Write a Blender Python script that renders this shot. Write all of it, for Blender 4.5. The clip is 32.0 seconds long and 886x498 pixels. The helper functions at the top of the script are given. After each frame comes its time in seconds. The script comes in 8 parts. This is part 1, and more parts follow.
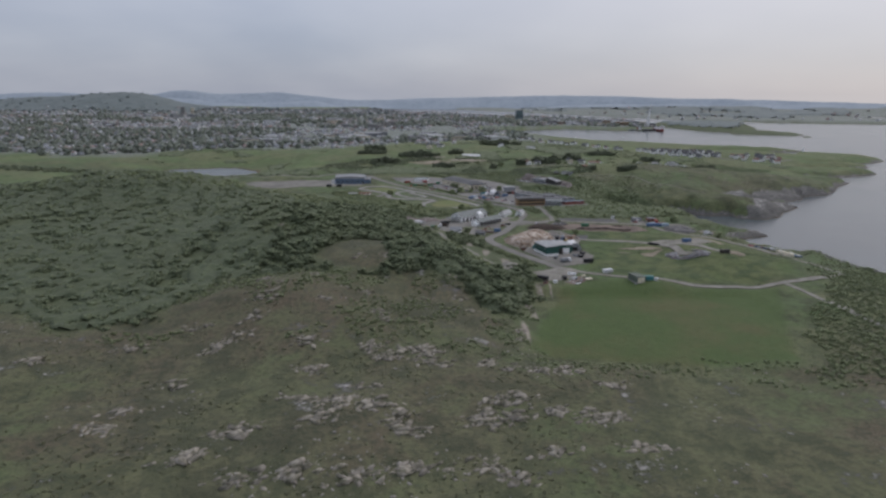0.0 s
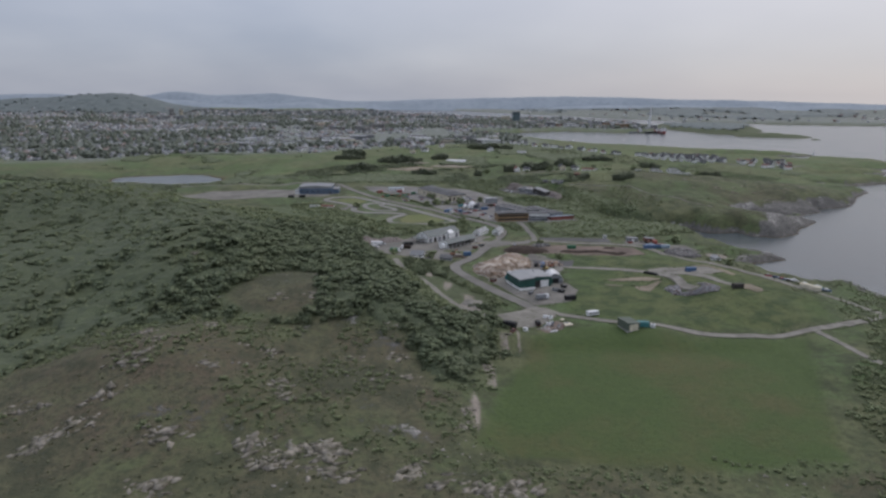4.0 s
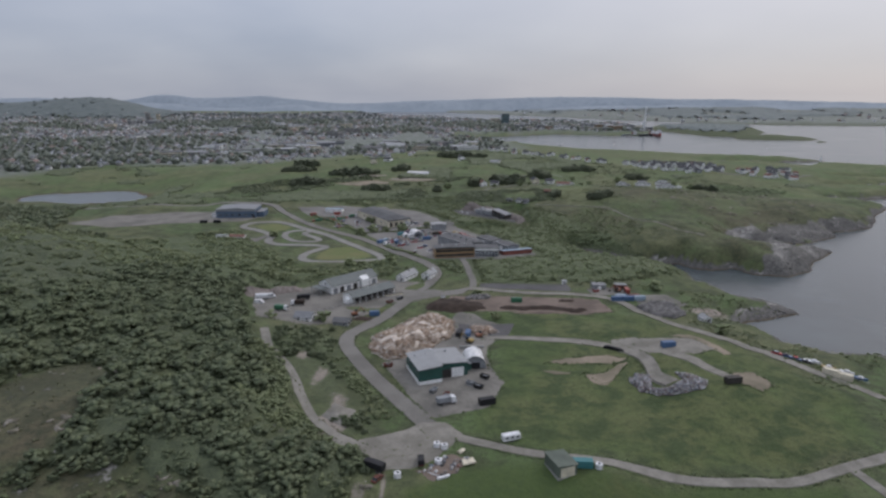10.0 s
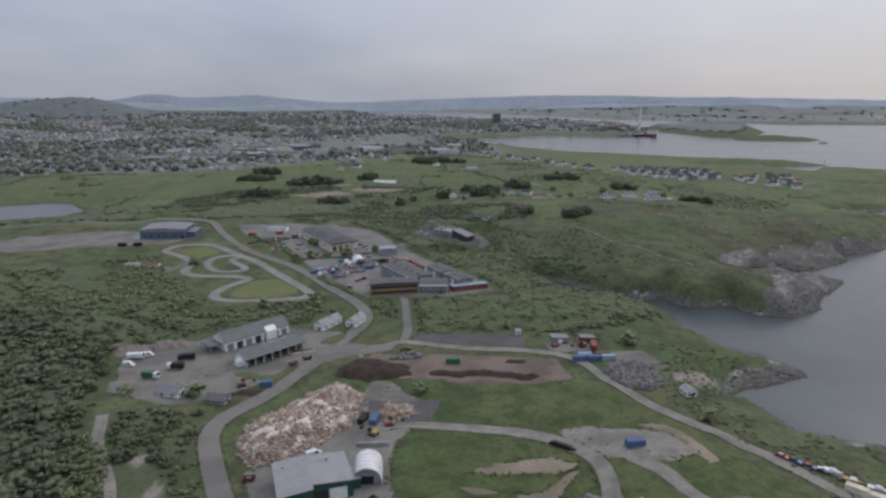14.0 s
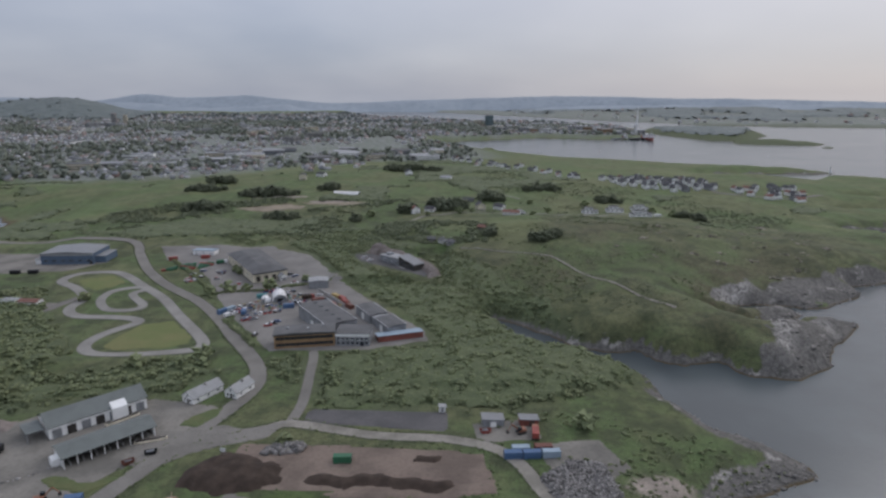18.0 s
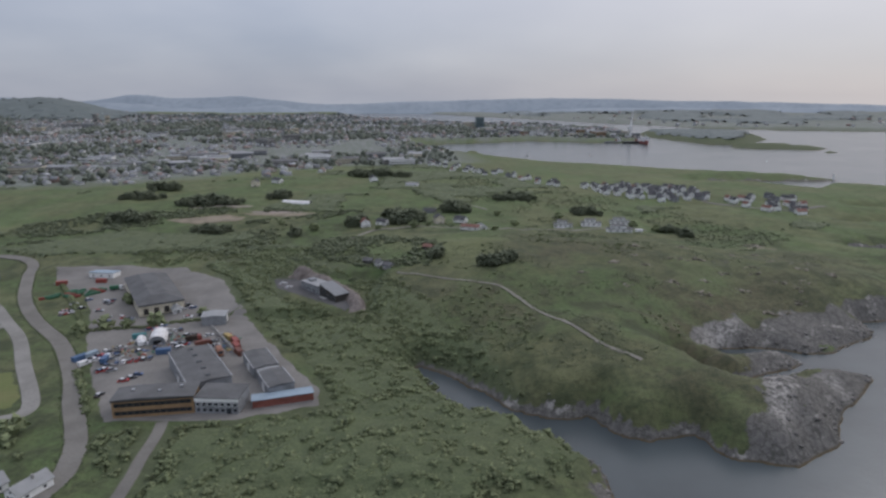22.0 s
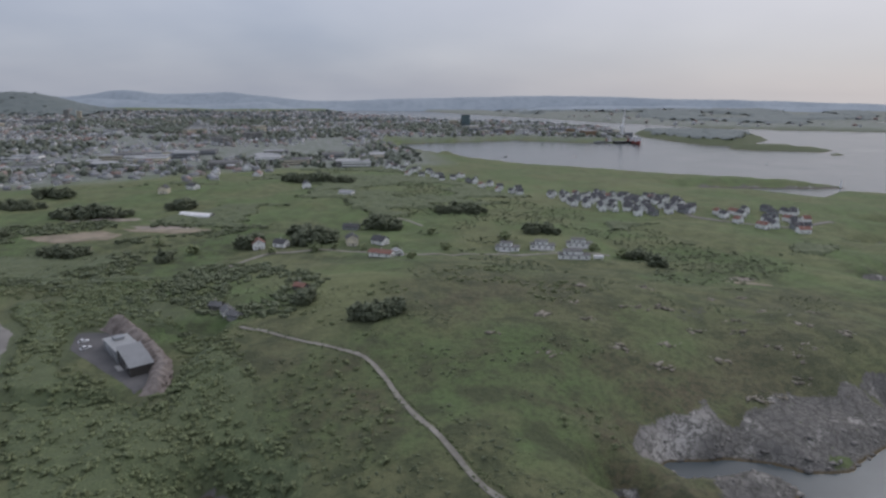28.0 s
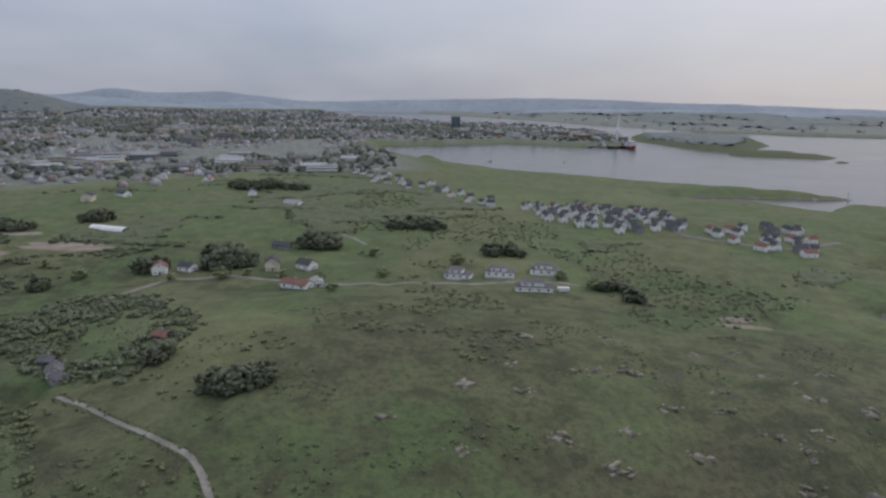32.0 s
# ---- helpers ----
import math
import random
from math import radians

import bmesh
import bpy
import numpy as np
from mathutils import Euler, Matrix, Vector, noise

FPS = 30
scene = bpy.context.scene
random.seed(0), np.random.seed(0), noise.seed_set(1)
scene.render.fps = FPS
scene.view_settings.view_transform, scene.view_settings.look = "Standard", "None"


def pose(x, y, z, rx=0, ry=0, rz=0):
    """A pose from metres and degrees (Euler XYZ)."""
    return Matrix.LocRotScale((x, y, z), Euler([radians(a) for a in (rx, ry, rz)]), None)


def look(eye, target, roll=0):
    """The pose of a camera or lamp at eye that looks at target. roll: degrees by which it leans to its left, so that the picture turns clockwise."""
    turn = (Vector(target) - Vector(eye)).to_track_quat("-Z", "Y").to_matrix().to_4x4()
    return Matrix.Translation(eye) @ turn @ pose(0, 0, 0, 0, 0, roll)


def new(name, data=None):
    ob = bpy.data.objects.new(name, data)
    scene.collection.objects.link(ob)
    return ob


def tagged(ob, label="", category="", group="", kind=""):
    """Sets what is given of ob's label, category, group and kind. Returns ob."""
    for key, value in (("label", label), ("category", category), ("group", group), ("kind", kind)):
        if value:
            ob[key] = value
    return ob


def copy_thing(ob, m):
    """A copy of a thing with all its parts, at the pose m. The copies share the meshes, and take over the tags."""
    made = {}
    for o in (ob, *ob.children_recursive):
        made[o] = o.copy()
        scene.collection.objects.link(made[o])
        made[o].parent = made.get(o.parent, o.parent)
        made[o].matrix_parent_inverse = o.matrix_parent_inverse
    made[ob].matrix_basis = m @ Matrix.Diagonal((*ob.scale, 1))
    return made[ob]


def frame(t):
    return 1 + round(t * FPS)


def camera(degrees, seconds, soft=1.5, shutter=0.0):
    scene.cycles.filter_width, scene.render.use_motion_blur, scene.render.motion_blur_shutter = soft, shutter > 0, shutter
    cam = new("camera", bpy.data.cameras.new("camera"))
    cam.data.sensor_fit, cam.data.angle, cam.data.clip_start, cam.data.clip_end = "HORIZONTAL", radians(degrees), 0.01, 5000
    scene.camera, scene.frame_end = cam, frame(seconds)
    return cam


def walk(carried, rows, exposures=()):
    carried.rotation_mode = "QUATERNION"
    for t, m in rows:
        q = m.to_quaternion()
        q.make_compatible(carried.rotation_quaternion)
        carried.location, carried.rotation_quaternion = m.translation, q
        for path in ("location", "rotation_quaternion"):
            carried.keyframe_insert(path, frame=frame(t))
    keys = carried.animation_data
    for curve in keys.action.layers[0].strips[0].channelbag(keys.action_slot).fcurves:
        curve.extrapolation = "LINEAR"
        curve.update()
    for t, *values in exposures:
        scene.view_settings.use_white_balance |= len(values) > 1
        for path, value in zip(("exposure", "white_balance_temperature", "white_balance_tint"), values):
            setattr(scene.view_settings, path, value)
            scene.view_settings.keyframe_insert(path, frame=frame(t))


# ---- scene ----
cam = camera(70.50, 32.0, soft=2.6)
# seconds, eye x y z, yaw to the left, pitch, roll
PATH = [
    (0, 0.00, 0.00, 122.36, -0.002, -14.108, 0.420),
    (1, 7.08, 20.52, 122.08, 0.063, -14.145, 0.340),
    (2, 14.37, 40.84, 121.76, 0.119, -14.118, 0.381),
    (3, 21.84, 61.04, 121.46, 0.222, -14.073, 0.412),
    (4, 29.53, 81.13, 121.23, 0.193, -14.005, 0.401),
    (5, 37.56, 101.00, 121.21, 0.045, -13.953, 0.301),
    (6, 46.23, 120.55, 121.40, 0.053, -13.975, 0.153),
    (7, 55.46, 139.46, 121.67, 0.109, -13.962, 0.061),
    (8, 64.78, 158.36, 122.16, 0.159, -13.918, 0.040),
    (9, 74.41, 177.63, 123.02, 0.227, -13.883, -0.000),
    (10, 84.13, 196.83, 124.19, 0.339, -13.934, -0.029),
    (11, 93.54, 216.17, 125.89, 0.376, -14.057, -0.256),
    (12, 102.86, 235.67, 127.13, 0.383, -14.132, -0.316),
    (13, 112.13, 254.95, 127.80, 0.379, -14.154, -0.287),
    (14, 121.28, 273.80, 128.40, 0.343, -14.115, -0.193),
    (15, 130.43, 292.49, 129.15, 0.416, -14.090, -0.114),
    (16, 140.09, 311.43, 129.91, 0.389, -14.113, -0.096),
    (17, 150.04, 330.20, 130.37, 0.464, -14.097, -0.068),
    (18, 159.77, 348.73, 130.31, 0.504, -14.080, -0.051),
    (19, 169.42, 367.40, 129.52, 0.512, -14.058, -0.026),
    (20, 179.49, 385.32, 128.42, 0.534, -14.018, 0.025),
    (21, 189.68, 403.29, 127.53, 0.542, -13.928, 0.030),
    (22, 199.90, 421.22, 126.78, 0.574, -13.903, 0.143),
    (23, 210.13, 439.38, 126.31, 0.607, -13.926, 0.206),
    (24, 220.43, 457.58, 125.85, 0.659, -14.017, 0.251),
    (25, 230.59, 475.28, 125.16, 0.720, -14.073, 0.423),
    (26, 240.51, 493.49, 124.02, 0.739, -14.119, 0.479),
    (27, 250.49, 512.18, 122.85, 0.818, -14.127, 0.445),
    (28, 260.21, 531.14, 121.98, 0.781, -14.098, 0.430),
    (29, 269.48, 549.51, 121.44, 0.758, -14.094, 0.476),
    (30, 278.72, 568.07, 120.82, 0.786, -14.079, 0.626),
    (31, 287.27, 585.95, 120.19, 0.749, -14.012, 0.825),
    (32, 295.66, 603.47, 119.65, 0.809, -13.943, 1.018),
]
def eye_pose(x, y, z, yaw, pitch, roll):
    return Matrix.Translation((x, y, z)) @ pose(0, 0, 0, 0, 0, yaw) @ pose(0, 0, 0, 90 + pitch) @ pose(0, 0, 0, 0, 0, roll)

walk(cam, [(t, eye_pose(*row)) for t, *row in PATH], exposures=[(0, 0.10, 5980, 12), (32, 0.10, 5980, 12)])

# ---------------------------------------------------------------- sky and light
SUN_EAST, SUN_UP = radians(48), radians(38)
world = bpy.data.worlds.new("overcast_sky")
scene.world = world
world.use_nodes = True
wn, wl = world.node_tree.nodes, world.node_tree.links
wn.clear()


def link(tree_links, a, b):
    tree_links.new(a, b)


def wnode(kind, **values):
    n = wn.new(kind)
    for key, v in values.items():
        n.inputs[key].default_value = v
    return n


w_out, w_bg = wn.new("ShaderNodeOutputWorld"), wn.new("ShaderNodeBackground")
w_sky = wn.new("ShaderNodeTexSky")
w_sky.sky_type, w_sky.sun_disc, w_sky.sun_elevation, w_sky.sun_rotation = "NISHITA", False, SUN_UP, SUN_EAST
w_dim = wn.new("ShaderNodeVectorMath"); w_dim.operation = "SCALE"; w_dim.inputs["Scale"].default_value = 0.075
wl.new(w_sky.outputs[0], w_dim.inputs[0])
w_co = wn.new("ShaderNodeTexCoord")
w_sep = wn.new("ShaderNodeSeparateXYZ")
wl.new(w_co.outputs["Generated"], w_sep.inputs[0])
# cloud layer: flattened towards the horizon
w_up = wn.new("ShaderNodeMath"); w_up.operation = "ADD"; w_up.inputs[1].default_value = 0.3
w_abs = wn.new("ShaderNodeMath"); w_abs.operation = "ABSOLUTE"
wl.new(w_sep.outputs["Z"], w_abs.inputs[0]); wl.new(w_abs.outputs[0], w_up.inputs[0])
w_div = wn.new("ShaderNodeVectorMath"); w_div.operation = "DIVIDE"
w_comb = wn.new("ShaderNodeCombineXYZ")
for k in range(3):
    wl.new(w_up.outputs[0], w_comb.inputs[k])
wl.new(w_co.outputs["Generated"], w_div.inputs[0]); wl.new(w_comb.outputs[0], w_div.inputs[1])
w_n1 = wnode("ShaderNodeTexNoise", Scale=1.7, Detail=4.0, Roughness=0.45)
wl.new(w_div.outputs[0], w_n1.inputs["Vector"])
w_n2 = wnode("ShaderNodeTexNoise", Scale=0.7, Detail=3.0, Roughness=0.5)
wl.new(w_div.outputs[0], w_n2.inputs["Vector"])
w_mixn = wn.new("ShaderNodeMath"); w_mixn.operation = "MULTIPLY_ADD"; w_mixn.inputs[1].default_value = 0.5
w_half = wn.new("ShaderNodeMath"); w_half.operation = "MULTIPLY"; w_half.inputs[1].default_value = 0.5
wl.new(w_n2.outputs[0], w_half.inputs[0]); wl.new(w_n1.outputs[0], w_mixn.inputs[0]); wl.new(w_half.outputs[0], w_mixn.inputs[2])
w_ramp = wn.new("ShaderNodeValToRGB")
w_ramp.color_ramp.elements[0].position, w_ramp.color_ramp.elements[0].color = 0.36, (0.345, 0.362, 0.412, 1)
w_ramp.color_ramp.elements[1].position, w_ramp.color_ramp.elements[1].color = 0.68, (0.475, 0.476, 0.50, 1)
wl.new(w_mixn.outputs[0], w_ramp.inputs[0])
# warmer and brighter towards the veiled sun in the east
w_dot = wn.new("ShaderNodeVectorMath"); w_dot.operation = "DOT_PRODUCT"
w_dot.inputs[1].default_value = (math.sin(SUN_EAST) * math.cos(SUN_UP), math.cos(SUN_EAST) * math.cos(SUN_UP), math.sin(SUN_UP))
wl.new(w_co.outputs["Generated"], w_dot.inputs[0])
w_warm = wn.new("ShaderNodeMapRange")
w_warm.inputs["From Min"].default_value, w_warm.inputs["From Max"].default_value = 0.45, 0.95
w_warm.inputs["To Min"].default_value, w_warm.inputs["To Max"].default_value = 0.0, 0.75
wl.new(w_dot.outputs["Value"], w_warm.inputs["Value"])
w_glow = wn.new("ShaderNodeMix"); w_glow.data_type = "RGBA"
w_glow.inputs["B"].default_value = (0.66, 0.59, 0.54, 1)
wl.new(w_warm.outputs[0], w_glow.inputs["Factor"]); wl.new(w_ramp.outputs[0], w_glow.inputs["A"])
w_mix = wn.new("ShaderNodeMix"); w_mix.data_type = "RGBA"; w_mix.inputs["Factor"].default_value = 0.85
wl.new(w_dim.outputs[0], w_mix.inputs["A"]); wl.new(w_glow.outputs["Result"], w_mix.inputs["B"])
# an overcast sky is brighter overhead than at the horizon
w_zen = wn.new("ShaderNodeMath"); w_zen.operation = "MULTIPLY_ADD"; w_zen.inputs[1].default_value = 1.42; w_zen.inputs[2].default_value = 0.943
wl.new(w_abs.outputs[0], w_zen.inputs[0])
w_lift = wn.new("ShaderNodeVectorMath"); w_lift.operation = "SCALE"
wl.new(w_mix.outputs["Result"], w_lift.inputs[0]); wl.new(w_zen.outputs[0], w_lift.inputs["Scale"])
wl.new(w_lift.outputs[0], w_bg.inputs[0]); w_bg.inputs[1].default_value = 1.0
wl.new(w_bg.outputs[0], w_out.inputs[0])
sun_data = bpy.data.lights.new("veiled_sun", "SUN")
sun_data.energy, sun_data.angle, sun_data.color = 0.55, radians(25), (1.0, 0.95, 0.88)
veiled_sun = new("veiled_sun", sun_data)
veiled_sun.matrix_world = look((0, 0, 0), (-math.sin(SUN_EAST) * math.cos(SUN_UP), -math.cos(SUN_EAST) * math.cos(SUN_UP), -math.sin(SUN_UP)))
scene.view_settings.exposure = 0.0

# ---------------------------------------------------------------- the lie of the land
COAST_SOUTH = [(900, -4900), (600, -600), (420, 0), (345, 250), (318, 380), (303, 440), (296, 478), (257, 494), (252, 512),
               (243, 521), (256, 528), (288, 541), (289, 547), (285, 555), (280, 563), (273, 570), (265, 576), (259, 589), (254, 598), (254, 607),
               (251, 617), (241, 626), (230, 637), (221, 645), (210, 649), (203, 657), (197, 669), (190, 683), (184, 695), (186, 698),
               (199, 690), (208, 678), (215, 673), (225, 657), (234, 652), (247, 648.5), (258, 652.5), (263, 644), (268, 637), (275, 633.5),
               (287, 637), (295.5, 638), (298, 631), (299, 623), (308, 619.5), (323, 617.5)]
COAST_CAPE = [(334, 625), (345, 631), (352, 642), (364, 657), (380, 672), (397, 689), (385, 695), (369, 695), (352, 688), (340, 681), (330, 676), (321, 672),
              (317, 680), (322, 686), (333, 685), (345, 691), (364, 699), (372, 705), (370, 711), (361, 716), (346, 714), (336, 712),
              (331, 717), (334, 721), (346, 723), (358, 724), (367, 722), (376, 718.5), (382, 716), (395, 718), (415, 732), (424, 736), (434, 748), (436, 762), (458, 767),
              (484, 778), (502, 799), (530, 840), (575, 885), (562, 915), (535, 930), (600, 945), (680, 985), (700, 1022), (640, 1033), (598, 1036), (645, 1045),
              (720, 1070), (742, 1104), (690, 1111), (655, 1115), (700, 1125), (790, 1150), (835, 1195), (845, 1255), (800, 1292), (748, 1325), (688, 1265), (640, 1320), (549, 1346), (620, 1372), (804, 1374)]
COAST_TOWN = [(646, 1451), (533, 1495), (385, 1576), (333, 1622), (225, 1721), (165, 1850), (130, 2039), (285, 2112), (430, 2190),
              (561, 2138), (700, 2118), (738, 2135), (745, 2330), (790, 2470), (780, 2700), (700, 2930), (520, 3080), (300, 3240),
              (-60, 3500), (-330, 3980), (-620, 4950), (-4950, 4950), (-4950, -4900)]
COAST = COAST_SOUTH + COAST_CAPE + COAST_TOWN
POOLS = [[(307, 697), (313, 702), (319, 699), (316, 687), (311, 689)]]
ISLANDS = [
    [(800, 2350), (870, 2090), (925, 2060), (985, 2085), (1060, 2200), (1180, 2440), (1120, 2690), (960, 2740), (850, 2600)],
    [(890, 1975), (960, 1950), (1055, 1915), (1110, 1955), (1010, 2040), (930, 2025)],
    [(1040, 1850), (1065, 1835), (1090, 1850), (1060, 1868)],
    [(195, 1745), (250, 1728), (285, 1745), (240, 1765)],
    [(-150, 4950), (60, 4620), (330, 4150), (640, 3700), (860, 3330), (1010, 3130), (1180, 2860), (1660, 2700), (2300, 2660), (3300, 2500),
     (3400, 3000), (2500, 3250), (1900, 3250), (1850, 3420), (2400, 3550), (4950, 3300), (4950, 4950)],
]
# east, north, half width east, half width north, metres up
BUMPS = [(-265, 600, 95, 48, 28), (-120, 443, 42, 42, 19), (-45, 388, 42, 32, 14.5), (-84, 318, 34, 26, 13), (8, 374, 24, 24, 8.3), (-40, 278, 36, 22, 5.7),
         (-36, 203, 30, 18, 4), (-100, 555, 60, 36, 4), (-60, 470, 50, 34, 7.2), (53, 238, 26, 16, 3.1), (-175, 505, 55, 45, 14.6), (-340, 470, 80, 60, 11), (-360, 640, 90, 60, 14), (-230, 420, 40, 40, 5),
         (225, 760, 45, 30, 4), (238, 868, 60, 45, 5), (272, 440, 25, 40, -5), (-150, 670, 60, 40, -4), (185, 448, 55, 38, 5), (125, 270, 70, 60, -5),
         (312, 808, 95, 56, 16), (195, 830, 70, 85, 7), (268, 690, 42, 34, 10), (60, 1160, 320, 150, 12),
         (-250, 2000, 600, 500, 10), (-355, 968, 95, 70, -15), (-1560, 3240, 230, 150, 76), (-1900, 3300, 240, 150, 38),
         (-2500, 3300, 380, 200, 46), 
         (1500, 3900, 500, 150, 28), (2900, 4000, 600, 150, 30),
         (380, 672, 24, 16, -2), (348, 702, 22, 8, -7), (392, 745, 36, 18, -6), (328, 655, 26, 18, 6), (440, 790, 30, 22, 4), (1000, 2300, 90, 200, 10)]
# flattened grounds: east, north, half width east, half width north, height
LEVELS = [(100, 430, 62, 48, 10.0), (55, 560, 75, 40, 9.0), (40, 690, 95, 62, 10.0), (110, 640, 45, 35, 10.0), (-95, 770, 110, 50, 8.5), (-30, 690, 70, 60, 8.0),
          (115, 305, 62, 46, 5.0), (150, 560, 62, 28, 9.0), (120, 769, 34, 27, 14.0)]


def lattice(i, j, seed):
    n = (i * 374761393 + j * 668265263 + seed * 974711) & 0x7FFFFFFF
    n = ((n ^ (n >> 13)) * 1274126177) & 0x7FFFFFFF
    return ((n ^ (n >> 16)) & 0xFFFF) / 65535.0


def wave(x, y, size, seed):
    """Smooth noise from -1 to 1 with lumps of that many metres."""
    u, v = np.asarray(x, float) / size + 1000.0, np.asarray(y, float) / size + 1000.0
    i, j = np.floor(u).astype(np.int64), np.floor(v).astype(np.int64)
    a, b = u - i, v - j
    a, b = a * a * (3 - 2 * a), b * b * (3 - 2 * b)
    low = lattice(i, j, seed) * (1 - a) + lattice(i + 1, j, seed) * a
    high = lattice(i, j + 1, seed) * (1 - a) + lattice(i + 1, j + 1, seed) * a
    return 2 * (low * (1 - b) + high * b) - 1


def inland(x, y, ring):
    """Metres inside the ring, negative outside."""
    x, y = np.asarray(x, float), np.asarray(y, float)
    best, odd = np.full(x.shape, 1e9), np.zeros(x.shape, bool)
    for (ax, ay), (bx, by) in zip(ring, ring[1:] + ring[:1]):
        dx, dy = bx - ax, by - ay
        k = np.clip(((x - ax) * dx + (y - ay) * dy) / (dx * dx + dy * dy), 0, 1)
        best = np.minimum(best, (x - ax - k * dx) ** 2 + (y - ay - k * dy) ** 2)
        if dy:
            odd ^= ((ay > y) != (by > y)) & (x < dx * (y - ay) / dy + ax)
    return np.where(odd, 1, -1) * np.sqrt(best)


def shore(x, y):
    x, y = np.asarray(x, float), np.asarray(y, float)
    d = inland(x, y, COAST)
    for ring in ISLANDS:
        d = np.maximum(d, inland(x, y, ring))
    for ring in POOLS:
        d = np.minimum(d, -1.5 * inland(x, y, ring))
    rough = np.clip(np.hypot(x - 300, y - 700) / 900, 0.35, 4)
    return d + (3.0 * wave(x, y, 14, 5) + 1.6 * wave(x, y, 6, 6)) * np.minimum(rough, 1) + 9 * (rough > 1.2) * wave(x, y, 45, 7)


def height(x, y):
    x, y = np.asarray(x, float), np.asarray(y, float)
    d = shore(x, y)
    base = 9.0 + 0 * x
    for cx, cy, sx, sy, up in BUMPS:
        base = base + up * np.exp(-0.5 * (((x - cx) / sx) ** 2 + ((y - cy) / sy) ** 2))
    far = np.clip((np.hypot(x - 150, y - 500) - 500) / 1500, 0, 1)
    base = base + (1 - far) * (2.0 * wave(x, y, 60, 1) + 1.1 * wave(x, y, 22, 2) + 0.5 * wave(x, y, 9, 3)) + far * 7 * wave(x, y, 190, 4)
    for cx, cy, sx, sy, level in LEVELS:
        e = np.maximum(np.abs(x - cx) / sx, np.abs(y - cy) / sy)
        k = np.clip((1.25 - e) / 0.25, 0, 1)
        k = k * k * (3 - 2 * k)
        base = base * (1 - k) + (level + 0.15 * wave(x, y, 25, 9)) * k
    steep = 13 - 9.5 * np.exp(-(((x - 262) / 80) ** 2 + ((y - 645) / 45) ** 2))
    rise = np.where(d > 0, 1 - np.exp(-np.maximum(d, 0) / steep), -0.5 * (1 - np.exp(np.minimum(d, 0) / 12)))
    crag = np.exp(-((d - 9) / 9) ** 2) * (2.0 * wave(x, y, 11, 11) + 1.3 * np.abs(wave(x, y, 5, 12)))
    return np.where(d > 0, base * rise + crag * np.minimum(1, np.maximum(d, 0) / 4), 9 * rise) - 0.3

# ---------------------------------------------------------------- materials
def blank(name):
    m = bpy.data.materials.new(name)
    m.use_nodes = True
    n, l = m.node_tree.nodes, m.node_tree.links
    n.clear()
    out, b = n.new("ShaderNodeOutputMaterial"), n.new("ShaderNodeBsdfPrincipled")
    l.new(b.outputs[0], out.inputs[0])
    b.inputs["Specular IOR Level"].default_value = 0.25
    return m, n, l, b


def noise_of(n, l, vec, scale, detail=4.0, rough=0.55):
    t = n.new("ShaderNodeTexNoise")
    t.inputs["Scale"].default_value, t.inputs["Detail"].default_value, t.inputs["Roughness"].default_value = scale, detail, rough
    if vec is not None:
        l.new(vec, t.inputs["Vector"])
    return t.outputs[0]


def mathn(n, l, op, a, b=0.0, c=None, clamp=False):
    t = n.new("ShaderNodeMath")
    t.operation, t.use_clamp = op, clamp
    for k, v in enumerate((a, b, c)):
        if v is None:
            continue
        if isinstance(v, (int, float)):
            t.inputs[k].default_value = v
        else:
            l.new(v, t.inputs[k])
    return t.outputs[0]


def blend(n, l, fac, a, b):
    t = n.new("ShaderNodeMix")
    t.data_type = "RGBA"
    for key, v in (("Factor", fac), ("A", a), ("B", b)):
        if isinstance(v, (int, float)):
            t.inputs[key].default_value = v
        elif isinstance(v, tuple):
            t.inputs[key].default_value = (*v, 1) if len(v) == 3 else v
        else:
            l.new(v, t.inputs[key])
    return t.outputs["Result"]


def ramp(n, l, v, lo, hi):
    t = n.new("ShaderNodeMapRange")
    t.interpolation_type = "SMOOTHSTEP"
    t.inputs["From Min"].default_value, t.inputs["From Max"].default_value = lo, hi
    l.new(v, t.inputs["Value"])
    return t.outputs[0]


def bump(n, l, b, v, strength, distance):
    t = n.new("ShaderNodeBump")
    t.inputs["Strength"].default_value, t.inputs["Distance"].default_value = strength, distance
    l.new(v, t.inputs["Height"])
    l.new(t.outputs[0], b.inputs["Normal"])


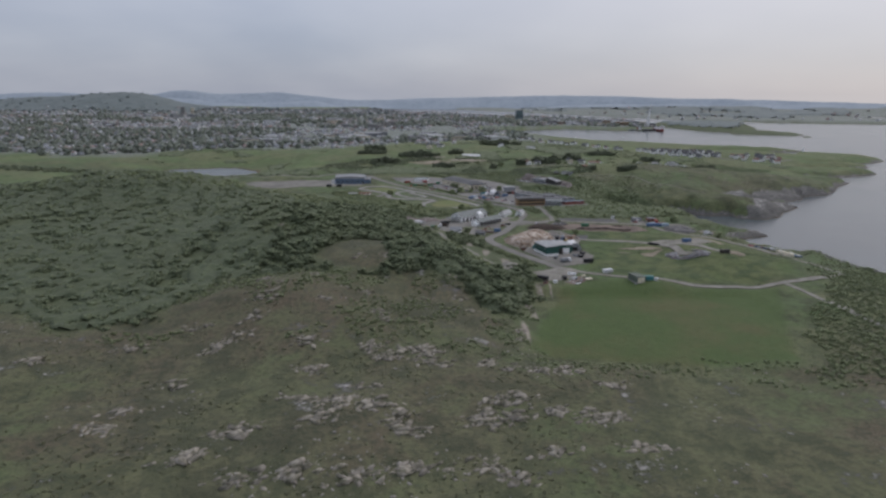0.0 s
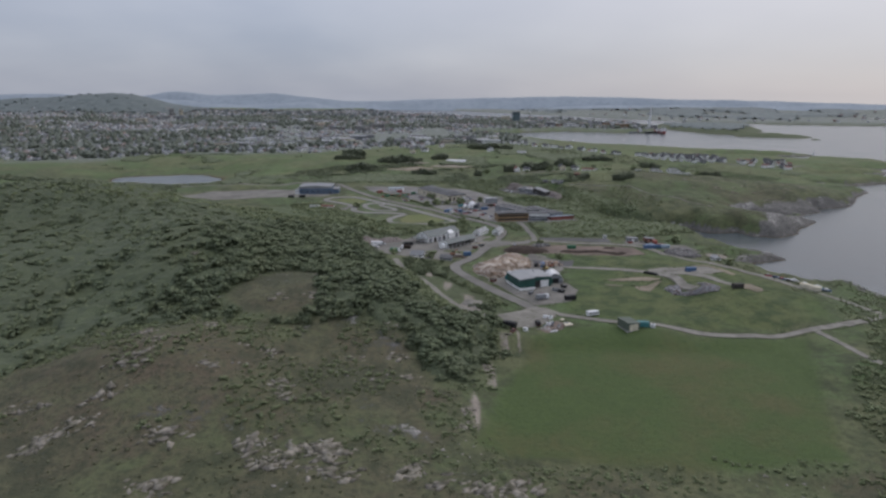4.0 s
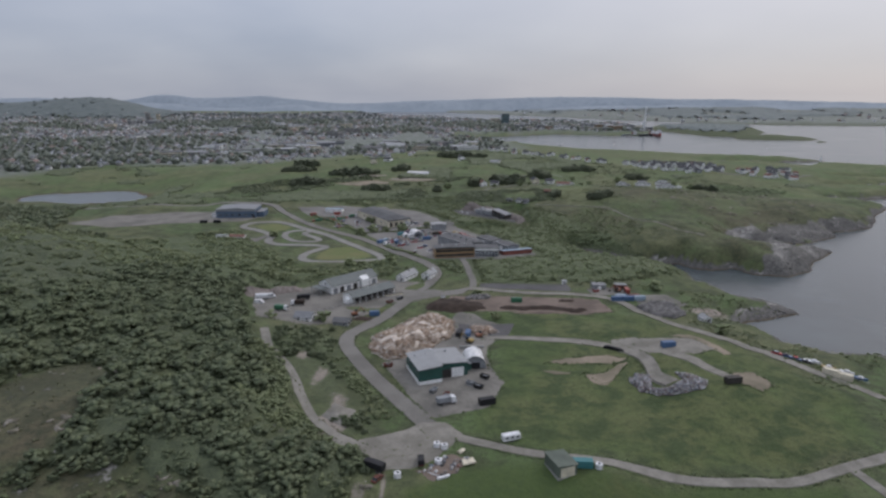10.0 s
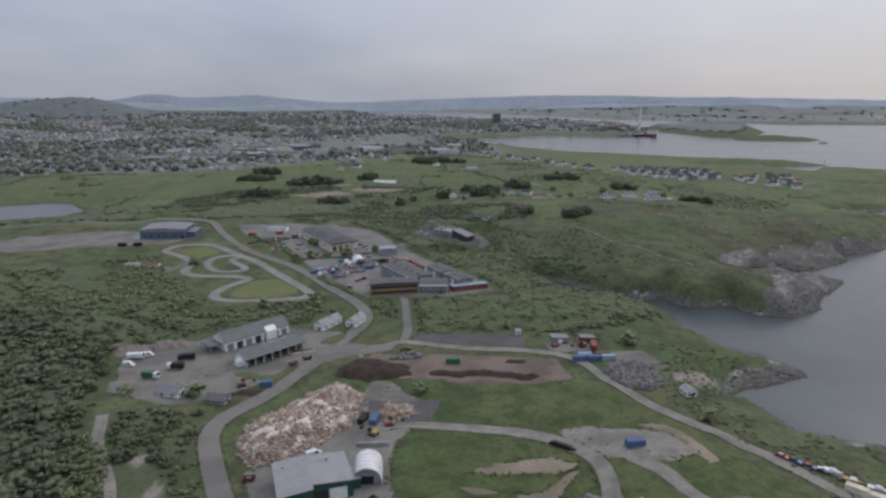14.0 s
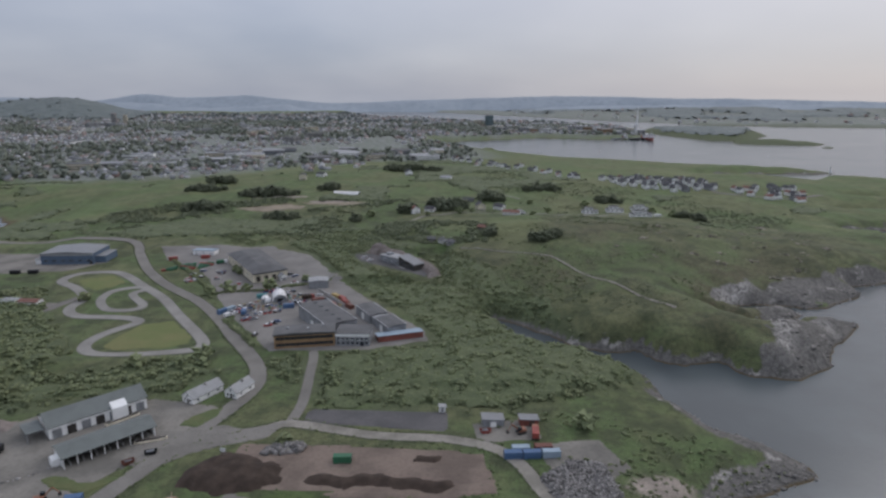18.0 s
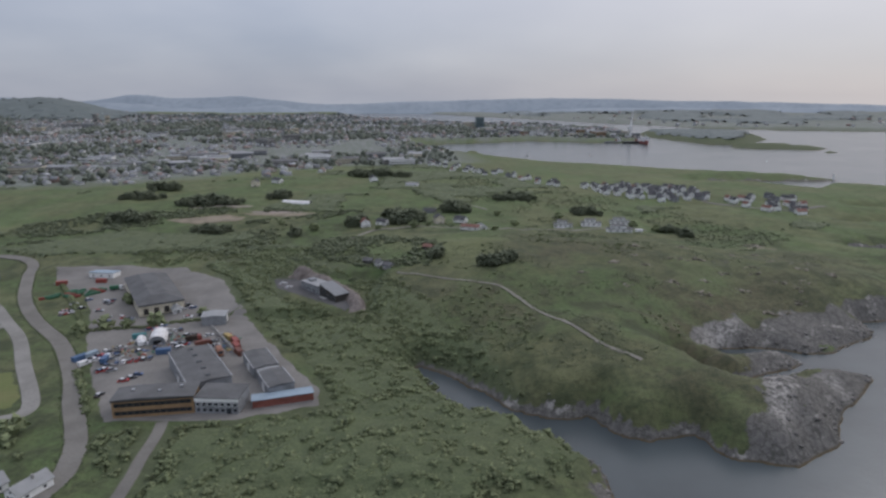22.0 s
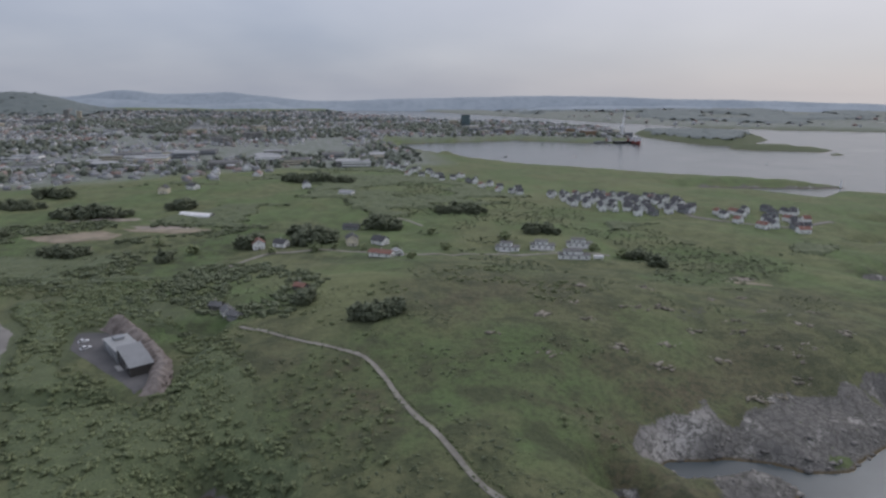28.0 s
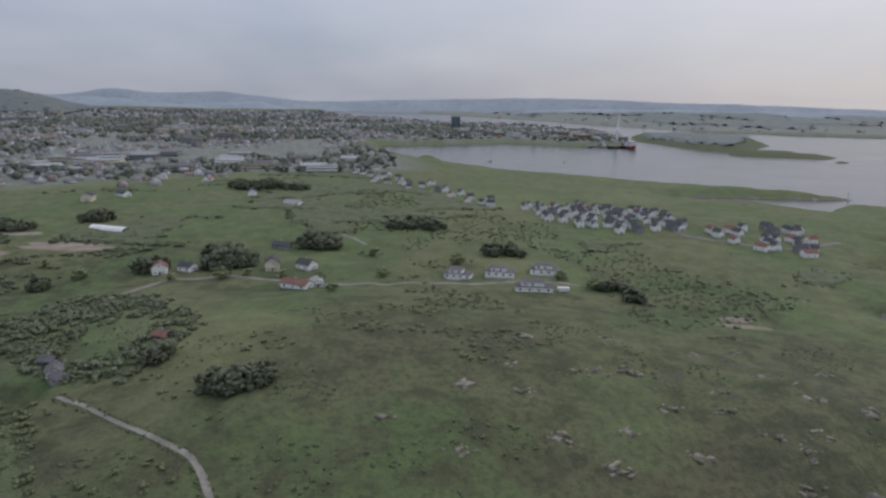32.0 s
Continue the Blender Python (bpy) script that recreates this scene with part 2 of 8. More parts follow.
def paint(name, colour, colour2=None, rough=0.75, big=0.25, small=2.5, relief=0.02, metal=0.0, vary=0.0, island=0.0):
    """A surface with stains and grain at two scales; vary: how far pieces or islands differ."""
    m, n, l, b = blank(name)
    pos = n.new("ShaderNodeNewGeometry").outputs["Position"]
    coarse, fine = noise_of(n, l, pos, big, 5), noise_of(n, l, pos, small, 3)
    colour2 = colour2 or tuple(0.68 * v for v in colour)
    c = blend(n, l, ramp(n, l, coarse, 0.35, 0.68), colour, colour2)
    c = blend(n, l, mathn(n, l, "MULTIPLY", ramp(n, l, fine, 0.4, 0.75), 0.35), c, tuple(0.6 * v for v in colour2))
    if vary or island:
        r = n.new("ShaderNodeNewGeometry").outputs["Random Per Island"] if island else n.new("ShaderNodeObjectInfo").outputs["Random"]
        h = n.new("ShaderNodeHueSaturation")
        l.new(mathn(n, l, "MULTIPLY_ADD", r, 2 * (vary or island), 1 - (vary or island)), h.inputs["Value"])
        l.new(c, h.inputs["Color"])
        c = h.outputs[0]
    l.new(c, b.inputs["Base Color"])
    b.inputs["Roughness"].default_value, b.inputs["Metallic"].default_value = rough, metal
    if relief:
        bump(n, l, b, fine, 0.5, relief)
    return m


def many(name, colours, rough=0.8, spread=0.15):
    """Each loose piece of a mesh takes one of the colours."""
    m, n, l, b = blank(name)
    g = n.new("ShaderNodeNewGeometry")
    t = n.new("ShaderNodeValToRGB")
    t.color_ramp.interpolation = "CONSTANT"
    e = t.color_ramp.elements
    while len(e) < len(colours):
        e.new(1.0)
    for k, c in enumerate(colours):
        e[k].position, e[k].color = k / len(colours), (*c, 1)
    l.new(g.outputs["Random Per Island"], t.inputs[0])
    fine = noise_of(n, l, g.outputs["Position"], 0.9, 4)
    c = blend(n, l, mathn(n, l, "MULTIPLY", fine, spread * 2), t.outputs[0], (0.08, 0.07, 0.06))
    l.new(c, b.inputs["Base Color"])
    b.inputs["Roughness"].default_value = rough
    return m


def leaves(name, dark, light, gold=None):
    m, n, l, b = blank(name)
    g = n.new("ShaderNodeNewGeometry")
    far = noise_of(n, l, g.outputs["Position"], 0.035, 3)
    mid, near = noise_of(n, l, g.outputs["Position"], 0.16, 3), noise_of(n, l, g.outputs["Position"], 1.4, 3)
    c = blend(n, l, mathn(n, l, "MULTIPLY_ADD", g.outputs["Random Per Island"], 0.45, ramp(n, l, mid, 0.38, 0.66), clamp=True), dark, light)
    c = blend(n, l, mathn(n, l, "MULTIPLY", ramp(n, l, far, 0.4, 0.7), 0.5), c, gold or light)
    c = blend(n, l, mathn(n, l, "MULTIPLY", ramp(n, l, near, 0.42, 0.66), 0.6), c, tuple(0.62 * v for v in dark))
    l.new(c, b.inputs["Base Color"])
    b.inputs["Roughness"].default_value = 0.8
    bump(n, l, b, near, 0.8, 0.6)
    return m


def ground_material():
    m, n, l, b = blank("open_ground")
    pos = n.new("ShaderNodeNewGeometry").outputs["Position"]

    def mask(name):
        a = n.new("ShaderNodeAttribute")
        a.attribute_name = name
        s = n.new("ShaderNodeSeparateColor")
        l.new(a.outputs["Color"], s.inputs[0])
        return s.outputs[0], s.outputs[1], s.outputs[2]

    lush, bare, rock = mask("cover_a")
    crop, heath, town = mask("cover_b")
    thicket, pale, meadow_haze = mask("cover_c")
    n60, n12 = noise_of(n, l, pos, 0.016, 5, 0.6), noise_of(n, l, pos, 0.09, 6, 0.62)
    n3, n1 = noise_of(n, l, pos, 0.42, 5, 0.65), noise_of(n, l, pos, 1.7, 4, 0.6)
    grass = blend(n, l, ramp(n, l, n60, 0.40, 0.60), (0.080, 0.112, 0.044), (0.108, 0.114, 0.056))
    grass = blend(n, l, ramp(n, l, n12, 0.42, 0.64), grass, (0.064, 0.076, 0.037))
    grass = blend(n, l, mathn(n, l, "MULTIPLY", ramp(n, l, n3, 0.48, 0.68), 0.55), grass, (0.056, 0.066, 0.034))
    rough = blend(n, l, ramp(n, l, n12, 0.36, 0.62), (0.092, 0.090, 0.050), (0.110, 0.088, 0.058))
    rough = blend(n, l, ramp(n, l, n3, 0.45, 0.66), rough, (0.066, 0.066, 0.041))
    rough = blend(n, l, mathn(n, l, "MULTIPLY", ramp(n, l, mathn(n, l, "MULTIPLY_ADD", n12, 0.6, mathn(n, l, "MULTIPLY", n60, 0.6)), 0.58, 0.68), 0.7), rough, (0.054, 0.062, 0.034))
    c = blend(n, l, heath, grass, rough)
    meadow = blend(n, l, ramp(n, l, n60, 0.38, 0.62), (0.070, 0.098, 0.034), (0.096, 0.108, 0.044))
    meadow = blend(n, l, ramp(n, l, n12, 0.44, 0.62), meadow, (0.056, 0.078, 0.030))
    meadow = blend(n, l, ramp(n, l, n3, 0.5, 0.75), meadow, (0.050, 0.070, 0.028))
    c = blend(n, l, lush, c, meadow)
    # Far meadows: distance haze is put into these two lighter greens.
    hazed_green = blend(n, l, ramp(n, l, n60, 0.40, 0.60), (0.108, 0.142, 0.058), (0.136, 0.150, 0.070))
    c = blend(n, l, meadow_haze, c, hazed_green)
    sown = blend(n, l, ramp(n, l, n60, 0.46, 0.64), (0.066, 0.094, 0.030), (0.090, 0.092, 0.038))
    sown = blend(n, l, mathn(n, l, "MULTIPLY", ramp(n, l, n3, 0.42, 0.7), 0.5), sown, (0.056, 0.082, 0.033))
    c = blend(n, l, crop, c, sown)
    # growth of uneven height: tussocks, hollows and drifts
    tone = mathn(n, l, "MULTIPLY_ADD", n3, 1.5, mathn(n, l, "MULTIPLY_ADD", n1, 0.8, mathn(n, l, "MULTIPLY", n12, 1.3)))
    h = n.new("ShaderNodeHueSaturation")
    l.new(mathn(n, l, "SUBTRACT", 1.9, mathn(n, l, "MULTIPLY", tone, 0.5)), h.inputs["Value"])
    l.new(c, h.inputs["Color"])
    wild = mathn(n, l, "SUBTRACT", 1.0, mathn(n, l, "MULTIPLY", crop, 0.6))
    c = blend(n, l, wild, c, h.outputs[0])
    shade_floor = blend(n, l, ramp(n, l, n3, 0.4, 0.65), (0.090, 0.106, 0.054), (0.070, 0.082, 0.044))
    c = blend(n, l, thicket, c, shade_floor)
    # Ground of the town and far land: distance haze is mixed into both colours.
    streets = blend(n, l, ramp(n, l, n12, 0.42, 0.6), (0.130, 0.150, 0.115), (0.205, 0.210, 0.200))
    c = blend(n, l, town, c, streets)
    gravel = blend(n, l, ramp(n, l, n12, 0.35, 0.65), (0.330, 0.285, 0.240), (0.220, 0.190, 0.160))
    gravel = blend(n, l, mathn(n, l, "MULTIPLY", ramp(n, l, n1, 0.4, 0.7), 0.4), gravel, (0.15, 0.13, 0.11))
    c = blend(n, l, ramp(n, l, mathn(n, l, "MULTIPLY_ADD", n3, 0.5, mathn(n, l, "SUBTRACT", bare, 0.25)), 0.3, 0.55), c, gravel)
    v = n.new("ShaderNodeTexVoronoi")
    v.feature = "DISTANCE_TO_EDGE"
    v.inputs["Scale"].default_value = 0.22
    warp = n.new("ShaderNodeVectorMath")
    warp.operation = "MULTIPLY_ADD"
    warp.inputs[1].default_value = (7, 7, 7)
    t3 = n.new("ShaderNodeTexNoise")
    t3.inputs["Scale"].default_value = 0.3
    l.new(pos, t3.inputs["Vector"])
    l.new(t3.outputs["Color"], warp.inputs[0])
    l.new(pos, warp.inputs[2])
    l.new(warp.outputs[0], v.inputs["Vector"])
    stone = blend(n, l, ramp(n, l, n3, 0.35, 0.65), (0.160, 0.151, 0.138), (0.102, 0.097, 0.090))
    stone = blend(n, l, ramp(n, l, n12, 0.57, 0.66), stone, (0.30, 0.285, 0.262))
    stone = blend(n, l, ramp(n, l, n1, 0.52, 0.72), stone, (0.105, 0.100, 0.092))
    stone = blend(n, l, mathn(n, l, "MULTIPLY", pale, ramp(n, l, n3, 0.36, 0.56)), stone, (0.33, 0.315, 0.29))
    stone = blend(n, l, mathn(n, l, "SUBTRACT", 0.75, ramp(n, l, v.outputs["Distance"], 0.0, 0.13), clamp=True), stone, (0.06, 0.06, 0.05))
    edge = mathn(n, l, "MULTIPLY_ADD", n3, 0.8, mathn(n, l, "MULTIPLY_ADD", n12, 0.8, mathn(n, l, "SUBTRACT", rock, 0.80)))
    c = blend(n, l, ramp(n, l, edge, 0.35, 0.5), c, stone)
    # bare weed-stained rock next to the tide
    s = n.new("ShaderNodeSeparateXYZ")
    l.new(pos, s.inputs[0])
    tide = mathn(n, l, "SUBTRACT", 1.0, ramp(n, l, mathn(n, l, "ADD", s.outputs["Z"], n3), 0.7, 1.4))
    c = blend(n, l, tide, c, blend(n, l, n3, (0.045, 0.038, 0.025), (0.13, 0.098, 0.05)))
    l.new(c, b.inputs["Base Color"])
    b.inputs["Roughness"].default_value = 0.9
    t = mathn(n, l, "MULTIPLY_ADD", n1, 0.5, n3)
    bump(n, l, b, t, 0.8, 0.9)
    return m


def water_material(name, deep, rough, ripple, scale):
    m, n, l, b = blank(name)
    pos = n.new("ShaderNodeNewGeometry").outputs["Position"]
    w1, w2 = noise_of(n, l, pos, scale, 4, 0.6), noise_of(n, l, pos, 0.012, 4, 0.55)
    c = blend(n, l, ramp(n, l, w2, 0.4, 0.65), deep, tuple(1.25 * v for v in deep))
    l.new(c, b.inputs["Base Color"])
    b.inputs["IOR"].default_value = 1.333
    b.inputs["Specular IOR Level"].default_value = 0.5
    l.new(mathn(n, l, "MULTIPLY_ADD", w2, 0.12, rough - 0.06), b.inputs["Roughness"])
    bump(n, l, b, w1, ripple, 0.5)
    return m


M_GROUND = ground_material()
M_SEA = water_material("sea_water", (0.055, 0.066, 0.070), 0.24, 0.16, 0.35)
M_POND = water_material("still_water", (0.03, 0.036, 0.036), 0.12, 0.1, 0.4)
M_ASPHALT = paint("worn_asphalt", (0.190, 0.180, 0.160), (0.140, 0.132, 0.117), 0.9, 0.06, 1.2, 0.01)
M_KART = paint("pale_worn_asphalt", (0.245, 0.236, 0.216), (0.190, 0.182, 0.165), 0.9, 0.08, 1.2, 0.01)
M_DARK_ASPHALT = paint("dark_asphalt", (0.110, 0.105, 0.104), (0.08, 0.078, 0.078), 0.9, 0.08, 1.2, 0.01)
M_YARD = paint("gravel_yard", (0.210, 0.197, 0.172), (0.132, 0.125, 0.110), 0.95, 0.07, 0.7, 0.03)
M_SOILYARD = paint("trodden_brown_soil", (0.190, 0.150, 0.122), (0.120, 0.095, 0.078), 0.95, 0.07, 0.8, 0.04)
M_ESTATE = paint("oil_stained_asphalt", (0.205, 0.194, 0.178), (0.150, 0.142, 0.130), 0.9, 0.06, 1.0, 0.01)
M_LAWN = paint("rough_verge_turf", (0.082, 0.106, 0.044), (0.106, 0.116, 0.052), 0.9, 0.12, 0.9, 0.08)
M_SAND = paint("pale_sand", (0.27, 0.225, 0.17), (0.16, 0.14, 0.10), 0.95, 0.08, 0.8, 0.05)
M_TRACK = paint("gravel_track", (0.250, 0.234, 0.202), (0.165, 0.155, 0.130), 0.95, 0.14, 0.9, 0.03)
M_TURF = paint("mown_turf", (0.120, 0.142, 0.052), (0.150, 0.150, 0.064), 0.9, 0.05, 0.8, 0.05)
M_SOIL = paint("dark_compost", (0.060, 0.044, 0.034), (0.035, 0.026, 0.020), 0.95, 0.25, 1.5, 0.2)
M_ROCK = paint("weathered_rock", (0.262, 0.242, 0.212), (0.165, 0.152, 0.131), 0.9, 0.35, 1.6, 0.15, island=0.22)
M_BEDROCK = paint("lichen_covered_bedrock", (0.255, 0.230, 0.190), (0.088, 0.084, 0.056), 0.92, 0.42, 1.3, 0.3, island=0.30)
M_LEAF = leaves("birch_leaves", (0.141, 0.167, 0.088), (0.185, 0.216, 0.108), (0.189, 0.207, 0.106))
M_ALDER = leaves("dark_alder_leaves", (0.108, 0.130, 0.074), (0.140, 0.166, 0.090), (0.142, 0.160, 0.086))
# Brush darker than the leaves: shade within the crowns is put into both colours.
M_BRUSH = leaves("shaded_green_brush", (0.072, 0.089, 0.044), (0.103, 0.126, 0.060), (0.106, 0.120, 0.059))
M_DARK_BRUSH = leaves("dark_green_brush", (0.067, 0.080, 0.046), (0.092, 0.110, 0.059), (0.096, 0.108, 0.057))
M_HEDGE = leaves("hedge_and_willow_brush", (0.086, 0.104, 0.056), (0.116, 0.136, 0.070), (0.118, 0.132, 0.070))
# Scrub leaves lifted towards grey: distance haze is put into this colour.
M_HAZED_SCRUB = leaves("hazed_scrub_leaves", (0.130, 0.152, 0.092), (0.165, 0.190, 0.112), (0.168, 0.188, 0.112))
M_PINE = leaves("spruce_needles", (0.108, 0.124, 0.080), (0.140, 0.158, 0.098))
M_HEATHER = leaves("heather_tufts", (0.112, 0.116, 0.066), (0.145, 0.147, 0.084), (0.128, 0.146, 0.076))
M_VERGE = leaves("verge_grass_blades", (0.105, 0.130, 0.062), (0.130, 0.156, 0.074))
# Far woods and town trees: distance haze is put into these paler, greyer greens.
M_HAZED_WOOD = leaves("far_spruce_and_pine_with_haze", (0.125, 0.146, 0.138), (0.155, 0.176, 0.168))
M_HAZED_TOWN_LEAF = leaves("hazed_town_leaves", (0.150, 0.168, 0.132), (0.190, 0.210, 0.165), (0.190, 0.208, 0.165))
M_SEAROCK = paint("dark_shore_rock", (0.175, 0.166, 0.152), (0.115, 0.110, 0.102), 0.85, 0.25, 1.2, 0.2, island=0.25)
M_BARK = paint("bark", (0.11, 0.09, 0.07), rough=0.95, big=1.0, small=6.0)


def picked(name, colours, rough=0.5, metal=0.0):
    """Each object takes one of the colours."""
    m, n, l, b = blank(name)
    t = n.new("ShaderNodeValToRGB")
    t.color_ramp.interpolation = "CONSTANT"
    e = t.color_ramp.elements
    while len(e) < len(colours):
        e.new(1.0)
    for k, c in enumerate(colours):
        e[k].position, e[k].color = k / len(colours), (*c, 1)
    l.new(n.new("ShaderNodeObjectInfo").outputs["Random"], t.inputs[0])
    dirt = noise_of(n, l, n.new("ShaderNodeNewGeometry").outputs["Position"], 1.1, 4)
    l.new(blend(n, l, mathn(n, l, "MULTIPLY", ramp(n, l, dirt, 0.4, 0.8), 0.4), t.outputs[0], (0.10, 0.09, 0.08)), b.inputs["Base Color"])
    b.inputs["Roughness"].default_value, b.inputs["Metallic"].default_value = rough, metal
    return m


def ribbed(name, colour, pitch=0.3, rough=0.5, vertical=True):
    """Profiled sheet metal: stains and shallow ribs."""
    m, n, l, b = blank(name)
    co = n.new("ShaderNodeTexCoord").outputs["Object"]
    w = n.new("ShaderNodeTexWave")
    w.bands_direction = "X"
    w.inputs["Scale"].default_value = 1 / pitch / 6.283 * 3.14
    l.new(co, w.inputs["Vector"])
    dirt, fine = noise_of(n, l, co, 0.22, 5), noise_of(n, l, co, 2.2, 3)
    c = blend(n, l, mathn(n, l, "MULTIPLY", ramp(n, l, dirt, 0.35, 0.75), 0.5), colour, tuple(0.62 * v for v in colour))
    c = blend(n, l, mathn(n, l, "MULTIPLY", ramp(n, l, fine, 0.5, 0.8), 0.3), c, (0.13, 0.11, 0.09))
    l.new(c, b.inputs["Base Color"])
    b.inputs["Roughness"].default_value = rough
    bump(n, l, b, w.outputs["Fac"], 0.5, 0.04)
    return m


M_WHITE = paint("white_boards", (0.80, 0.80, 0.78), (0.72, 0.72, 0.70), 0.7, 0.4, 3.0, 0.01)
M_CREAM = paint("cream_boards", (0.68, 0.62, 0.48), rough=0.7, big=0.4)
M_CONCRETE = paint("concrete", (0.36, 0.35, 0.33), rough=0.9, big=0.3)
M_BROWNBOARD = paint("yellow_brown_boards", (0.30, 0.20, 0.105), (0.24, 0.155, 0.085), 0.75, 0.3, 2.5, 0.02)
M_DARKWOOD = paint("dark_stained_boards", (0.055, 0.05, 0.045), rough=0.7, big=0.4)
M_REDBOARD = paint("red_boards", (0.22, 0.08, 0.06), rough=0.75, big=0.4)
M_GREYWALL = paint("grey_panels", (0.26, 0.27, 0.28), rough=0.6, big=0.3)
M_GREENWALL = ribbed("dark_green_sheeting", (0.030, 0.085, 0.070))
M_GREENGREY = paint("grey_green_sheet", (0.120, 0.140, 0.112), (0.090, 0.105, 0.085), 0.7, 0.1, 0.6, 0.02)
M_PALEROOF = ribbed("pale_grey_sheeting", (0.28, 0.285, 0.285), 0.4)
M_GREYROOF = ribbed("grey_sheeting", (0.20, 0.205, 0.21), 0.4)
M_MOSSROOF = ribbed("mossy_grey_sheeting", (0.135, 0.150, 0.142), 0.4)
M_FELT = paint("roofing_felt", (0.135, 0.135, 0.135), (0.10, 0.10, 0.10), 0.95, 0.12, 1.2, 0.01)
M_BLUEROOF = ribbed("blue_grey_sheeting", (0.27, 0.34, 0.40), 0.4)
M_BLUEWALL = ribbed("blue_grey_wall_sheeting", (0.10, 0.14, 0.20), 0.4)
M_TOWERGLASS = paint("blue_green_facade_glass", (0.15, 0.20, 0.21), (0.12, 0.165, 0.175), 0.25, 0.1, 0.5, 0.0)
M_TENT = paint("white_fabric", (0.74, 0.73, 0.71), (0.62, 0.61, 0.60), 0.6, 0.3, 2.0, 0.02)
M_GLASS = paint("dark_window_glass", (0.03, 0.036, 0.042), rough=0.08, big=0.5, relief=0.0)
M_TILE_DARK = paint("dark_roof_tiles", (0.075, 0.075, 0.08), rough=0.75, big=0.5, small=4, relief=0.03)
M_TILE_RED = paint("red_roof_tiles", (0.215, 0.115, 0.09), rough=0.8, big=0.5, small=4, relief=0.03)
M_RUBBER = paint("black_rubber", (0.02, 0.02, 0.02), rough=0.9, big=2.0)
M_STEEL = paint("galvanised_steel", (0.42, 0.43, 0.44), rough=0.45, big=0.6, metal=0.6)
M_CAR = picked("car_paint", [(0.55, 0.55, 0.55), (0.04, 0.04, 0.045), (0.72, 0.72, 0.72), (0.16, 0.17, 0.18), (0.35, 0.03, 0.03), (0.05, 0.09, 0.2), (0.3, 0.31, 0.32)], 0.3)
M_VANWHITE = paint("white_van_paint", (0.76, 0.76, 0.76), rough=0.3, big=1.0, relief=0.0)
# Blue dulled: the haze's loss of saturation is put into the colour.
M_BLUE = ribbed("blue_container_steel", (0.07, 0.125, 0.23), 0.28)
M_TEAL = ribbed("teal_container_steel", (0.06, 0.19, 0.20), 0.28)
M_RUST = ribbed("rust_brown_container_steel", (0.14, 0.055, 0.04), 0.28)
M_GREENBOX = ribbed("green_container_steel", (0.04, 0.13, 0.07), 0.28)
M_BLACK = paint("black_sheeting", (0.022, 0.022, 0.024), rough=0.6, big=0.6)
M_YELLOW = paint("machine_yellow", (0.38, 0.28, 0.10), rough=0.45, big=0.8)
# Orange and red are dulled likewise, with haze put into their colours.
M_ORANGE = paint("machine_orange", (0.28, 0.13, 0.08), rough=0.45, big=0.8)
M_RED = paint("dull_red_paint", (0.28, 0.075, 0.06), rough=0.5, big=0.8)
M_SCRAP_WOOD = many("scrap_wood", [(0.40, 0.30, 0.22), (0.56, 0.45, 0.35), (0.24, 0.165, 0.115), (0.70, 0.62, 0.53), (0.34, 0.25, 0.175), (0.46, 0.34, 0.25), (0.14, 0.10, 0.075), (0.74, 0.70, 0.64), (0.30, 0.21, 0.14)])
M_SCRAP = many("mixed_scrap", [(0.10, 0.10, 0.10), (0.55, 0.54, 0.53), (0.22, 0.22, 0.24), (0.16, 0.19, 0.24), (0.30, 0.28, 0.27), (0.26, 0.15, 0.12), (0.14, 0.15, 0.16), (0.60, 0.60, 0.60), (0.08, 0.08, 0.09), (0.24, 0.21, 0.18), (0.36, 0.35, 0.34)])
M_JUNK = many("mixed_yard_clutter", [(0.42, 0.42, 0.41), (0.12, 0.16, 0.26), (0.30, 0.11, 0.08), (0.10, 0.19, 0.14), (0.16, 0.15, 0.14), (0.32, 0.25, 0.12), (0.28, 0.28, 0.29), (0.20, 0.19, 0.18), (0.09, 0.09, 0.09)])
M_RUBBLE = many("grey_rubble", [(0.22, 0.21, 0.20), (0.15, 0.145, 0.14), (0.30, 0.29, 0.275), (0.11, 0.105, 0.10)])
M_TOWN_WALL = many("town_walls", [(0.76, 0.76, 0.75), (0.68, 0.68, 0.67), (0.56, 0.56, 0.56), (0.44, 0.43, 0.41), (0.36, 0.34, 0.31), (0.50, 0.50, 0.51), (0.30, 0.30, 0.31), (0.40, 0.38, 0.34), (0.27, 0.19, 0.17), (0.58, 0.58, 0.57), (0.25, 0.26, 0.28), (0.70, 0.70, 0.69)])
# Town roofs paled towards blue-grey: distance haze is put into the list.
M_HAZED_TOWN_ROOF = many("hazed_town_roofs", [(0.18, 0.188, 0.195), (0.21, 0.22, 0.228), (0.27, 0.195, 0.17), (0.19, 0.198, 0.205), (0.27, 0.28, 0.29), (0.25, 0.20, 0.18), (0.20, 0.21, 0.218), (0.34, 0.35, 0.36)])
# Backdrop hills: the haze of the air is painted in as pale blue-grey.
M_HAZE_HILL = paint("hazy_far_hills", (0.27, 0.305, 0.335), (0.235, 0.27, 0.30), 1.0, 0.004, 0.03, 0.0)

# ---------------------------------------------------------------- helpers for meshes
def ground_at(x, y):
    return float(height(np.array([x], float), np.array([y], float))[0])


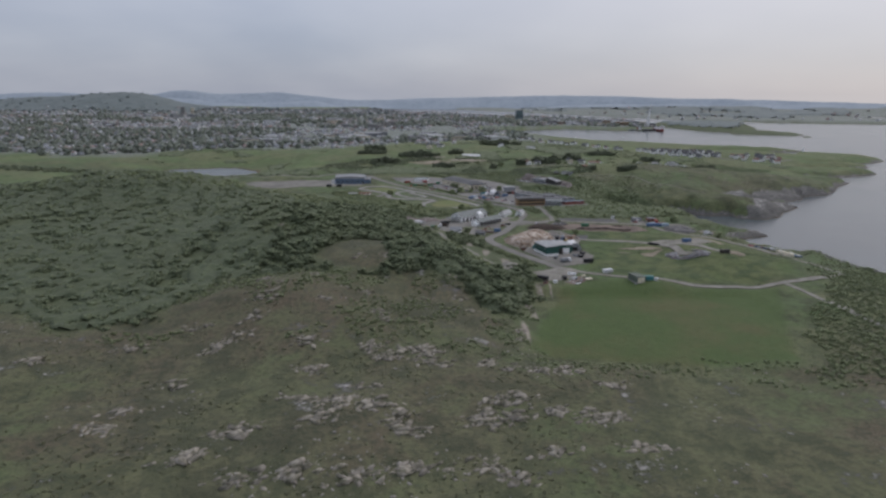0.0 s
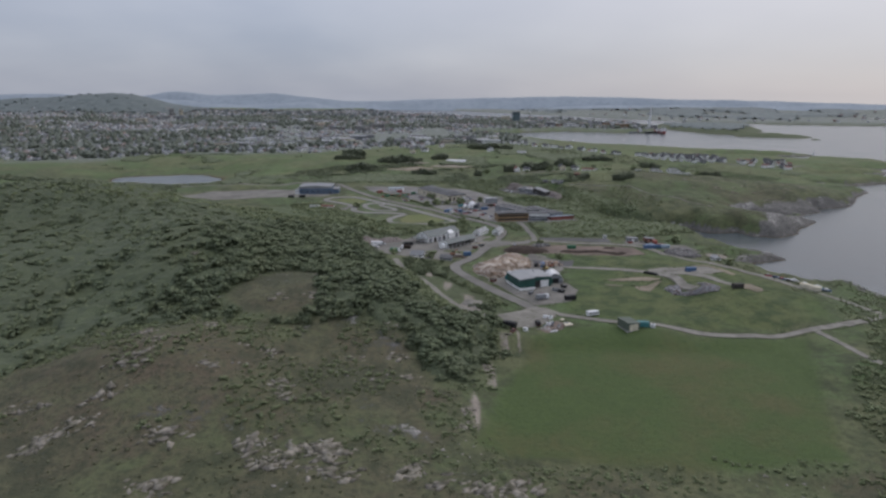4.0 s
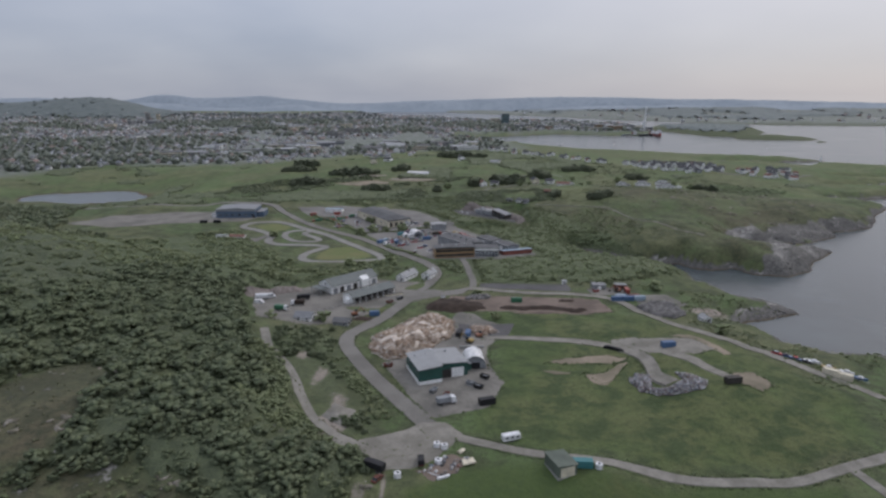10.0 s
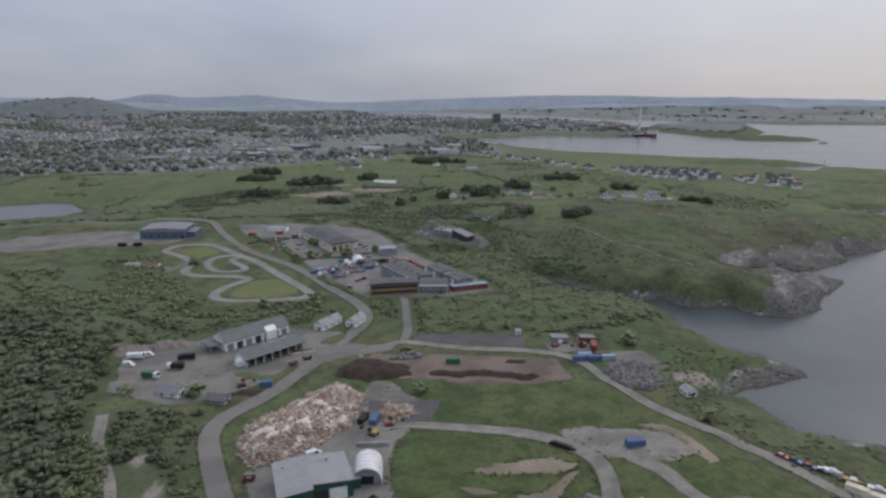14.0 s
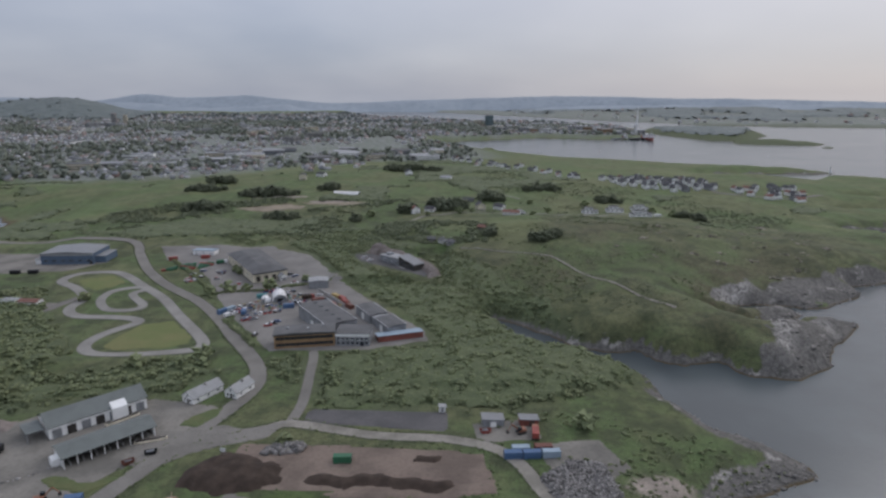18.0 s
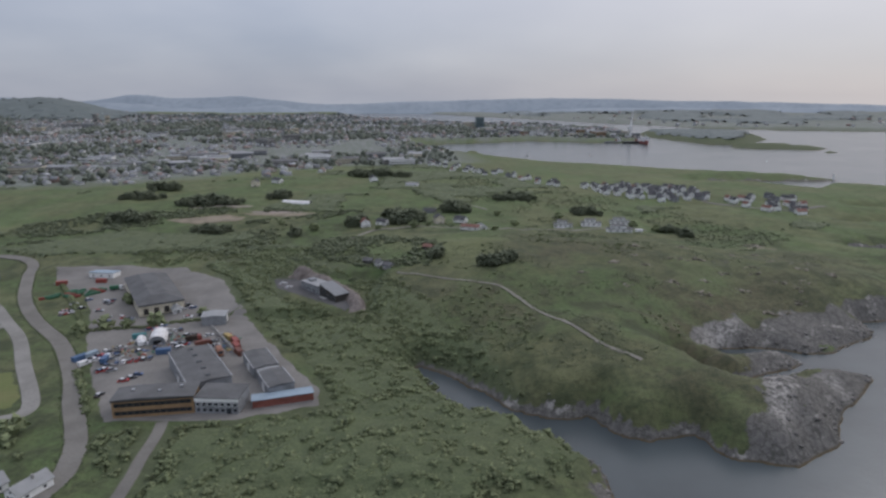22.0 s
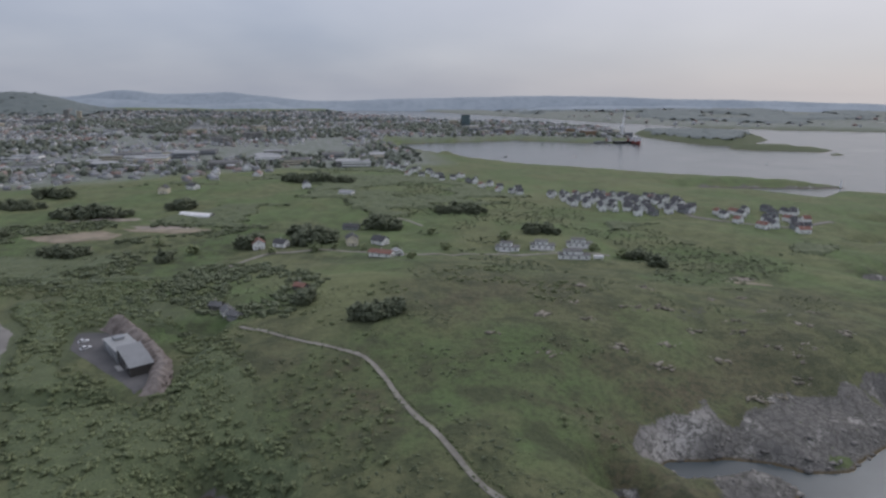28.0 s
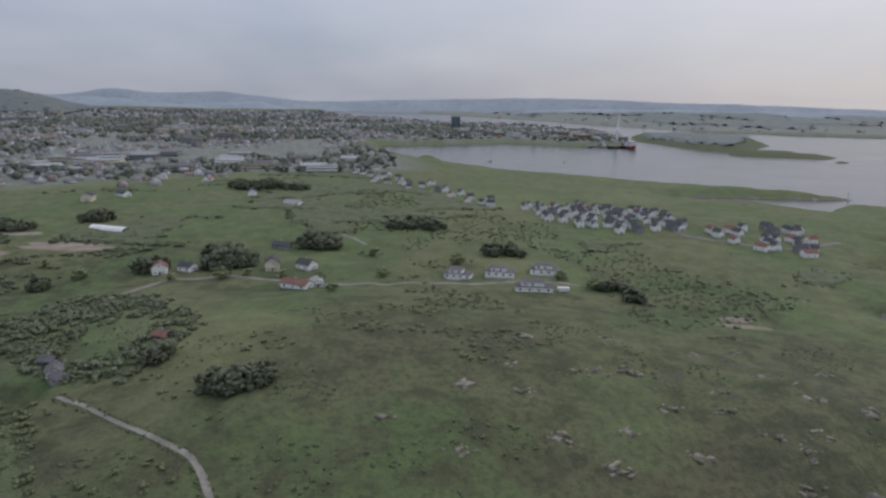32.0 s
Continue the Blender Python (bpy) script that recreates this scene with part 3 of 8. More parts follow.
def mesh_of(name, verts, faces, material):
    me = bpy.data.meshes.new(name)
    me.from_pydata([tuple(v) for v in verts], [], [tuple(f) for f in faces])
    for m in material if isinstance(material, (list, tuple)) else [material]:
        me.materials.append(m)
    me.update()
    return me


def part(name, bm, material, parent, label="", smooth=False):
    me = bpy.data.meshes.new(name)
    bmesh.ops.recalc_face_normals(bm, faces=bm.faces)
    if smooth:
        for f in bm.faces:
            f.smooth = True
    bm.to_mesh(me)
    bm.free()
    me.materials.append(material)
    ob = new(name, me)
    ob.parent = parent
    return tagged(ob, label) if label else ob


def thing(name, x, y, turn=0.0, label="", category="", group="", z=None, kind=""):
    """An Empty at the base of a thing that stands on the ground."""
    ob = new(name)
    ob.empty_display_size = 0.5
    ob.matrix_world = pose(x, y, ground_at(x, y) if z is None else z, 0, 0, turn)
    return tagged(ob, label, category, group, kind)


def box(bm, x0, x1, y0, y1, z0, z1, bevel=0.0):
    vs = [bm.verts.new(p) for p in ((x0, y0, z0), (x1, y0, z0), (x1, y1, z0), (x0, y1, z0), (x0, y0, z1), (x1, y0, z1), (x1, y1, z1), (x0, y1, z1))]
    fs = [bm.faces.new([vs[i] for i in f]) for f in ((3, 2, 1, 0), (4, 5, 6, 7), (0, 1, 5, 4), (1, 2, 6, 5), (2, 3, 7, 6), (3, 0, 4, 7))]
    if bevel:
        bmesh.ops.bevel(bm, geom=list({e for f in fs for e in f.edges}), offset=bevel, segments=1, affect="EDGES")
    return bm


def boxed(*a, **k):
    return box(bmesh.new(), *a, **k)


def prism(points, y0, y1):
    """A profile in x and z, drawn out along y."""
    bm = bmesh.new()
    a = [bm.verts.new((x, y0, z)) for x, z in points]
    b = [bm.verts.new((x, y1, z)) for x, z in points]
    bm.faces.new(a[::-1])
    bm.faces.new(b)
    for i in range(len(a)):
        j = (i + 1) % len(a)
        bm.faces.new((a[i], a[j], b[j], b[i]))
    return bm


def smooth_line(points, step=3.0, closed=False):
    """A Catmull-Rom line through the points, in even steps."""
    p = [np.array(q, float) for q in points]
    p = [p[-1], *p, p[0], p[1]] if closed else [2 * p[0] - p[1], *p, 2 * p[-1] - p[-2]]
    fine = []
    for a, b, c, d in zip(p, p[1:], p[2:], p[3:]):
        for k in np.linspace(0, 1, 12, endpoint=False):
            fine.append(0.5 * (2 * b + (c - a) * k + (2 * a - 5 * b + 4 * c - d) * k * k + (3 * b - a - 3 * c + d) * k**3))
    fine.append(p[-2])
    fine = np.array(fine)
    run = np.r_[0, np.cumsum(np.hypot(*np.diff(fine, axis=0).T))]
    at = np.linspace(0, run[-1], max(3, int(run[-1] / step)))
    return np.stack([np.interp(at, run, fine[:, 0]), np.interp(at, run, fine[:, 1])], 1)


def strip(name, points, width, material, lift=0.14, closed=False, label="", category="road", ragged=0.0):
    """A road, lane or track laid on the ground, with edges that drop into it."""
    c = smooth_line(points, 3.0, closed)
    d = np.gradient(c, axis=0)
    d /= np.maximum(np.hypot(d[:, 0], d[:, 1]), 1e-6)[:, None]
    side = np.stack([-d[:, 1], d[:, 0]], 1)
    w = width / 2 * (1 + ragged * wave(c[:, 0], c[:, 1], 7, 31))
    verts, faces = [], []
    across = (-1.12, -1.0, -0.5, 0.0, 0.5, 1.0, 1.12)
    for k in across:
        q = c + side * (k * w)[:, None]
        z = height(q[:, 0], q[:, 1]) + (lift if abs(k) <= 1 else -0.25)
        verts.append(np.column_stack([q, z]))
    z = np.array([v[:, 2] for v in verts])
    level = 0.5 * z[1:6] + 0.5 * z[3]
    for k in range(1, 6):
        verts[k][:, 2] = np.maximum(z[k], level[k - 1])
    verts = np.stack(verts, 1).reshape(-1, 3)
    m = len(across)
    for i in range(len(c) - 1):
        for k in range(m - 1):
            faces.append((i * m + k, i * m + k + 1, (i + 1) * m + k + 1, (i + 1) * m + k))
    ob = new(name, mesh_of(name, verts, faces, material))
    return tagged(ob, label, category, kind="structure")


def patch(name, ring, material, lift=0.1, step=3.0, label="", category="ground", ragged=1.0):
    """A flat area laid on the ground inside a ring, with an uneven edge."""
    xs, ys = [p[0] for p in ring], [p[1] for p in ring]
    gx, gy = np.meshgrid(np.arange(min(xs) - step, max(xs) + 2 * step, step), np.arange(min(ys) - step, max(ys) + 2 * step, step), indexing="ij")
    d = inland(gx, gy, list(ring)) + ragged * wave(gx, gy, 8, 41)
    # draw the outer vertices in to the edge
    ux = (inland(gx + 0.1, gy, list(ring)) - inland(gx - 0.1, gy, list(ring))) / 0.2
    uy = (inland(gx, gy + 0.1, list(ring)) - inland(gx, gy - 0.1, list(ring))) / 0.2
    pull = np.where(d < 0, np.minimum(-d, step * 1.5), 0)
    px, py = gx + ux * pull, gy + uy * pull
    z = height(px, py) + np.where(d < 0, -0.05, lift)
    ok = d > -step * 1.05
    number = np.arange(gx.size).reshape(gx.shape)
    faces = []
    for i in range(gx.shape[0] - 1):
        for j in range(gx.shape[1] - 1):
            if ok[i, j] and ok[i + 1, j] and ok[i + 1, j + 1] and ok[i, j + 1]:
                faces.append((number[i, j], number[i + 1, j], number[i + 1, j + 1], number[i, j + 1]))
    me = mesh_of(name, np.column_stack([px.ravel(), py.ravel(), z.ravel()]), faces, material)
    bm = bmesh.new()
    bm.from_mesh(me)
    bmesh.ops.delete(bm, geom=[v for v in bm.verts if not v.link_faces], context="VERTS")
    bm.to_mesh(me)
    bm.free()
    return tagged(new(name, me), label, category, kind="structure")


def soup(name, protos, spots, material, label="", category="", kind="stuff", parent=None, smooth=False):
    """Many small pieces in one mesh: copies of the prototype triangles at spots (x, y, z, size, turn, which, squash)."""
    allv, allf, base = [], [], 0
    for which, (v, f) in enumerate(protos):
        s = spots[spots[:, 5].astype(int) == which]
        if not len(s):
            continue
        c, n = np.cos(s[:, 4]), np.sin(s[:, 4])
        x = (v[None, :, 0] * c[:, None] - v[None, :, 1] * n[:, None]) * s[:, 3:4] + s[:, 0:1]
        y = (v[None, :, 0] * n[:, None] + v[None, :, 1] * c[:, None]) * s[:, 3:4] + s[:, 1:2]
        z = v[None, :, 2] * s[:, 3:4] * s[:, 6:7] + s[:, 2:3]
        allv.append(np.stack([x, y, z], -1).reshape(-1, 3))
        allf.append((f[None] + (np.arange(len(s)) * len(v))[:, None, None]).reshape(-1, 3) + base)
        base += len(s) * len(v)
    v, f = np.concatenate(allv), np.concatenate(allf)
    me = bpy.data.meshes.new(name)
    me.vertices.add(len(v))
    me.vertices.foreach_set("co", v.ravel())
    me.loops.add(f.size)
    me.loops.foreach_set("vertex_index", f.ravel().astype(np.int32))
    me.polygons.add(len(f))
    me.polygons.foreach_set("loop_start", np.arange(0, f.size, 3, dtype=np.int32))
    me.polygons.foreach_set("loop_total", np.full(len(f), 3, np.int32))
    if smooth:
        me.polygons.foreach_set("use_smooth", np.ones(len(f), bool))
    me.materials.append(material)
    me.update(calc_edges=True)
    ob = new(name, me)
    if parent:
        ob.parent = parent
    return tagged(ob, label, category, kind=kind)


def lump(rng, rough=0.35, flat=1.0, rounds=1):
    """A knobbly closed lump of about one metre across."""
    bm = bmesh.new()
    bmesh.ops.create_icosphere(bm, subdivisions=rounds, radius=0.5)
    v = np.array([p.co[:] for p in bm.verts])
    f = np.array([[q.index for q in p.verts] for p in bm.faces])
    bm.free()
    v *= (1 + rough * (rng.random(len(v)) - 0.5) * 2)[:, None]
    v[:, 2] *= flat
    return v, f


TETRA_F = np.array([(0, 1, 2), (0, 2, 3), (0, 3, 1), (1, 3, 2)])


def crown_proto(rng, clumps=18, wide=0.5, tall=0.75, low=0.2, cone=False, size=0.26):
    """A crown of many small jagged leaf clumps round an uneven outline, one metre high in all, without its trunk."""
    vs, fs, n = [], [], 0
    corners = np.array([(1, 1, 1), (1, -1, -1), (-1, 1, -1), (-1, -1, 1)], float) * 0.78
    for k in range(clumps):
        h = rng.random()
        if cone:
            r, z = wide * (1.02 - h) * (0.55 + 0.45 * rng.random()), low + (1 - low) * h
        else:
            a = math.pi * (0.06 + 0.86 * h)
            r, z = wide * math.sin(a) * (0.45 + 0.65 * rng.random()), low + (tall - low) * 0.5 * (1 - math.cos(a)) + 0.1 * rng.random()
        t = rng.random() * 6.283
        s = size * (0.6 + 0.8 * rng.random()) * ((1.15 - 0.7 * h) if cone else 1)
        turn = np.array(Euler(6.283 * rng.random(3)).to_matrix())
        o = (corners * (0.65 + 0.7 * rng.random((4, 1)))) @ turn.T * s
        o[:, 2] *= 0.8
        vs.append(o + (r * math.cos(t), r * math.sin(t), z))
        fs.append(TETRA_F + n)
        n += 4
    return np.concatenate(vs), np.concatenate(fs)


def trunk_proto(rng, top=0.6, thick=0.035, limbs=3):
    """A tapered trunk with a few limbs, for a tree one metre high."""
    vs, fs, n = [], [], 0
    lines = [((0, 0, -0.06), (0.02, 0.01, top), thick, thick * 0.4)]
    for _ in range(limbs):
        t, h = rng.random() * 6.283, 0.2 + 0.3 * rng.random()
        lines.append(((0.01, 0.0, h), (0.27 * math.cos(t), 0.27 * math.sin(t), h + 0.25), thick * 0.5, thick * 0.15))
    for a, b, r0, r1 in lines:
        ring = [(math.cos(q), math.sin(q)) for q in (0, 2.09, 4.19)]
        vs += [(a[0] + r0 * c, a[1] + r0 * s, a[2]) for c, s in ring] + [(b[0] + r1 * c, b[1] + r1 * s, b[2]) for c, s in ring]
        for k in range(3):
            j = (k + 1) % 3
            fs += [(n + k, n + j, n + 3 + j), (n + k, n + 3 + j, n + 3 + k)]
        n += 6
    return np.array(vs, float), np.array(fs)


# ---------------------------------------------------------------- land covers
FIELD = [(41, 268), (47, 295), (57, 320), (73, 362), (92, 374), (114, 375), (150, 366), (205, 366), (194, 338), (176, 300), (163, 264), (110, 258)]
MOUND = [(92, 392), (150, 376), (200, 378), (232, 392), (240, 420), (226, 448), (214, 466), (200, 484), (188, 508), (172, 517), (102, 520), (104, 490), (110, 470), (104, 430)]
WOODS = [
    [(60, 377), (50, 350), (40, 312), (24, 318), (12, 353), (-8, 362), (-31, 356), (-64, 350), (-84, 352), (-101, 344), (-129, 352), (-147, 300), (-186, 284), (-236, 318), (-330, 320), (-420, 420), (-420, 640), (-160, 622), (-72, 566), (-34, 530), (-14, 486), (12, 440), (22, 405), (40, 385)],
    [(74, 612), (94, 626), (150, 637), (188, 662), (222, 652), (248, 618), (232, 596), (190, 576), (150, 574), (108, 578)],
    [(150, 640), (212, 664), (176, 712), (146, 735), (104, 756), (95, 782), (60, 830), (28, 850), (60, 780), (108, 720), (138, 676)],
    [(-15, 596), (14, 610), (38, 622), (58, 606), (44, 588), (-20, 574), (-110, 598), (-170, 680), (-120, 726), (-100, 730), (-72, 690), (-30, 640)],
    [(8, 448), (26, 432), (34, 465), (28, 490), (-2, 480)], [(42, 392), (58, 392), (46, 425), (32, 450), (28, 436)],
]
KNOLL = [(-38, 414), (-57, 422), (-76, 392), (-80, 374), (-64, 355), (-44, 352), (-32, 360), (-31, 375), (-37, 395)]
ROUGH = [[(-20, 506), (-32, 545), (0, 577), (-18, 574), (-110, 596), (-170, 680), (-262, 700), (-300, 566), (-150, 560), (-60, 520)], [(170, 700), (196, 672), (232, 648), (214, 700), (180, 752), (150, 790), (100, 850), (40, 880), (60, 830), (95, 806), (150, 796), (156, 745)]]
FAR_WOODS = [[(60, 860), (120, 800), (190, 790), (200, 840), (150, 900), (60, 930), (-60, 940), (-150, 900), (-40, 880)],
             [(-200, 900), (-60, 950), (60, 960), (120, 1010), (60, 1040), (-100, 1010), (-220, 960)]]
TOWN = [(-190, 1180), (20, 1420), (140, 1400), (215, 1500), (180, 1690), (110, 1850), (90, 2060), (280, 2140), (430, 2220), (560, 2170), (720, 2150), (720, 2340), (760, 2480),
        (740, 2700), (660, 2920), (520, 3090), (340, 3350), (110, 3700), (-250, 4200), (-1500, 3900), (-2600, 3200), (-2400, 1800), (-1200, 1150), (-650, 1080), (-420, 1180)]
FAR_TOWN = [(100, 4400), (440, 3830), (720, 3430), (970, 3090), (1190, 2880), (1670, 2720), (2300, 2680), (3300, 2520), (3350, 3100), (4900, 3350), (4900, 4900), (-100, 4900)]
BROWN = [(-200, 60), (320, 60), (330, 230), (215, 300), (185, 262), (110, 252), (40, 262), (38, 290), (40, 330), (0, 380), (-60, 440), (-140, 440), (-400, 420), (-420, 100)]
CRAGS = [[(322, 719), (330, 727), (350, 737), (372, 742), (395, 750), (424, 760), (436, 760), (424, 736), (395, 718), (367, 722), (338, 721)], [(342, 712), (350, 716), (370, 711), (372, 705), (345, 692), (338, 692)],
         [(310, 622), (324, 648), (336, 670), (350, 672), (362, 684), (397, 689), (364, 657), (345, 631), (323, 617)]]
PALE_ROCK = [[(335, 675), (340, 677), (339, 661), (331, 640), (323, 628), (321, 637), (327.5, 657)], [(324, 719), (331, 728), (352, 740), (354, 735), (339, 720), (326, 711)], [(362, 676), (369, 678), (372, 668), (366, 664)]]
HEATH = [(255, 612), (240, 640), (200, 690), (165, 740), (190, 790), (250, 850), (330, 860), (470, 870), (500, 800), (400, 700), (320, 620), (180, 745)]


def soft(d, wide):
    return np.clip(0.5 + d / (2 * wide), 0, 1)


def axis_lines(lo, hi, fine_lo, fine_hi, step, grow):
    mid = list(np.arange(fine_lo, fine_hi + 0.01, step))
    up, s = [], step
    while (up[-1] if up else fine_hi) < hi:
        s *= grow
        up.append((up[-1] if up else fine_hi) + s)
    down, s = [], step
    while (down[-1] if down else fine_lo) > lo:
        s *= grow
        down.append((down[-1] if down else fine_lo) - s)
    return np.array(down[::-1] + mid + up)


def build_land():
    xs = axis_lines(-4900, 4900, -260, 520, 2.9, 1.06)
    ys = axis_lines(-4800, 4900, 130, 960, 2.9, 1.032)
    gx, gy = np.meshgrid(xs, ys, indexing="ij")
    z = height(gx, gy)
    d = shore(gx, gy)
    n = np.arange(gx.size).reshape(gx.shape)
    f = np.stack([n[:-1, :-1], n[1:, :-1], n[1:, 1:], n[:-1, 1:]], -1).reshape(-1, 4)
    me = bpy.data.meshes.new("ground")
    me.vertices.add(gx.size)
    me.vertices.foreach_set("co", np.stack([gx, gy, z], -1).ravel())
    me.loops.add(f.size)
    me.loops.foreach_set("vertex_index", f.ravel().astype(np.int32))
    me.polygons.add(len(f))
    me.polygons.foreach_set("loop_start", np.arange(0, f.size, 4, dtype=np.int32))
    me.polygons.foreach_set("loop_total", np.full(len(f), 4, np.int32))
    me.polygons.foreach_set("use_smooth", np.ones(len(f), bool))
    me.materials.append(M_GROUND)
    me.update(calc_edges=True)
    jitter = 3 * wave(gx, gy, 11, 51)
    lush = soft(inland(gx, gy, MOUND) + jitter, 3)
    # Mask for the haze-paled meadow colour, stronger towards the far north.
    meadow_haze = np.maximum(0.5 * soft(gy - 980 + 60 * wave(gx, gy, 120, 50), 60), 0.85 * soft(wave(gx, gy, 70, 52) * 60 - 18 - 0.25 * np.maximum(0, 880 - gy), 15) * (d > 15))
    crop = soft(inland(gx, gy, FIELD) + 0.4 * jitter, 1.6)
    heath = np.maximum(soft(inland(gx, gy, BROWN) + 3 * jitter, 18), 0.75 * soft(inland(gx, gy, HEATH) + 3 * jitter, 25) * np.clip(0.55 + 0.9 * wave(gx, gy, 55, 47) + 0.5 * wave(gx, gy, 18, 48), 0, 1))
    heath *= 1 - 0.9 * soft(inland(gx, gy, WOODS[0]) + 4 * jitter, 14)
    heath *= 0.78 + 0.30 * np.clip(1.6 * wave(gx, gy, 38, 58) + 0.8 * wave(gx, gy, 13, 59), -1, 1)
    heath = np.maximum(heath, 0.95 * soft(inland(gx, gy, KNOLL) + jitter, 4))
    heath = np.maximum(heath, np.clip(0.55 - 0.012 * np.hypot((gx - 318) / 1.5, gy - 806), 0, 0.9))
    heath = np.maximum(heath, 0.85 * ((gx > 700) & (gy > 1700)))
    slope = np.hypot(np.gradient(z, xs, axis=0), np.gradient(z, ys, axis=1))
    rock = np.clip(0.10 + 0.30 * wave(gx, gy, 17, 53), 0, 0.42) * soft(inland(gx, gy, BROWN) + 6 * jitter, 15)
    near = np.hypot(gx - 150, gy - 500) < 1400
    cape = np.clip(1.25 - np.hypot((gx - 378) / 1.2, gy - 676) / 36, 0, 1)
    band = 1.7 + 9 * cape + 9 * ((gx > 240) & (gy < 600)) + 3 * (gx > 420)
    rock = np.maximum(rock, np.clip(1.2 - d / band - 0.35 * wave(gx, gy, 20, 54), 0, 1) * (d > -20) * near)
    for ring in CRAGS:
        rock = np.maximum(rock, soft(inland(gx, gy, ring) + 2.2 * jitter + 3 * wave(gx, gy, 6, 57), 4) * (d > -10))
    rock = np.maximum(rock, 0.36 * np.exp(-(np.hypot((gx - 400) / 1.6, gy - 805) / 46) ** 2) * (0.6 + 0.6 * wave(gx, gy, 14, 57)))
    rock = np.maximum(rock, np.clip(slope * 1.2 - 0.5, 0, 0.8) * ((gx > 345) | (gy < 600)) * (np.hypot(gx - 150, gy - 500) < 700))
    rock = np.maximum(rock, 0.66 * np.exp(-(np.hypot(gx + 34, gy - 412) / 9) ** 2))
    bare = 0 * gx
    for cx, cy, rx, ry, k in ((31, 436, 5, 15, 0.5), (43, 416, 6, 14, 0.52), (20, 455, 5, 8, 0.55), (62, 378, 14, 6, 0.7), (43, 398, 8, 8, 0.7), (12, 500, 14, 10, 0.7), (226, 525, 16, 9, 0.6), (-115, 655, 16, 10, 0.9),
                              (30, 1010, 30, 5, 0.9), (-20, 1030, 40, 6, 0.8), (440, 905, 10, 4, 1.0), (41, 292, 3, 24, 0.6), (49, 332, 3, 20, 0.6), (58, 358, 2.5, 14, 0.5), (65, 362, 2, 12, 0.5)):
        bare = np.maximum(bare, k * np.clip(1.4 - np.hypot((gx - cx) / rx, (gy - cy) / ry) + 0.35 * wave(gx, gy, 9, 55), 0, 1))
    # FAR_TOWN carries the haze-paled town colour over the land across the water.
    town = soft(np.maximum(inland(gx, gy, TOWN), inland(gx, gy, FAR_TOWN)) + 40 * wave(gx, gy, 90, 56), 30) * np.clip((60 - z) / 20, 0, 1)
    thicket = 0 * gx
    for ring in WOODS + ROUGH:
        thicket = np.maximum(thicket, soft(inland(gx, gy, ring) + 1.5 * jitter, 5))
    thicket = np.maximum(thicket, 1.0 * ((gx > 700) & (gy > 1700)))
    thicket *= inland(gx, gy, KNOLL) < 0
    pale = 0 * gx
    for ring in PALE_ROCK:
        pale = np.maximum(pale, soft(inland(gx, gy, ring) + 1.6 * wave(gx, gy, 5, 57), 3))
    rock = np.maximum(rock, pale)
    for name, chans in (("cover_a", (lush, bare, rock)), ("cover_b", (crop, heath, town)), ("cover_c", (thicket, pale, meadow_haze))):
        a = me.color_attributes.new(name, "FLOAT_COLOR", "POINT")
        a.data.foreach_set("color", np.stack([*chans, np.ones_like(gx)], -1).ravel())
    tagged(new("ground", me), "green coastal land with heather, meadow and bare rock", "ground", kind="structure")


build_land()
bm = bmesh.new()
bmesh.ops.create_grid(bm, x_segments=8, y_segments=8, size=4950)
sea = new("water", mesh_of("water", [v.co[:] for v in bm.verts], [[v.index for v in f.verts] for f in bm.faces], M_SEA))
bm.free()
tagged(sea, "calm grey sea under an overcast sky", "sea", kind="structure")
bm = bmesh.new()
for ring in ([(-450, 1040), (-330, 1035), (-285, 1000), (-270, 950), (-300, 905), (-380, 880), (-450, 900)],):
    bm.faces.new([bm.verts.new((x, y, 4.6)) for x, y in ring])
tagged(new("pond_water", mesh_of("pond_water", [v.co[:] for v in bm.verts], [[v.index for v in f.verts] for f in bm.faces], M_POND)), "still grey lake among reeds and meadows", "lake", kind="structure")
bm.free()

# ---------------------------------------------------------------- roads, lanes and yards
MAIN_ROAD = [(84, 386), (78, 397), (69, 412), (55, 435), (43, 458), (36.5, 475), (38.5, 489), (48, 506), (59, 533), (68, 558), (77, 588), (75, 606), (66, 623), (53, 643), (36, 671), (9, 707), (-24, 739), (-52, 773), (-79, 817), (-100, 852), (-140, 866), (-200, 852), (-300, 840)]
strip("road", MAIN_ROAD, 7.0, M_ASPHALT, 0.22, label="grey two-lane asphalt road winding past the works")
strip("road", [(69, 551), (80, 552), (92, 558), (101, 562), (132, 554), (162, 551), (181, 541), (193, 512), (203, 484), (216, 470), (228, 456), (238, 444), (251, 430), (262, 412), (262, 398), (248, 388), (232, 381)], 5.0, M_TRACK, 0.2, label="pale gravel lane along the shore")
strip("road", [(100, 563), (101, 578), (99, 600), (97, 619), (95, 628)], 4.2, M_ASPHALT, 0.2, label="short asphalt drive between trees")
strip("road", [(82, 393), (92, 388), (110, 381), (133, 376), (161, 369), (188, 369), (212, 375), (232, 382)], 4.0, M_TRACK, 0.18, label="gravel lane along the edge of a green field")
strip("road", [(213, 375), (217, 358), (219, 340), (224, 300), (235, 240)], 3.4, M_TRACK, 0.18, label="gravel farm track beside a field")
strip("road", [(96, 480), (112, 481), (128, 479), (149, 475), (163, 468), (170, 456), (171, 444), (170, 434), (173, 424)], 5.5, M_TRACK, 0.2, label="gravel road over the grassy landfill", ragged=0.15)
strip("road", [(180, 454), (188, 446), (192, 436), (198, 424)], 5.0, M_TRACK, 0.2, label="gravel spur over the grassy landfill", ragged=0.2)
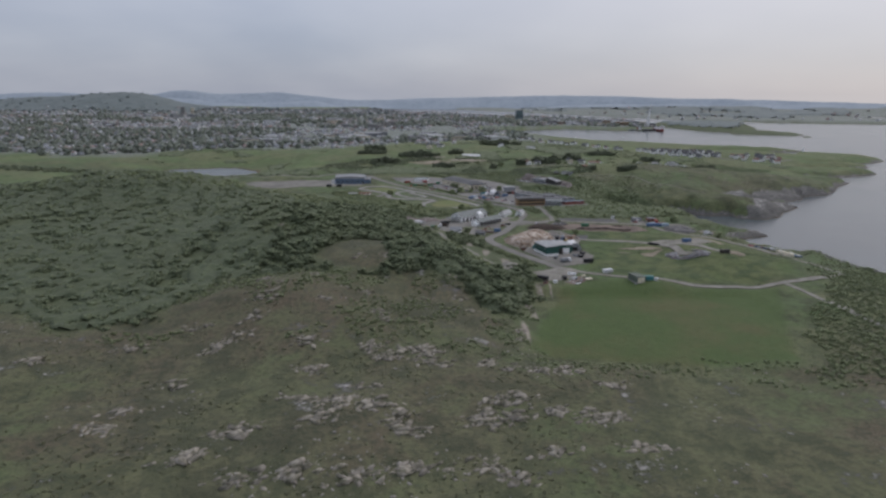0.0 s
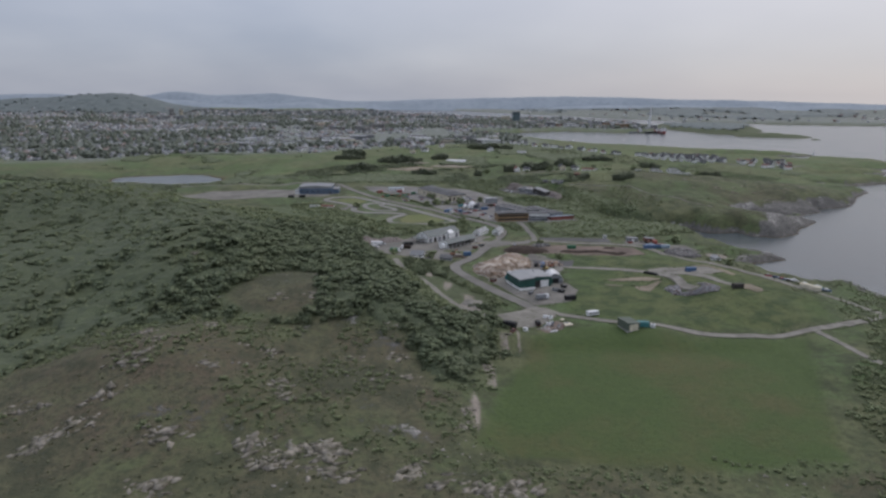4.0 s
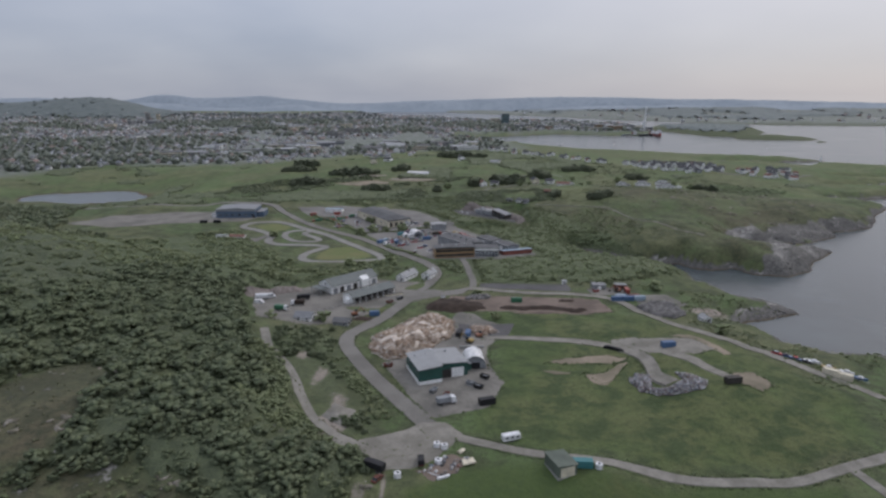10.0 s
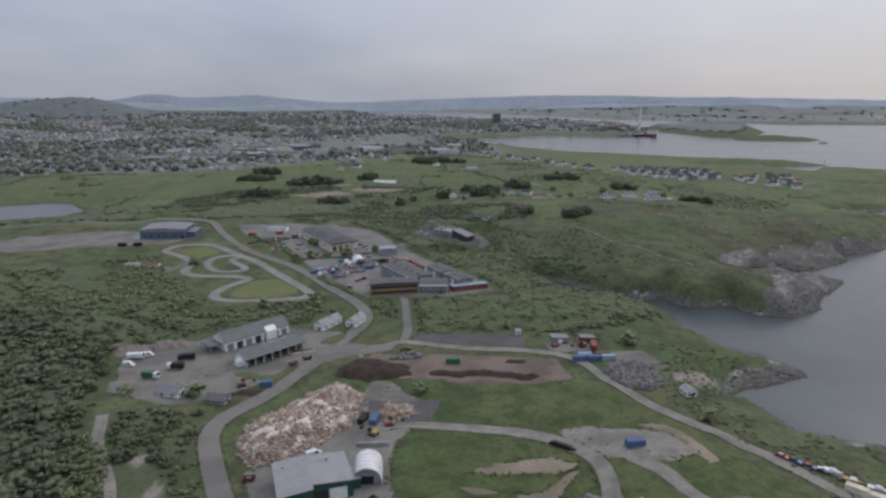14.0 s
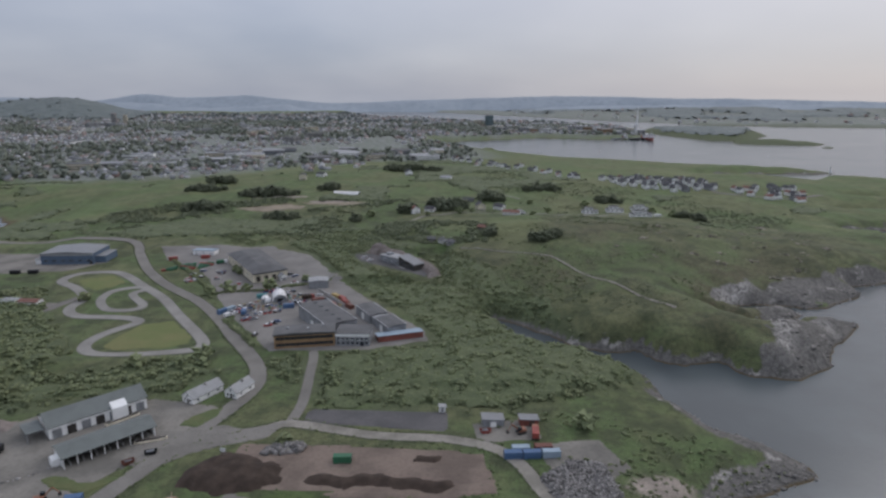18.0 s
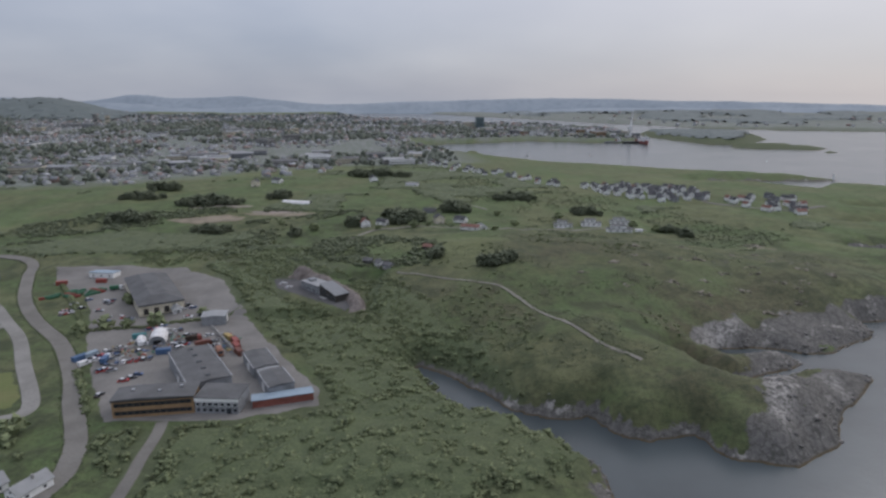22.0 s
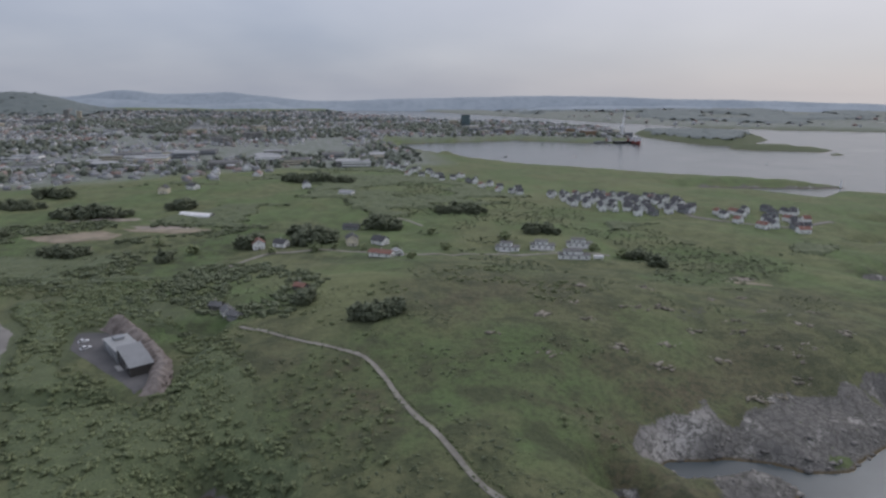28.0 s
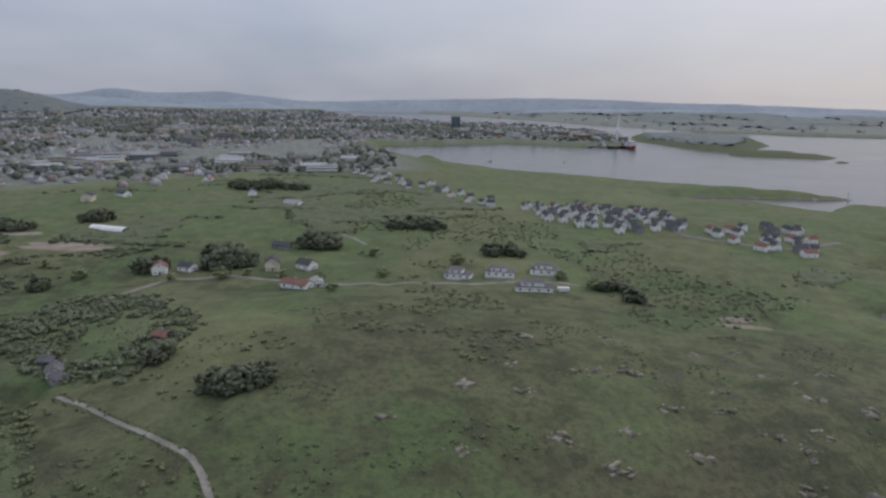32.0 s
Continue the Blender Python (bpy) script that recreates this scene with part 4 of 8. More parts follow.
strip("road", [(54, 383), (49, 388), (44, 393), (35, 404), (27, 421), (20, 438), (11, 452), (3, 463), (-3, 478)], 3.6, M_TRACK, 0.2, label="gravel track below the wooded hill", ragged=0.2)
strip("path", [(281, 666), (270, 678), (260, 695), (247, 718), (237, 738), (229, 749), (219, 756), (205, 765.5)], 1.9, M_TRACK, 0.15, label="pale gravel footpath over the heath", category="path", ragged=0.15)
strip("path", [(206, 765), (196, 771), (182, 780), (168, 788)], 1.4, M_TRACK, 0.12, label="overgrown gravel footpath over the heath", category="path", ragged=0.3)
patch("yard", [(43, 395), (54, 388.5), (64, 392), (71, 395), (76, 401), (84, 400), (90, 392), (86, 384), (80, 377), (73, 372), (65, 371), (58, 375), (49, 384), (43, 390)], M_TRACK, 0.27, 2.0, label="wide pale gravel apron where tracks meet", ragged=0.35)
patch("yard", [(56, 450), (62, 436), (70, 418), (78, 402), (100, 410), (108, 432), (103, 446), (104, 470), (114, 484), (112, 502), (100, 516), (90, 520), (84, 500), (70, 470)], M_YARD, 0.14, label="grey gravel yard round a works hall")
patch("yard", [(-28, 540), (-14, 500), (14, 492), (42, 516), (60, 546), (70, 575), (40, 582), (4, 570)], M_YARD, 0.14, label="asphalt and gravel yard of a depot")
patch("yard", [(86, 548), (130, 547), (172, 543), (176, 520), (160, 517), (100, 521), (84, 530)], M_SOILYARD, 0.14, label="brown gravel yard for compost")
patch("yard", [(104, 574), (160, 571), (160, 556), (104, 563)], M_DARK_ASPHALT, 0.16, label="dark asphalt lot", ragged=0.2)
patch("yard", [(168, 562), (192, 566), (194, 551), (171, 550)], M_YARD, 0.18, label="gravel yard beside sheds")
patch("yard", [(74, 627), (122, 630), (150, 641), (149, 652), (128, 684), (106, 716), (84, 750), (58, 800), (22, 832), (-48, 840), (-70, 834), (-50, 798), (-22, 782), (0, 750), (20, 710), (50, 662)], M_ESTATE, 0.14, label="asphalt yard of an industrial estate")
patch("yard", [(-260, 745), (-240, 790), (-190, 818), (-120, 820), (-90, 795), (-110, 770), (-170, 760), (-220, 740)], M_YARD, 0.16, label="pale gravel parking ground")
patch("yard", [(160, 478), (172, 478), (188, 472), (198, 467), (203, 455), (194, 450), (183, 452), (172, 456), (163, 466)], M_TRACK, 0.14, label="bare gravel on the landfill")
patch("sand_bank", [(128, 452), (136, 456), (146, 459), (156, 460), (165, 456), (156, 450), (145, 451), (136, 450)], M_SAND, 0.2, 2.0, label="pale bare sand in the grass")
patch("sand_bank", [(124, 444), (130, 444), (137, 441), (130, 440)], M_SAND, 0.2, 1.5, label="small patch of bare sand in the grass", ragged=0.5)
patch("sand_bank", [(141, 441), (150, 441), (158, 450), (164, 453), (157, 441), (148, 429), (144, 431)], M_SAND, 0.2, 2.0, label="bare sandy track in the grass")
patch("sand_bank", [(188, 478), (197, 474), (205, 466), (209, 451), (204, 449), (200, 462), (192, 471)], M_SAND, 0.22, 2.0, label="brown bare strip along the landfill edge")
patch("sand_bank", [(194, 424), (200, 433), (210, 434), (214, 424), (204, 416)], M_SAND, 0.2, 2.0, label="bare brown ground beside a container")
patch("yard", [(58, 546), (72, 556), (84, 558), (100, 565), (94, 552), (78, 546), (64, 538)], M_ASPHALT, 0.26, 2.0, label="wide asphalt road junction", ragged=0.3)
patch("sand_bank", [(190, 548), (214, 552), (222, 536), (206, 520), (194, 528)], M_YARD, 0.14, label="grey gravel and rubble ground")
CIRCUIT = [(-97.6, 746), (-98.5, 758), (-90, 766), (-72, 767), (-55, 754), (-39.6, 738), (-14.5, 712), (9, 680), (29, 654), (37, 641), (35, 634), (26.6, 631), (8, 627), (-8, 627), (-18.5, 633),
           (-22, 642), (-20.5, 653), (-15, 663), (-10, 671), (-17, 677), (-33, 679.5), (-47, 680), (-57, 686), (-62, 696), (-62, 707), (-66, 717), (-81, 733)]
HAIRPIN = [(-37, 735), (-47, 732), (-53.5, 724), (-51, 708), (-40, 693), (-30, 690), (-21, 693), (-22, 701), (-32, 712.5), (-38, 722), (-34, 729)]
strip("kart_circuit", HAIRPIN, 5.0, M_KART, 0.26, label="grey asphalt hairpin of a kart circuit", category="race track")
strip("kart_circuit", [(-66, 716), (-71, 700), (-75, 689), (-92, 684), (-112, 690)], 6.0, M_ASPHALT, 0.22, label="asphalt pit lane beside a kart circuit", category="race track")
strip("kart_circuit", CIRCUIT, 6.0, M_KART, 0.24, closed=True, label="winding grey asphalt kart circuit on mown grass", category="race track")
patch("turf", [(-88, 751), (-70, 760), (-54, 746), (-57, 735), (-65, 727), (-80, 738)], M_TURF, 0.1, label="mown grass inside the kart circuit", category="lawn")
patch("turf", [(-6, 668), (9, 674), (28, 650), (30, 641), (22, 636), (-5, 633), (-13, 638), (-12, 650)], M_TURF, 0.1, label="mown yellowish grass inside the kart circuit", category="lawn")
patch("yard", [(43, 561), (59, 556), (76, 561), (93, 554), (74, 546), (60, 530), (52, 534), (47, 548)], M_ASPHALT, 0.25, 2.0, label="wide asphalt turning ground at a junction", ragged=0.4)
patch("verge", [(27, 526), (32, 529), (43, 524), (55, 529), (51, 523), (46, 518), (36, 520)], M_LAWN, 0.42, 1.5, label="wedge of rough grass beside a depot", category="grass", ragged=0.5)
patch("verge", [(58, 560), (61, 567), (71, 576), (71, 568), (66, 559)], M_LAWN, 0.42, 1.5, label="grass island in a road junction", category="grass", ragged=0.4)

# ---------------------------------------------------------------- vegetation and loose stone
rng = np.random.default_rng(7)
BIRCH = [crown_proto(rng, 18, 0.62, 0.74, 0.14, size=0.23) for _ in range(6)]
TALL = [crown_proto(rng, 36, 0.5, 0.86, 0.12, size=0.165) for _ in range(6)]
SHRUB = [crown_proto(rng, 12, 0.78, 0.44, 0.0, size=0.30) for _ in range(5)]
SPRUCE = [crown_proto(rng, 26, 0.3, 1.0, 0.06, cone=True, size=0.19) for _ in range(3)]
TUFT = [crown_proto(rng, 5, 0.55, 0.40, 0.0, size=0.46) for _ in range(5)]
TRUNKS = [trunk_proto(rng) for _ in range(4)]


def slab(corners, long, wide, tall):
    """An angular block of rock: the hull of a few uneven corners."""
    bm = bmesh.new()
    for _ in range(corners):
        d = rng.normal(size=3)
        d /= np.linalg.norm(d)
        bm.verts.new(d * (0.5 * long, 0.5 * wide, 0.5 * tall) * (0.75 + 0.4 * rng.random()))
    bmesh.ops.convex_hull(bm, input=bm.verts)
    bmesh.ops.delete(bm, geom=[v for v in bm.verts if not v.link_faces], context="VERTS")
    bm.verts.index_update()
    v = np.array([q.co[:] for q in bm.verts])
    f = np.array([[q.index for q in g.verts] for g in bm.faces])
    bm.free()
    return v, f


SLABS = [slab(13, 1.7, 0.8, 0.7) for _ in range(10)]
BOULDERS = [slab(12, 1.2, 0.85, 0.6) for _ in range(10)]


def scatter(ring, gap, keep=None, margin=0.0):
    """Uneven spots inside a ring, about gap metres apart."""
    xs, ys = [p[0] for p in ring], [p[1] for p in ring]
    gx, gy = np.meshgrid(np.arange(min(xs), max(xs), gap), np.arange(min(ys), max(ys), gap))
    x = gx.ravel() + gap * 0.95 * (rng.random(gx.size) - 0.5)
    y = gy.ravel() + gap * 0.95 * (rng.random(gx.size) - 0.5)
    ok = inland(x, y, list(ring)) + 5 * wave(x, y, 12, 61) > margin
    if keep is not None:
        ok &= keep(x, y)
    return x[ok], y[ok]


CLEAR = [p for p in (MAIN_ROAD, [(78, 383), (63, 380), (48, 390), (34, 404), (24, 424), (14, 444), (4, 456), (-5, 476)], CIRCUIT,
                                       [(100, 563), (101, 578), (99, 600), (97, 619), (95, 628)], [(281, 666), (270, 678), (260, 695), (247, 718), (237, 738), (229, 749), (219, 756), (196, 771), (168, 788), (136, 808), (112, 830)])]
CLEAR = np.concatenate([smooth_line(p, 4.0) for p in CLEAR])
YARDS = [[(40, 962), (76, 960), (78, 983), (40, 982)], [(-62, 972), (-8, 1004), (14, 994), (12, 968), (-24, 960)], [(0, 1008), (82, 1010), (64, 992), (18, 990)], [(18, 464), (30, 448), (46, 424), (51, 406), (40, 402), (28, 422), (18, 444)], [(-34, 545), (-16, 492), (14, 486), (46, 514), (66, 545), (72, 578), (40, 586), (0, 574)], [(72, 624), (122, 627), (152, 639), (151, 654), (130, 686), (108, 718), (86, 752), (60, 804), (24, 836), (-50, 842), (-74, 836), (-52, 796), (-24, 780), (-2, 748), (18, 708), (48, 660)],
         [(88, 799), (106, 804), (135, 787), (155, 756), (153, 739), (142, 737), (108, 766), (94, 778)], [(-262, 740), (-245, 795), (-180, 825), (-120, 860), (-84, 850), (-84, 780), (-110, 764), (-170, 755)], [(42, 450), (70, 405), (110, 410), (116, 500), (112, 548), (66, 530)]]


def clear(x, y):
    ok = np.ones(len(x), bool)
    for k in range(0, len(x), 2000):
        d = (x[k:k + 2000, None] - CLEAR[None, :, 0]) ** 2 + (y[k:k + 2000, None] - CLEAR[None, :, 1]) ** 2
        ok[k:k + 2000] &= d.min(1) > 36
    for ring in YARDS:
        ok &= inland(x, y, ring) < -1
    return ok & (shore(x, y) > 2.5)


def spots_of(x, y, low, high, kinds, sink=0.0, squash=(0.85, 1.15)):
    n = len(x)
    size = low + (high - low) * rng.random(n) ** 1.3
    return np.column_stack([x, y, height(x, y) - sink * size, size, 6.283 * rng.random(n), rng.integers(0, kinds, n), squash[0] + (squash[1] - squash[0]) * rng.random(n)])


def open_hill(x, y):
    bare = (inland(x, y, KNOLL) < -1) & (np.hypot((x + 110) / 1.3, y - 424) > 9) & (np.hypot(x + 160, y - 352) > 8)
    return clear(x, y) & bare & (wave(x, y, 26, 62) + 0.5 * wave(x, y, 11, 60) > -0.75)


def wooded(ring, gap, low, high, rule, fray=9.0):
    """Trees inside a ring, thinner and lower towards its frayed edge."""
    x, y = scatter(ring, gap, rule, -1.4 * fray)
    d = inland(x, y, list(ring)) + 0.8 * fray * wave(x, y, 15, 69)
    ok = rng.random(len(x)) < np.clip(0.5 + d / (2 * fray), 0, 1)
    x, y, d = x[ok], y[ok], d[ok]
    s = spots_of(x, y, 0.7 * low, 1.15 * high, 6, squash=(0.5, 0.85))
    s[:, 3] *= np.clip(0.72 + 0.28 * d / fray, 0.45, 1.0) * 1.12
    s[:, 2] -= 0.16 * s[:, 3]
    return s


parts_of_wood = [wooded(WOODS[0], 4.8, 2.8, 5.0, lambda x, y: open_hill(x, y) & (x <= -110), 10), wooded(WOODS[0], 3.9, 4.4, 7.6, lambda x, y: open_hill(x, y) & (x > -110), 8),
                 wooded(WOODS[1], 3.0, 1.8, 3.6, clear, 4), wooded(WOODS[2], 3.3, 1.3, 3.0, clear, 5), wooded(ROUGH[0], 3.4, 1.5, 3.8, lambda x, y: clear(x, y) & (wave(x, y, 24, 63) > -0.5), 6), wooded(ROUGH[1], 3.0, 1.2, 3.0, clear, 8),
                 wooded(WOODS[3], 3.1, 1.8, 4.4, lambda x, y: clear(x, y) & (wave(x, y, 26, 63) > -0.7), 4), wooded(WOODS[4], 2.8, 1.8, 4, clear, 4), wooded(WOODS[5], 2.5, 1.8, 4, clear, 3)]
wood = np.concatenate(parts_of_wood)
hill = (wood[:, 0] < 62) & (wood[:, 1] < 575)
soup("woodland", TALL, wood[hill & (wood[:, 0] > -110)], M_ALDER, "tall dark green deciduous trees on a hillside", "woodland")
soup("woodland", BIRCH, wood[hill & (wood[:, 0] <= -110)], M_ALDER, "dense dark green deciduous wood on a hill", "woodland")
soup("woodland", BIRCH, wood[~hill], M_LEAF, "dense green deciduous wood on the slopes", "woodland")


def thicket(ring, rise, rule, material, label, step=2.4, name="undergrowth"):
    """Dense brush that closes the ground between the trees: an uneven leafy cover, low at its edge."""
    xs, ys = [p[0] for p in ring], [p[1] for p in ring]
    gx, gy = np.meshgrid(np.arange(min(xs), max(xs), step), np.arange(min(ys), max(ys), step), indexing="ij")
    gx, gy = gx + 0.5 * step * wave(gx, gy, 3.1, 92), gy + 0.5 * step * wave(gx, gy, 3.3, 93)
    d = inland(gx, gy, list(ring)) + 4 * wave(gx, gy, 12, 61) + 2 * wave(gx, gy, 5, 94)
    ok = (d > -1) & rule(gx.ravel(), gy.ravel()).reshape(gx.shape)
    up = rise * (0.75 + 0.3 * wave(gx, gy, 6, 95) + 0.3 * wave(gx, gy, 2.6, 96)) * np.clip((d + 1) / 5, 0, 1)
    inner = ok.copy()
    inner[1:-1, 1:-1] &= ok[:-2, 1:-1] & ok[2:, 1:-1] & ok[1:-1, :-2] & ok[1:-1, 2:]
    z = height(gx, gy) + np.where(inner, up, -0.3)
    n = np.arange(gx.size).reshape(gx.shape)
    quad = ok[:-1, :-1] & ok[1:, :-1] & ok[1:, 1:] & ok[:-1, 1:]
    f = np.stack([n[:-1, :-1], n[1:, :-1], n[1:, 1:], n[:-1, 1:]], -1)[quad]
    used, f = np.unique(f, return_inverse=True)
    v = np.stack([gx, gy, z], -1).reshape(-1, 3)[used]
    tagged(new(name, mesh_of(name, v, f.reshape(-1, 4), material)), label, "scrub", kind="stuff")


DARK_BRUSH, GREEN_BRUSH = "dense dark green brush below the trees", "dense green brush below the trees"
# Added leafy sheet that keeps the gaps between the crowns from falling dark.
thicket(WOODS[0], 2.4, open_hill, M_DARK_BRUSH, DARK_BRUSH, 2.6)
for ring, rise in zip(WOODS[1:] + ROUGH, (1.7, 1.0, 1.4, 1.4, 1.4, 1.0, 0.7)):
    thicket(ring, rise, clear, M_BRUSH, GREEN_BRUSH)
near_wood = wood[(wood[:, 0] > -60) & (wood[:, 1] < 640)].copy()
near_wood[:, 5] = rng.integers(0, 4, len(near_wood))
soup("wood_trunks", TRUNKS, near_wood, M_BARK, "thin grey-brown trunks of the wood", "woodland")


def scrub(ring, gap, rule, low, high, label, material=None, name="scrub", squash=(0.7, 1.05)):
    x, y = scatter(ring, gap, rule)
    soup(name, SHRUB, spots_of(x, y, low, high, 5, squash=squash), material or M_LEAF, label, "scrub")


# low scrub over the hillside, the heath and the shore slopes
scrub([(-300, 230), (-113, 262), (-30, 262), (8, 250), (40, 258), (48, 300), (56, 372), (20, 400), (-80, 440), (-260, 420)], 3.1,
      lambda x, y: clear(x, y) & (wave(x, y, 30, 64) + 0.7 * wave(x, y, 12, 65) > 0.12 - 0.006 * (y - 290)) & (inland(x, y, KNOLL) < -1), 0.6, 1.9, "low green scrub on the rocky hill", name="hillside_scrub")
scrub([(-330, 130), (60, 130), (60, 262), (-300, 262)], 3.6, lambda x, y: wave(x, y, 26, 64) + 0.7 * wave(x, y, 10, 65) > 0.3, 0.4, 1.2, "low crowberry and juniper mats between rocks", M_HEATHER, "hillside_scrub", (0.4, 0.7))
scrub([(160, 640), (250, 610), (300, 640), (400, 700), (470, 860), (330, 880), (150, 860), (110, 780)], 3.4, lambda x, y: clear(x, y) & (wave(x, y, 34, 66) + 0.7 * wave(x, y, 13, 67) > 0.55) & (shore(x, y) > 12), 0.4, 1.2, "low juniper and willow scrub on the heath", M_HAZED_SCRUB, "heath_scrub", (0.4, 0.8))
scrub([(160, 640), (250, 610), (300, 700), (420, 790), (440, 860), (330, 880), (150, 860), (110, 780)], 4.4, lambda x, y: clear(x, y) & (wave(x, y, 45, 70) + 0.7 * wave(x, y, 16, 71) > 0.5) & (shore(x, y) > 14), 0.8, 2.2, "green willow scrub in the hollows of the heath", name="heath_scrub", squash=(0.5, 0.8))
scrub([(150, 590), (240, 560), (290, 545), (255, 500), (300, 480), (310, 400), (240, 390), (235, 440), (215, 480), (196, 540)], 3.2, lambda x, y: clear(x, y) & (wave(x, y, 22, 68) + 0.6 * wave(x, y, 9, 69) > -0.25), 0.5, 1.7, "low scrub above the rocky shore", name="shore_scrub", squash=(0.5, 0.9))
scrub([(165, 250), (215, 240), (300, 300), (300, 430), (250, 390), (215, 340), (200, 330)], 2.8, lambda x, y: shore(x, y) > 6, 0.8, 2.2, "low scrub beside a field", name="shore_scrub")
scrub([(40, 240), (215, 236), (196, 262), (110, 262), (42, 268)], 3.2, lambda x, y: wave(x, y, 14, 70) > -0.2, 0.5, 1.6, "green bushes along the edge of a field", name="field_edge_scrub")
# rough growth beyond the estate
scrub([(-20, 850), (40, 790), (100, 745), (165, 690), (240, 640), (215, 700), (180, 760), (150, 830), (60, 900), (-60, 920)], 3.4, lambda x, y: clear(x, y) & (wave(x, y, 24, 75) > -0.45), 0.8, 2.6, "rough green willow scrub behind the estate", name="rough_scrub", squash=(0.6, 0.9))
# hedges and copses over the farmland
thicket([(-500, 850), (30, 850), (210, 850), (460, 900), (560, 1000), (480, 1060), (330, 1180), (150, 1450), (-150, 1180), (-500, 1150)], 2.0,
        lambda x, y: clear(x, y) & (wave(x, y, 70, 71) + 0.5 * wave(x * 0.45, y, 16, 72) > 0.20) & (inland(x, y, [(-450, 1040), (-330, 1035), (-285, 1000), (-270, 950), (-300, 905), (-380, 880), (-450, 900)]) < -4), M_HEDGE, "scattered green hedges and copses over farmland", 3.6, "hedge_brush")
scrub([(-500, 850), (30, 850), (210, 850), (460, 900), (560, 1000), (480, 1060), (330, 1180), (150, 1450), (-150, 1180), (-500, 1150)], 7.0,
      lambda x, y: clear(x, y) & (wave(x, y, 70, 71) + 0.5 * wave(x * 0.45, y, 16, 72) > 0.20) & (inland(x, y, [(-450, 1040), (-330, 1035), (-285, 1000), (-270, 950), (-300, 905), (-380, 880), (-450, 900)]) < -4), 1.0, 3.4, "scattered green hedges and copses on farmland", material=M_HAZED_SCRUB, name="hedges_and_copses")
scrub([(250, 880), (420, 880), (560, 990), (600, 1030), (520, 1040), (400, 1090), (300, 1150), (230, 1240), (180, 1100), (240, 980)], 4.6, lambda x, y: clear(x, y) & (wave(x, y, 50, 76) + 0.7 * wave(x, y, 17, 77) > 0.12) & (shore(x, y) > 8) & (np.hypot((x - 325) / 1.4, y - 955) > 34), 0.6, 2.2, "low green scrub and hedges on the meadows by the village", material=M_HAZED_SCRUB, name="meadow_scrub", squash=(0.5, 0.8))
for ring in FAR_WOODS:
    scrub(ring, 4.2, lambda x, y: clear(x, y) & (wave(x, y, 40, 73) > -0.4), 1.4, 3.8, "dense green scrub wood behind the estate", name="copse", material=M_HAZED_SCRUB)
scrub([(-700, 560), (-260, 560), (-190, 700), (-270, 760), (-300, 860), (-480, 900), (-900, 1000)], 9.0, lambda x, y: wave(x, y, 60, 74) > -0.1, 3.4, 6.5, "green scrub wood beside a lake", name="copse", material=M_HAZED_SCRUB)


def dark_copse(cx, cy, rx, ry, count, low, high):
    t, r = 6.283 * rng.random(count), np.sqrt(rng.random(count))
    x, y = cx + rx * r * np.cos(t), cy + ry * r * np.sin(t)
    q = spots_of(x, y, low, 1.15 * high, 6, squash=(0.8, 1.05))
    q[:, 3] *= 1.1 - 0.45 * r ** 2
    spiky = rng.random(count) < 0.18
    q[spiky, 5] = rng.integers(0, 3, int(spiky.sum()))
    o = soup("copse", TALL, q[~spiky], M_PINE, "small dark copse of round-topped trees", "copse")
    if spiky.any():
        soup("spruces", SPRUCE, q[spiky], M_PINE, "", "", kind="", parent=o)


for spot in ((228, 785, 13, 6, 46, 4, 7), (194, 809, 7, 5, 22, 4, 7), (73, 922, 6, 5, 12, 5, 8), (270, 1076, 26, 12, 50, 5, 8), (-122, 1068, 26, 10, 50, 5, 8), (388, 946, 9, 6, 16, 4, 7), (-40, 1040, 34, 12, 80, 6, 10), (20, 1075, 14, 10, 30, 6, 9), (165, 960, 16, 10, 40, 6, 11), (150, 985, 14, 8, 26, 6, 10),
             (205, 1015, 16, 9, 34, 6, 10), (120, 955, 10, 8, 20, 6, 10), (-90, 975, 22, 12, 40, 6, 10), (110, 1230, 40, 10, 60, 7, 11), (330, 1010, 14, 8, 20, 5, 8), (395, 925, 8, 6, 12, 4, 7), (0, 935, 16, 9, 24, 6, 9), (-120, 1120, 22, 10, 30, 6, 10)):
    dark_copse(*spot)


def solitary_tree(x, y, tall):
    t = thing("tree", x, y, 0, "round-crowned green deciduous tree in open grass", "tree", "solitary trees")
    for name, (v, f), m in (("trunk", TRUNKS[0], M_BARK), ("crown", BIRCH[0], M_LEAF)):
        ob = new(name, mesh_of(name, v * tall, f, m))
        ob.parent = t
    return t


first_tree = solitary_tree(-60, 708, 6.0)
for x, y in ((-42, 612), (18, 610), (40, 614), (45, 620), (48, 612), (182, 938), (200, 940), (224, 930), (236, 905), (140, 935), (170, 930), (256, 950), (300, 985), (360, 960), (378, 948), (245, 1000), (52, 960), (86, 940), (30, 600), (66, 742),
             (10, 722), (20, 727), (32, 728), (45, 731), (12, 770), (16, 764), (216, 480), (210, 560), (102, 548), (110, 510), (-6, 500), (20, 505)):
    t = copy_thing(first_tree, pose(x, y, ground_at(x, y), 0, 0, rng.random() * 360))
    t.scale = (0.7 + 0.5 * rng.random(),) * 3
